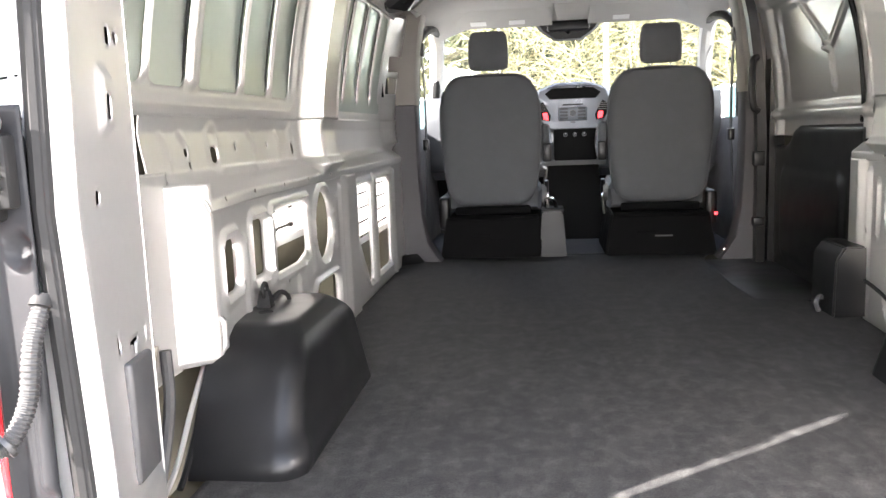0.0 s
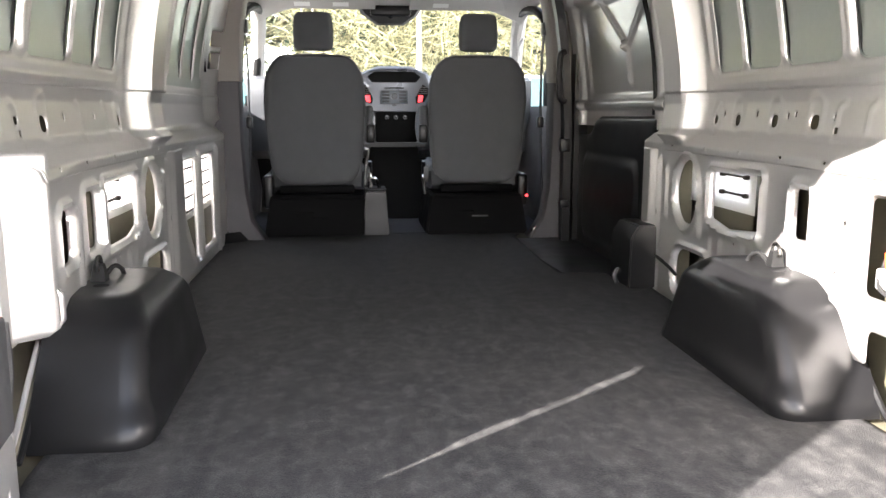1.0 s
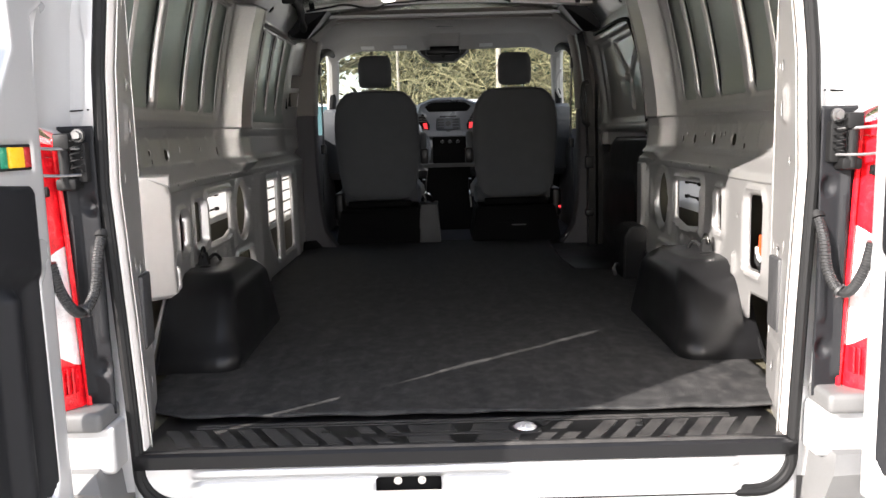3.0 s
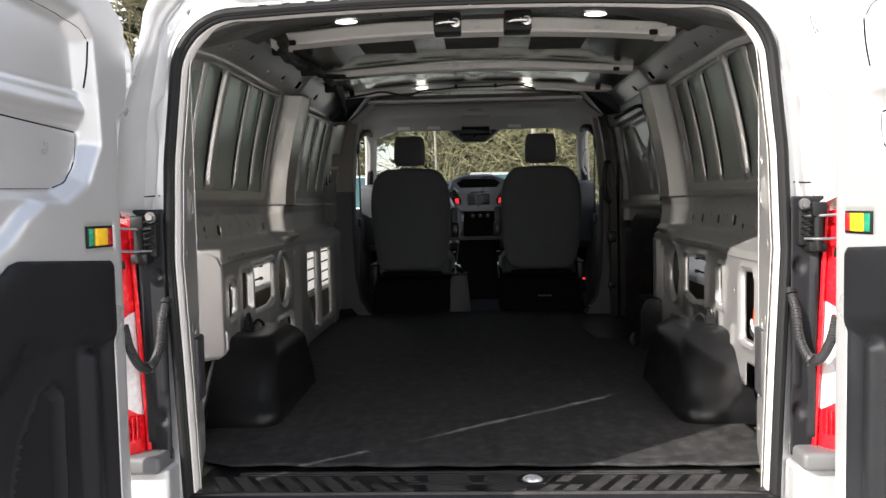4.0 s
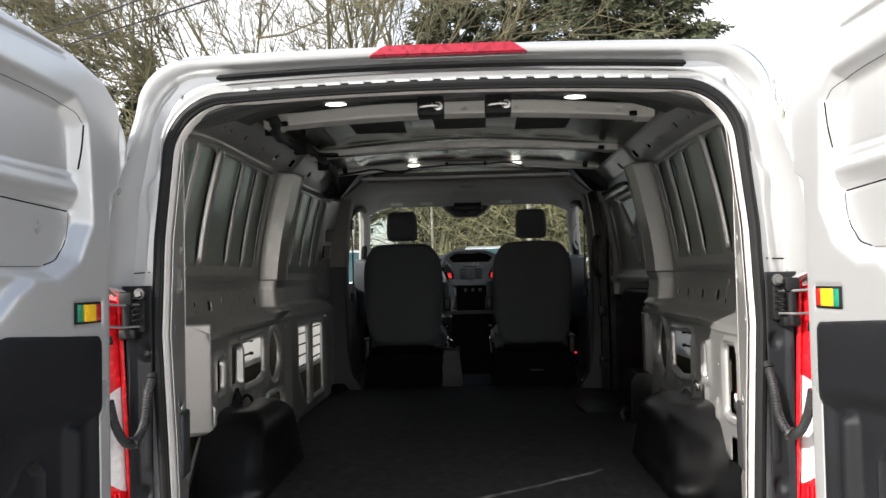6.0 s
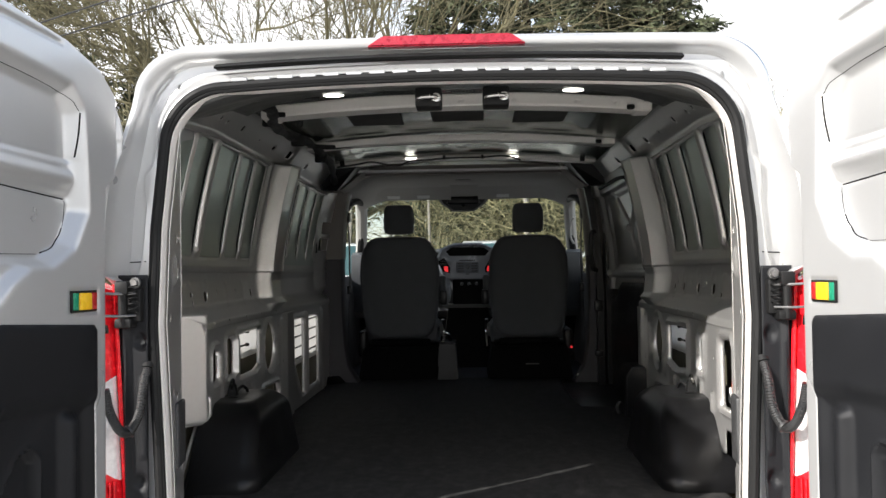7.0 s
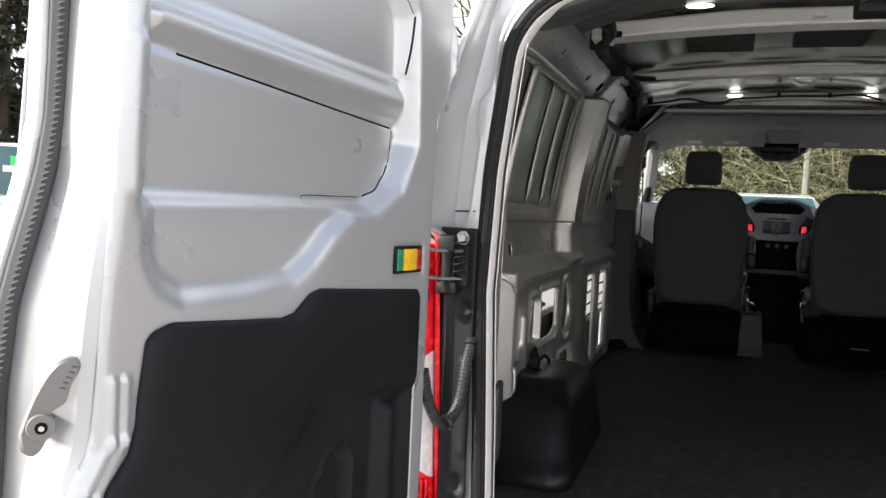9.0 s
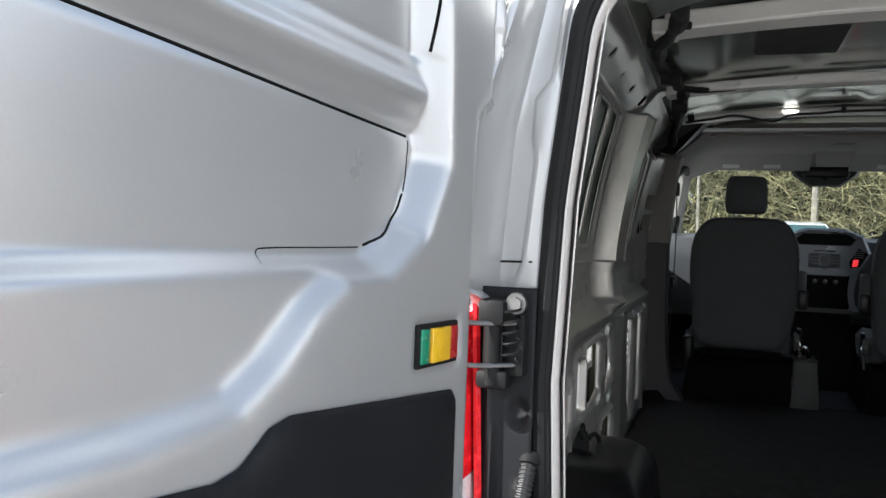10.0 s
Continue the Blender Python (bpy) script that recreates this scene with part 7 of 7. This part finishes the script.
def prism_rows(P, Q, R0, R1, sides):
    R0, R1, segs = R0[:, None], R1[:, None], P
    T = Q - P
    T /= np.linalg.norm(T, axis=1, keepdims=True) + 1e-9
    ref = np.where(np.abs(T[:, 2:3]) > 0.9, np.array([[1.0, 0, 0]]), np.array([[0, 0, 1.0]]))
    A = np.cross(T, ref)
    A /= np.linalg.norm(A, axis=1, keepdims=True)
    B = np.cross(T, A)
    vs = []
    for base_, R in ((P, R0), (Q, R1)):
        for k in range(sides):
            a = 2 * math.pi * k / sides
            vs.append(base_ + R * (math.cos(a) * A + math.sin(a) * B))
    V_ = np.stack(vs, 1).reshape(-1, 3)
    n = len(segs)
    off = (np.arange(n) * 2 * sides)[:, None]
    F = np.concatenate([off + np.array([[k, (k + 1) % sides, sides + (k + 1) % sides, sides + k]]) for k in range(sides)], 0)
    return V_, F


def branching(segs, p, d, length, r, depth, spread, up, bend=0.25, kids=(1, 4)):
    n = 3
    q = p
    for i in range(n):
        d = d + rng.normal(0, bend * 0.5, 3)
        d[2] += up
        d /= np.linalg.norm(d)
        q2 = q + d * length / n
        segs.append((q, q2, r * (1 - 0.22 * i), r * (1 - 0.22 * (i + 1))))
        if depth > 0 and i > 0:
            for _ in range(rng.integers(*kids)):
                e = d + rng.normal(0, spread, 3)
                e /= np.linalg.norm(e)
                branching(segs, q2, e, length * rng.uniform(0.55, 0.8), max(r * 0.56, 0.006), depth - 1, spread, up, bend, kids)
        q = q2


def bare_tree(x, y, h, lab, depth=4, spread=0.55, stems=7, flare=0.75, r0=0.010):
    T = thing("bare_tree", (x, y, GROUND_Z), lab, "tree", group="bare trees")
    part("trunk", tube_bm([(0, 0, -0.1), (0.03, 0, h * 0.08), (0.05, 0, h * 0.17)], 0.1, 10, radii=[h * 0.030, h * 0.024, h * 0.019]), M_LIMB, T)
    segs = []
    for k in range(stems):
        a = 2 * math.pi * k / stems + rng.uniform(0, 0.5)
        e = np.array([math.cos(a) * flare, math.sin(a) * flare, rng.uniform(0.45, 1.2)])
        branching(segs, np.array([0.05, 0, h * 0.15]), e / np.linalg.norm(e), h * 0.42, h * r0, depth, spread, 0.075)
    Vv, F = prisms(segs, 4)
    tagged(raw("twig_mass", Vv.tolist(), F.tolist(), M_LIMB, T, smooth=False), kind="stuff")
    return T


def conifer(x, y, h, r, lab, droop=0.25, full=1.0):
    T = thing("conifer", (x, y, GROUND_Z), lab, "tree", group="conifers")
    part("trunk", tube_bm([(0, 0, -0.2), (0.05, 0.02, h * 0.5), (0, 0, h)], 0.2, 8, radii=[h * 0.018, h * 0.011, 0.02]), M_BARK, T)
    limbs, quads, idx = [], [], []
    for z in np.arange(h * 0.16, h * 0.98, h * 0.035):
        t = 1 - z / h
        for k in range(int(rng.integers(5, 8) * full)):
            a = rng.uniform(0, 2 * math.pi)
            L = r * (t ** 0.75) * rng.uniform(0.55, 1.15) + 0.2
            d = np.array([math.cos(a), math.sin(a), -droop * rng.uniform(0.2, 1.2)])
            p = np.array([0, 0, z + rng.normal(0, 0.15)])
            tip = p + d * L + np.array([0, 0, 0.12 * L])
            limbs.append((p, tip, 0.012 * L + 0.01, 0.006))
            n = int((30 + 46 * L) * full)
            c = p + (tip - p) * rng.uniform(0.18, 1.0, (n, 1)) + rng.normal(0, 0.10, (n, 3)) * (0.6 + L * 0.3)
            e = d + rng.normal(0, 0.55, (n, 3)) - np.array([0, 0, 0.35])
            e /= np.linalg.norm(e, axis=1, keepdims=True)
            w = np.cross(e, rng.normal(0, 1, (n, 3)))
            w /= np.linalg.norm(w, axis=1, keepdims=True) + 1e-9
            ln, wd = rng.uniform(0.2, 0.46, (n, 1)), rng.uniform(0.03, 0.075, (n, 1))
            quads.append(np.stack([c, c + e * ln * 0.5 + w * wd, c + e * ln, c + e * ln * 0.5 - w * wd], 1).reshape(-1, 3))
    quads = np.concatenate(quads)
    Vv, F = prisms(limbs, 4)
    tagged(raw("limb_mass", Vv.tolist(), F.tolist(), M_BARK, T, smooth=False), kind="stuff")
    n = len(quads) // 4
    tagged(raw("crown", np.array(quads).tolist(), (np.arange(n * 4).reshape(n, 4)).tolist(), M_NEEDLE, T, smooth=False), kind="stuff")
    return T


for x, y, h, r, full in ((-0.6, 32, 17, 4.4, 1.4), (2.6, 35, 21, 4.6, 1.4), (5.4, 32, 19, 4.6, 1.5), (8.0, 33, 20, 4.2, 1.5), (-17.5, 31, 20, 4.4, 1.0), (-14.4, 33, 12, 2.2, 0.9), (-21, 28, 19, 4.5, 1.0),
                         (-26, 22, 17, 4.2, 1.0), (-24, 15, 16, 4.6, 1.0), (-30, 17, 18, 4.5, 1.0), (-27, 9, 15, 4.4, 1.0)):
    conifer(x, y, h, r, "tall dark green conifer with drooping branches", full=full)
bare_tree(-5.6, 26, 14.5, "large bare deciduous tree with mossy limbs", 5, 0.42, 12, 0.95, 0.0092)
bare_tree(16.5, 31, 9.5, "slender bare tree with thin twigs", 3, 0.3, 6, 0.5, 0.006)


def low_gap(x, z, at=-2.7, wide=0.8, top=1.5):
    """True where the growth stands lower and lets the sky through."""
    return (np.abs(x - at) < wide) & (z > GROUND_Z + top)


def thicket(x0, x1, y0, y1, h, n, lab, name):
    """Long arching stems with side shoots, tangled together."""
    p = np.stack([rng.uniform(x0, x1, n), rng.uniform(y0, y1, n), GROUND_Z + h * rng.uniform(0, 0.85, n) ** 1.1], 1)
    p = p[~low_gap(p[:, 0], p[:, 2] + 0.4)]
    n = len(p)
    d = rng.normal(0, 1, (n, 3))
    d[:, 2] = np.abs(d[:, 2]) * 0.8 + 0.25
    L = rng.uniform(0.7, 3.4, (n, 1)) ** 1.1
    r = rng.uniform(0.004, 0.017, n)
    turn = rng.normal(0, 0.16, (n, 3)) + np.array([0, 0, -0.24])
    rows = []
    for i in range(5):
        d /= np.linalg.norm(d, axis=1, keepdims=True)
        q = p + d * L / 5
        rows.append((p, q, r * (1 - 0.16 * i), r * (0.84 - 0.16 * i)))
        d = d + turn + rng.normal(0, 0.14, (n, 3))
        p = q
    Vv, F = prism_rows(*(np.concatenate([row[k] for row in rows]) for k in range(4)), 3)
    ob = raw(name, Vv.tolist(), F.tolist(), M_TWIG, None, smooth=False)
    return tagged(ob, lab, "thicket", kind="stuff")


thicket(-16, 16, 21, 25, 6.5, 17000, "tangled bare thicket with yellow-green mossy twigs", "thicket")
M_UNDER = material("undergrowth_leaves", (0.030, 0.052, 0.030), 0.9, 0, 0.3, 1.5, 30, islands=0.6)
n = 42000
c = np.stack([rng.uniform(-32, 24, n), rng.uniform(23.5, 28, n), GROUND_Z + 5.9 * rng.uniform(0, 1, n) ** 0.9], 1)
c = c[~low_gap(c[:, 0], c[:, 2], -2.9, 0.9, 1.8)]
n = len(c)
e = rng.normal(0, 1, (n, 3))
e /= np.linalg.norm(e, axis=1, keepdims=True)
w = np.cross(e, rng.normal(0, 1, (n, 3)))
w /= np.linalg.norm(w, axis=1, keepdims=True)
L = rng.uniform(0.16, 0.42, (n, 1))
quads = np.stack([c, c + e * L * 0.5 + w * L * 0.3, c + e * L, c + e * L * 0.5 - w * L * 0.3], 1).reshape(-1, 3)
und = raw("undergrowth", np.array(quads).tolist(), np.arange(len(quads)).reshape(-1, 4).tolist(), M_UNDER, None, smooth=False)
tagged(und, "dark evergreen undergrowth behind the thicket", "undergrowth", kind="stuff")
for k, (z, sag) in enumerate(((4.2, 0.25), (4.5, 0.3))):
    cb = thing("power_line", (-18, 16, z), "thin overhead power line", "power line", group="power lines")
    part("wire", tube_bm([(-16 * (1 - 2 * t), 9 * (1 - 2 * t), -sag * 4 * t * (1 - t)) for t in np.linspace(0, 1, 12)], 0.012, 5), M_WIRE, cb)

# slender pale trunks standing in the thicket
for x, y, h, r in ((-3.4, 20.6, 7.5, 0.06), (-1.2, 21.5, 8, 0.05), (1.55, 20.9, 8, 0.10), (-5.6, 21.2, 8, 0.07), (6.0, 21, 7.5, 0.06)):
    tr_ = thing("sapling", (x, y, GROUND_Z), "slender pale bare trunk in the thicket", "tree", group="saplings")
    lean = rng.normal(0, 0.12, 2)
    part("trunk", tube_bm([(0, 0, -0.1), (lean[0] * 0.3, 0, h * 0.2), (-lean[0] * 0.4, 0, h * 0.4), (lean[0] * 0.2, lean[1] * 0.3, h * 0.7), (lean[0], lean[1], h)], r, 7, radii=[r, r * 0.9, r * 0.75, r * 0.6, 0.015]), material("pale_bark", (0.24, 0.22, 0.19), 0.9, 0, 0.3, 6, 60) if "pale_bark" not in bpy.data.materials else bpy.data.materials["pale_bark"], tr_)
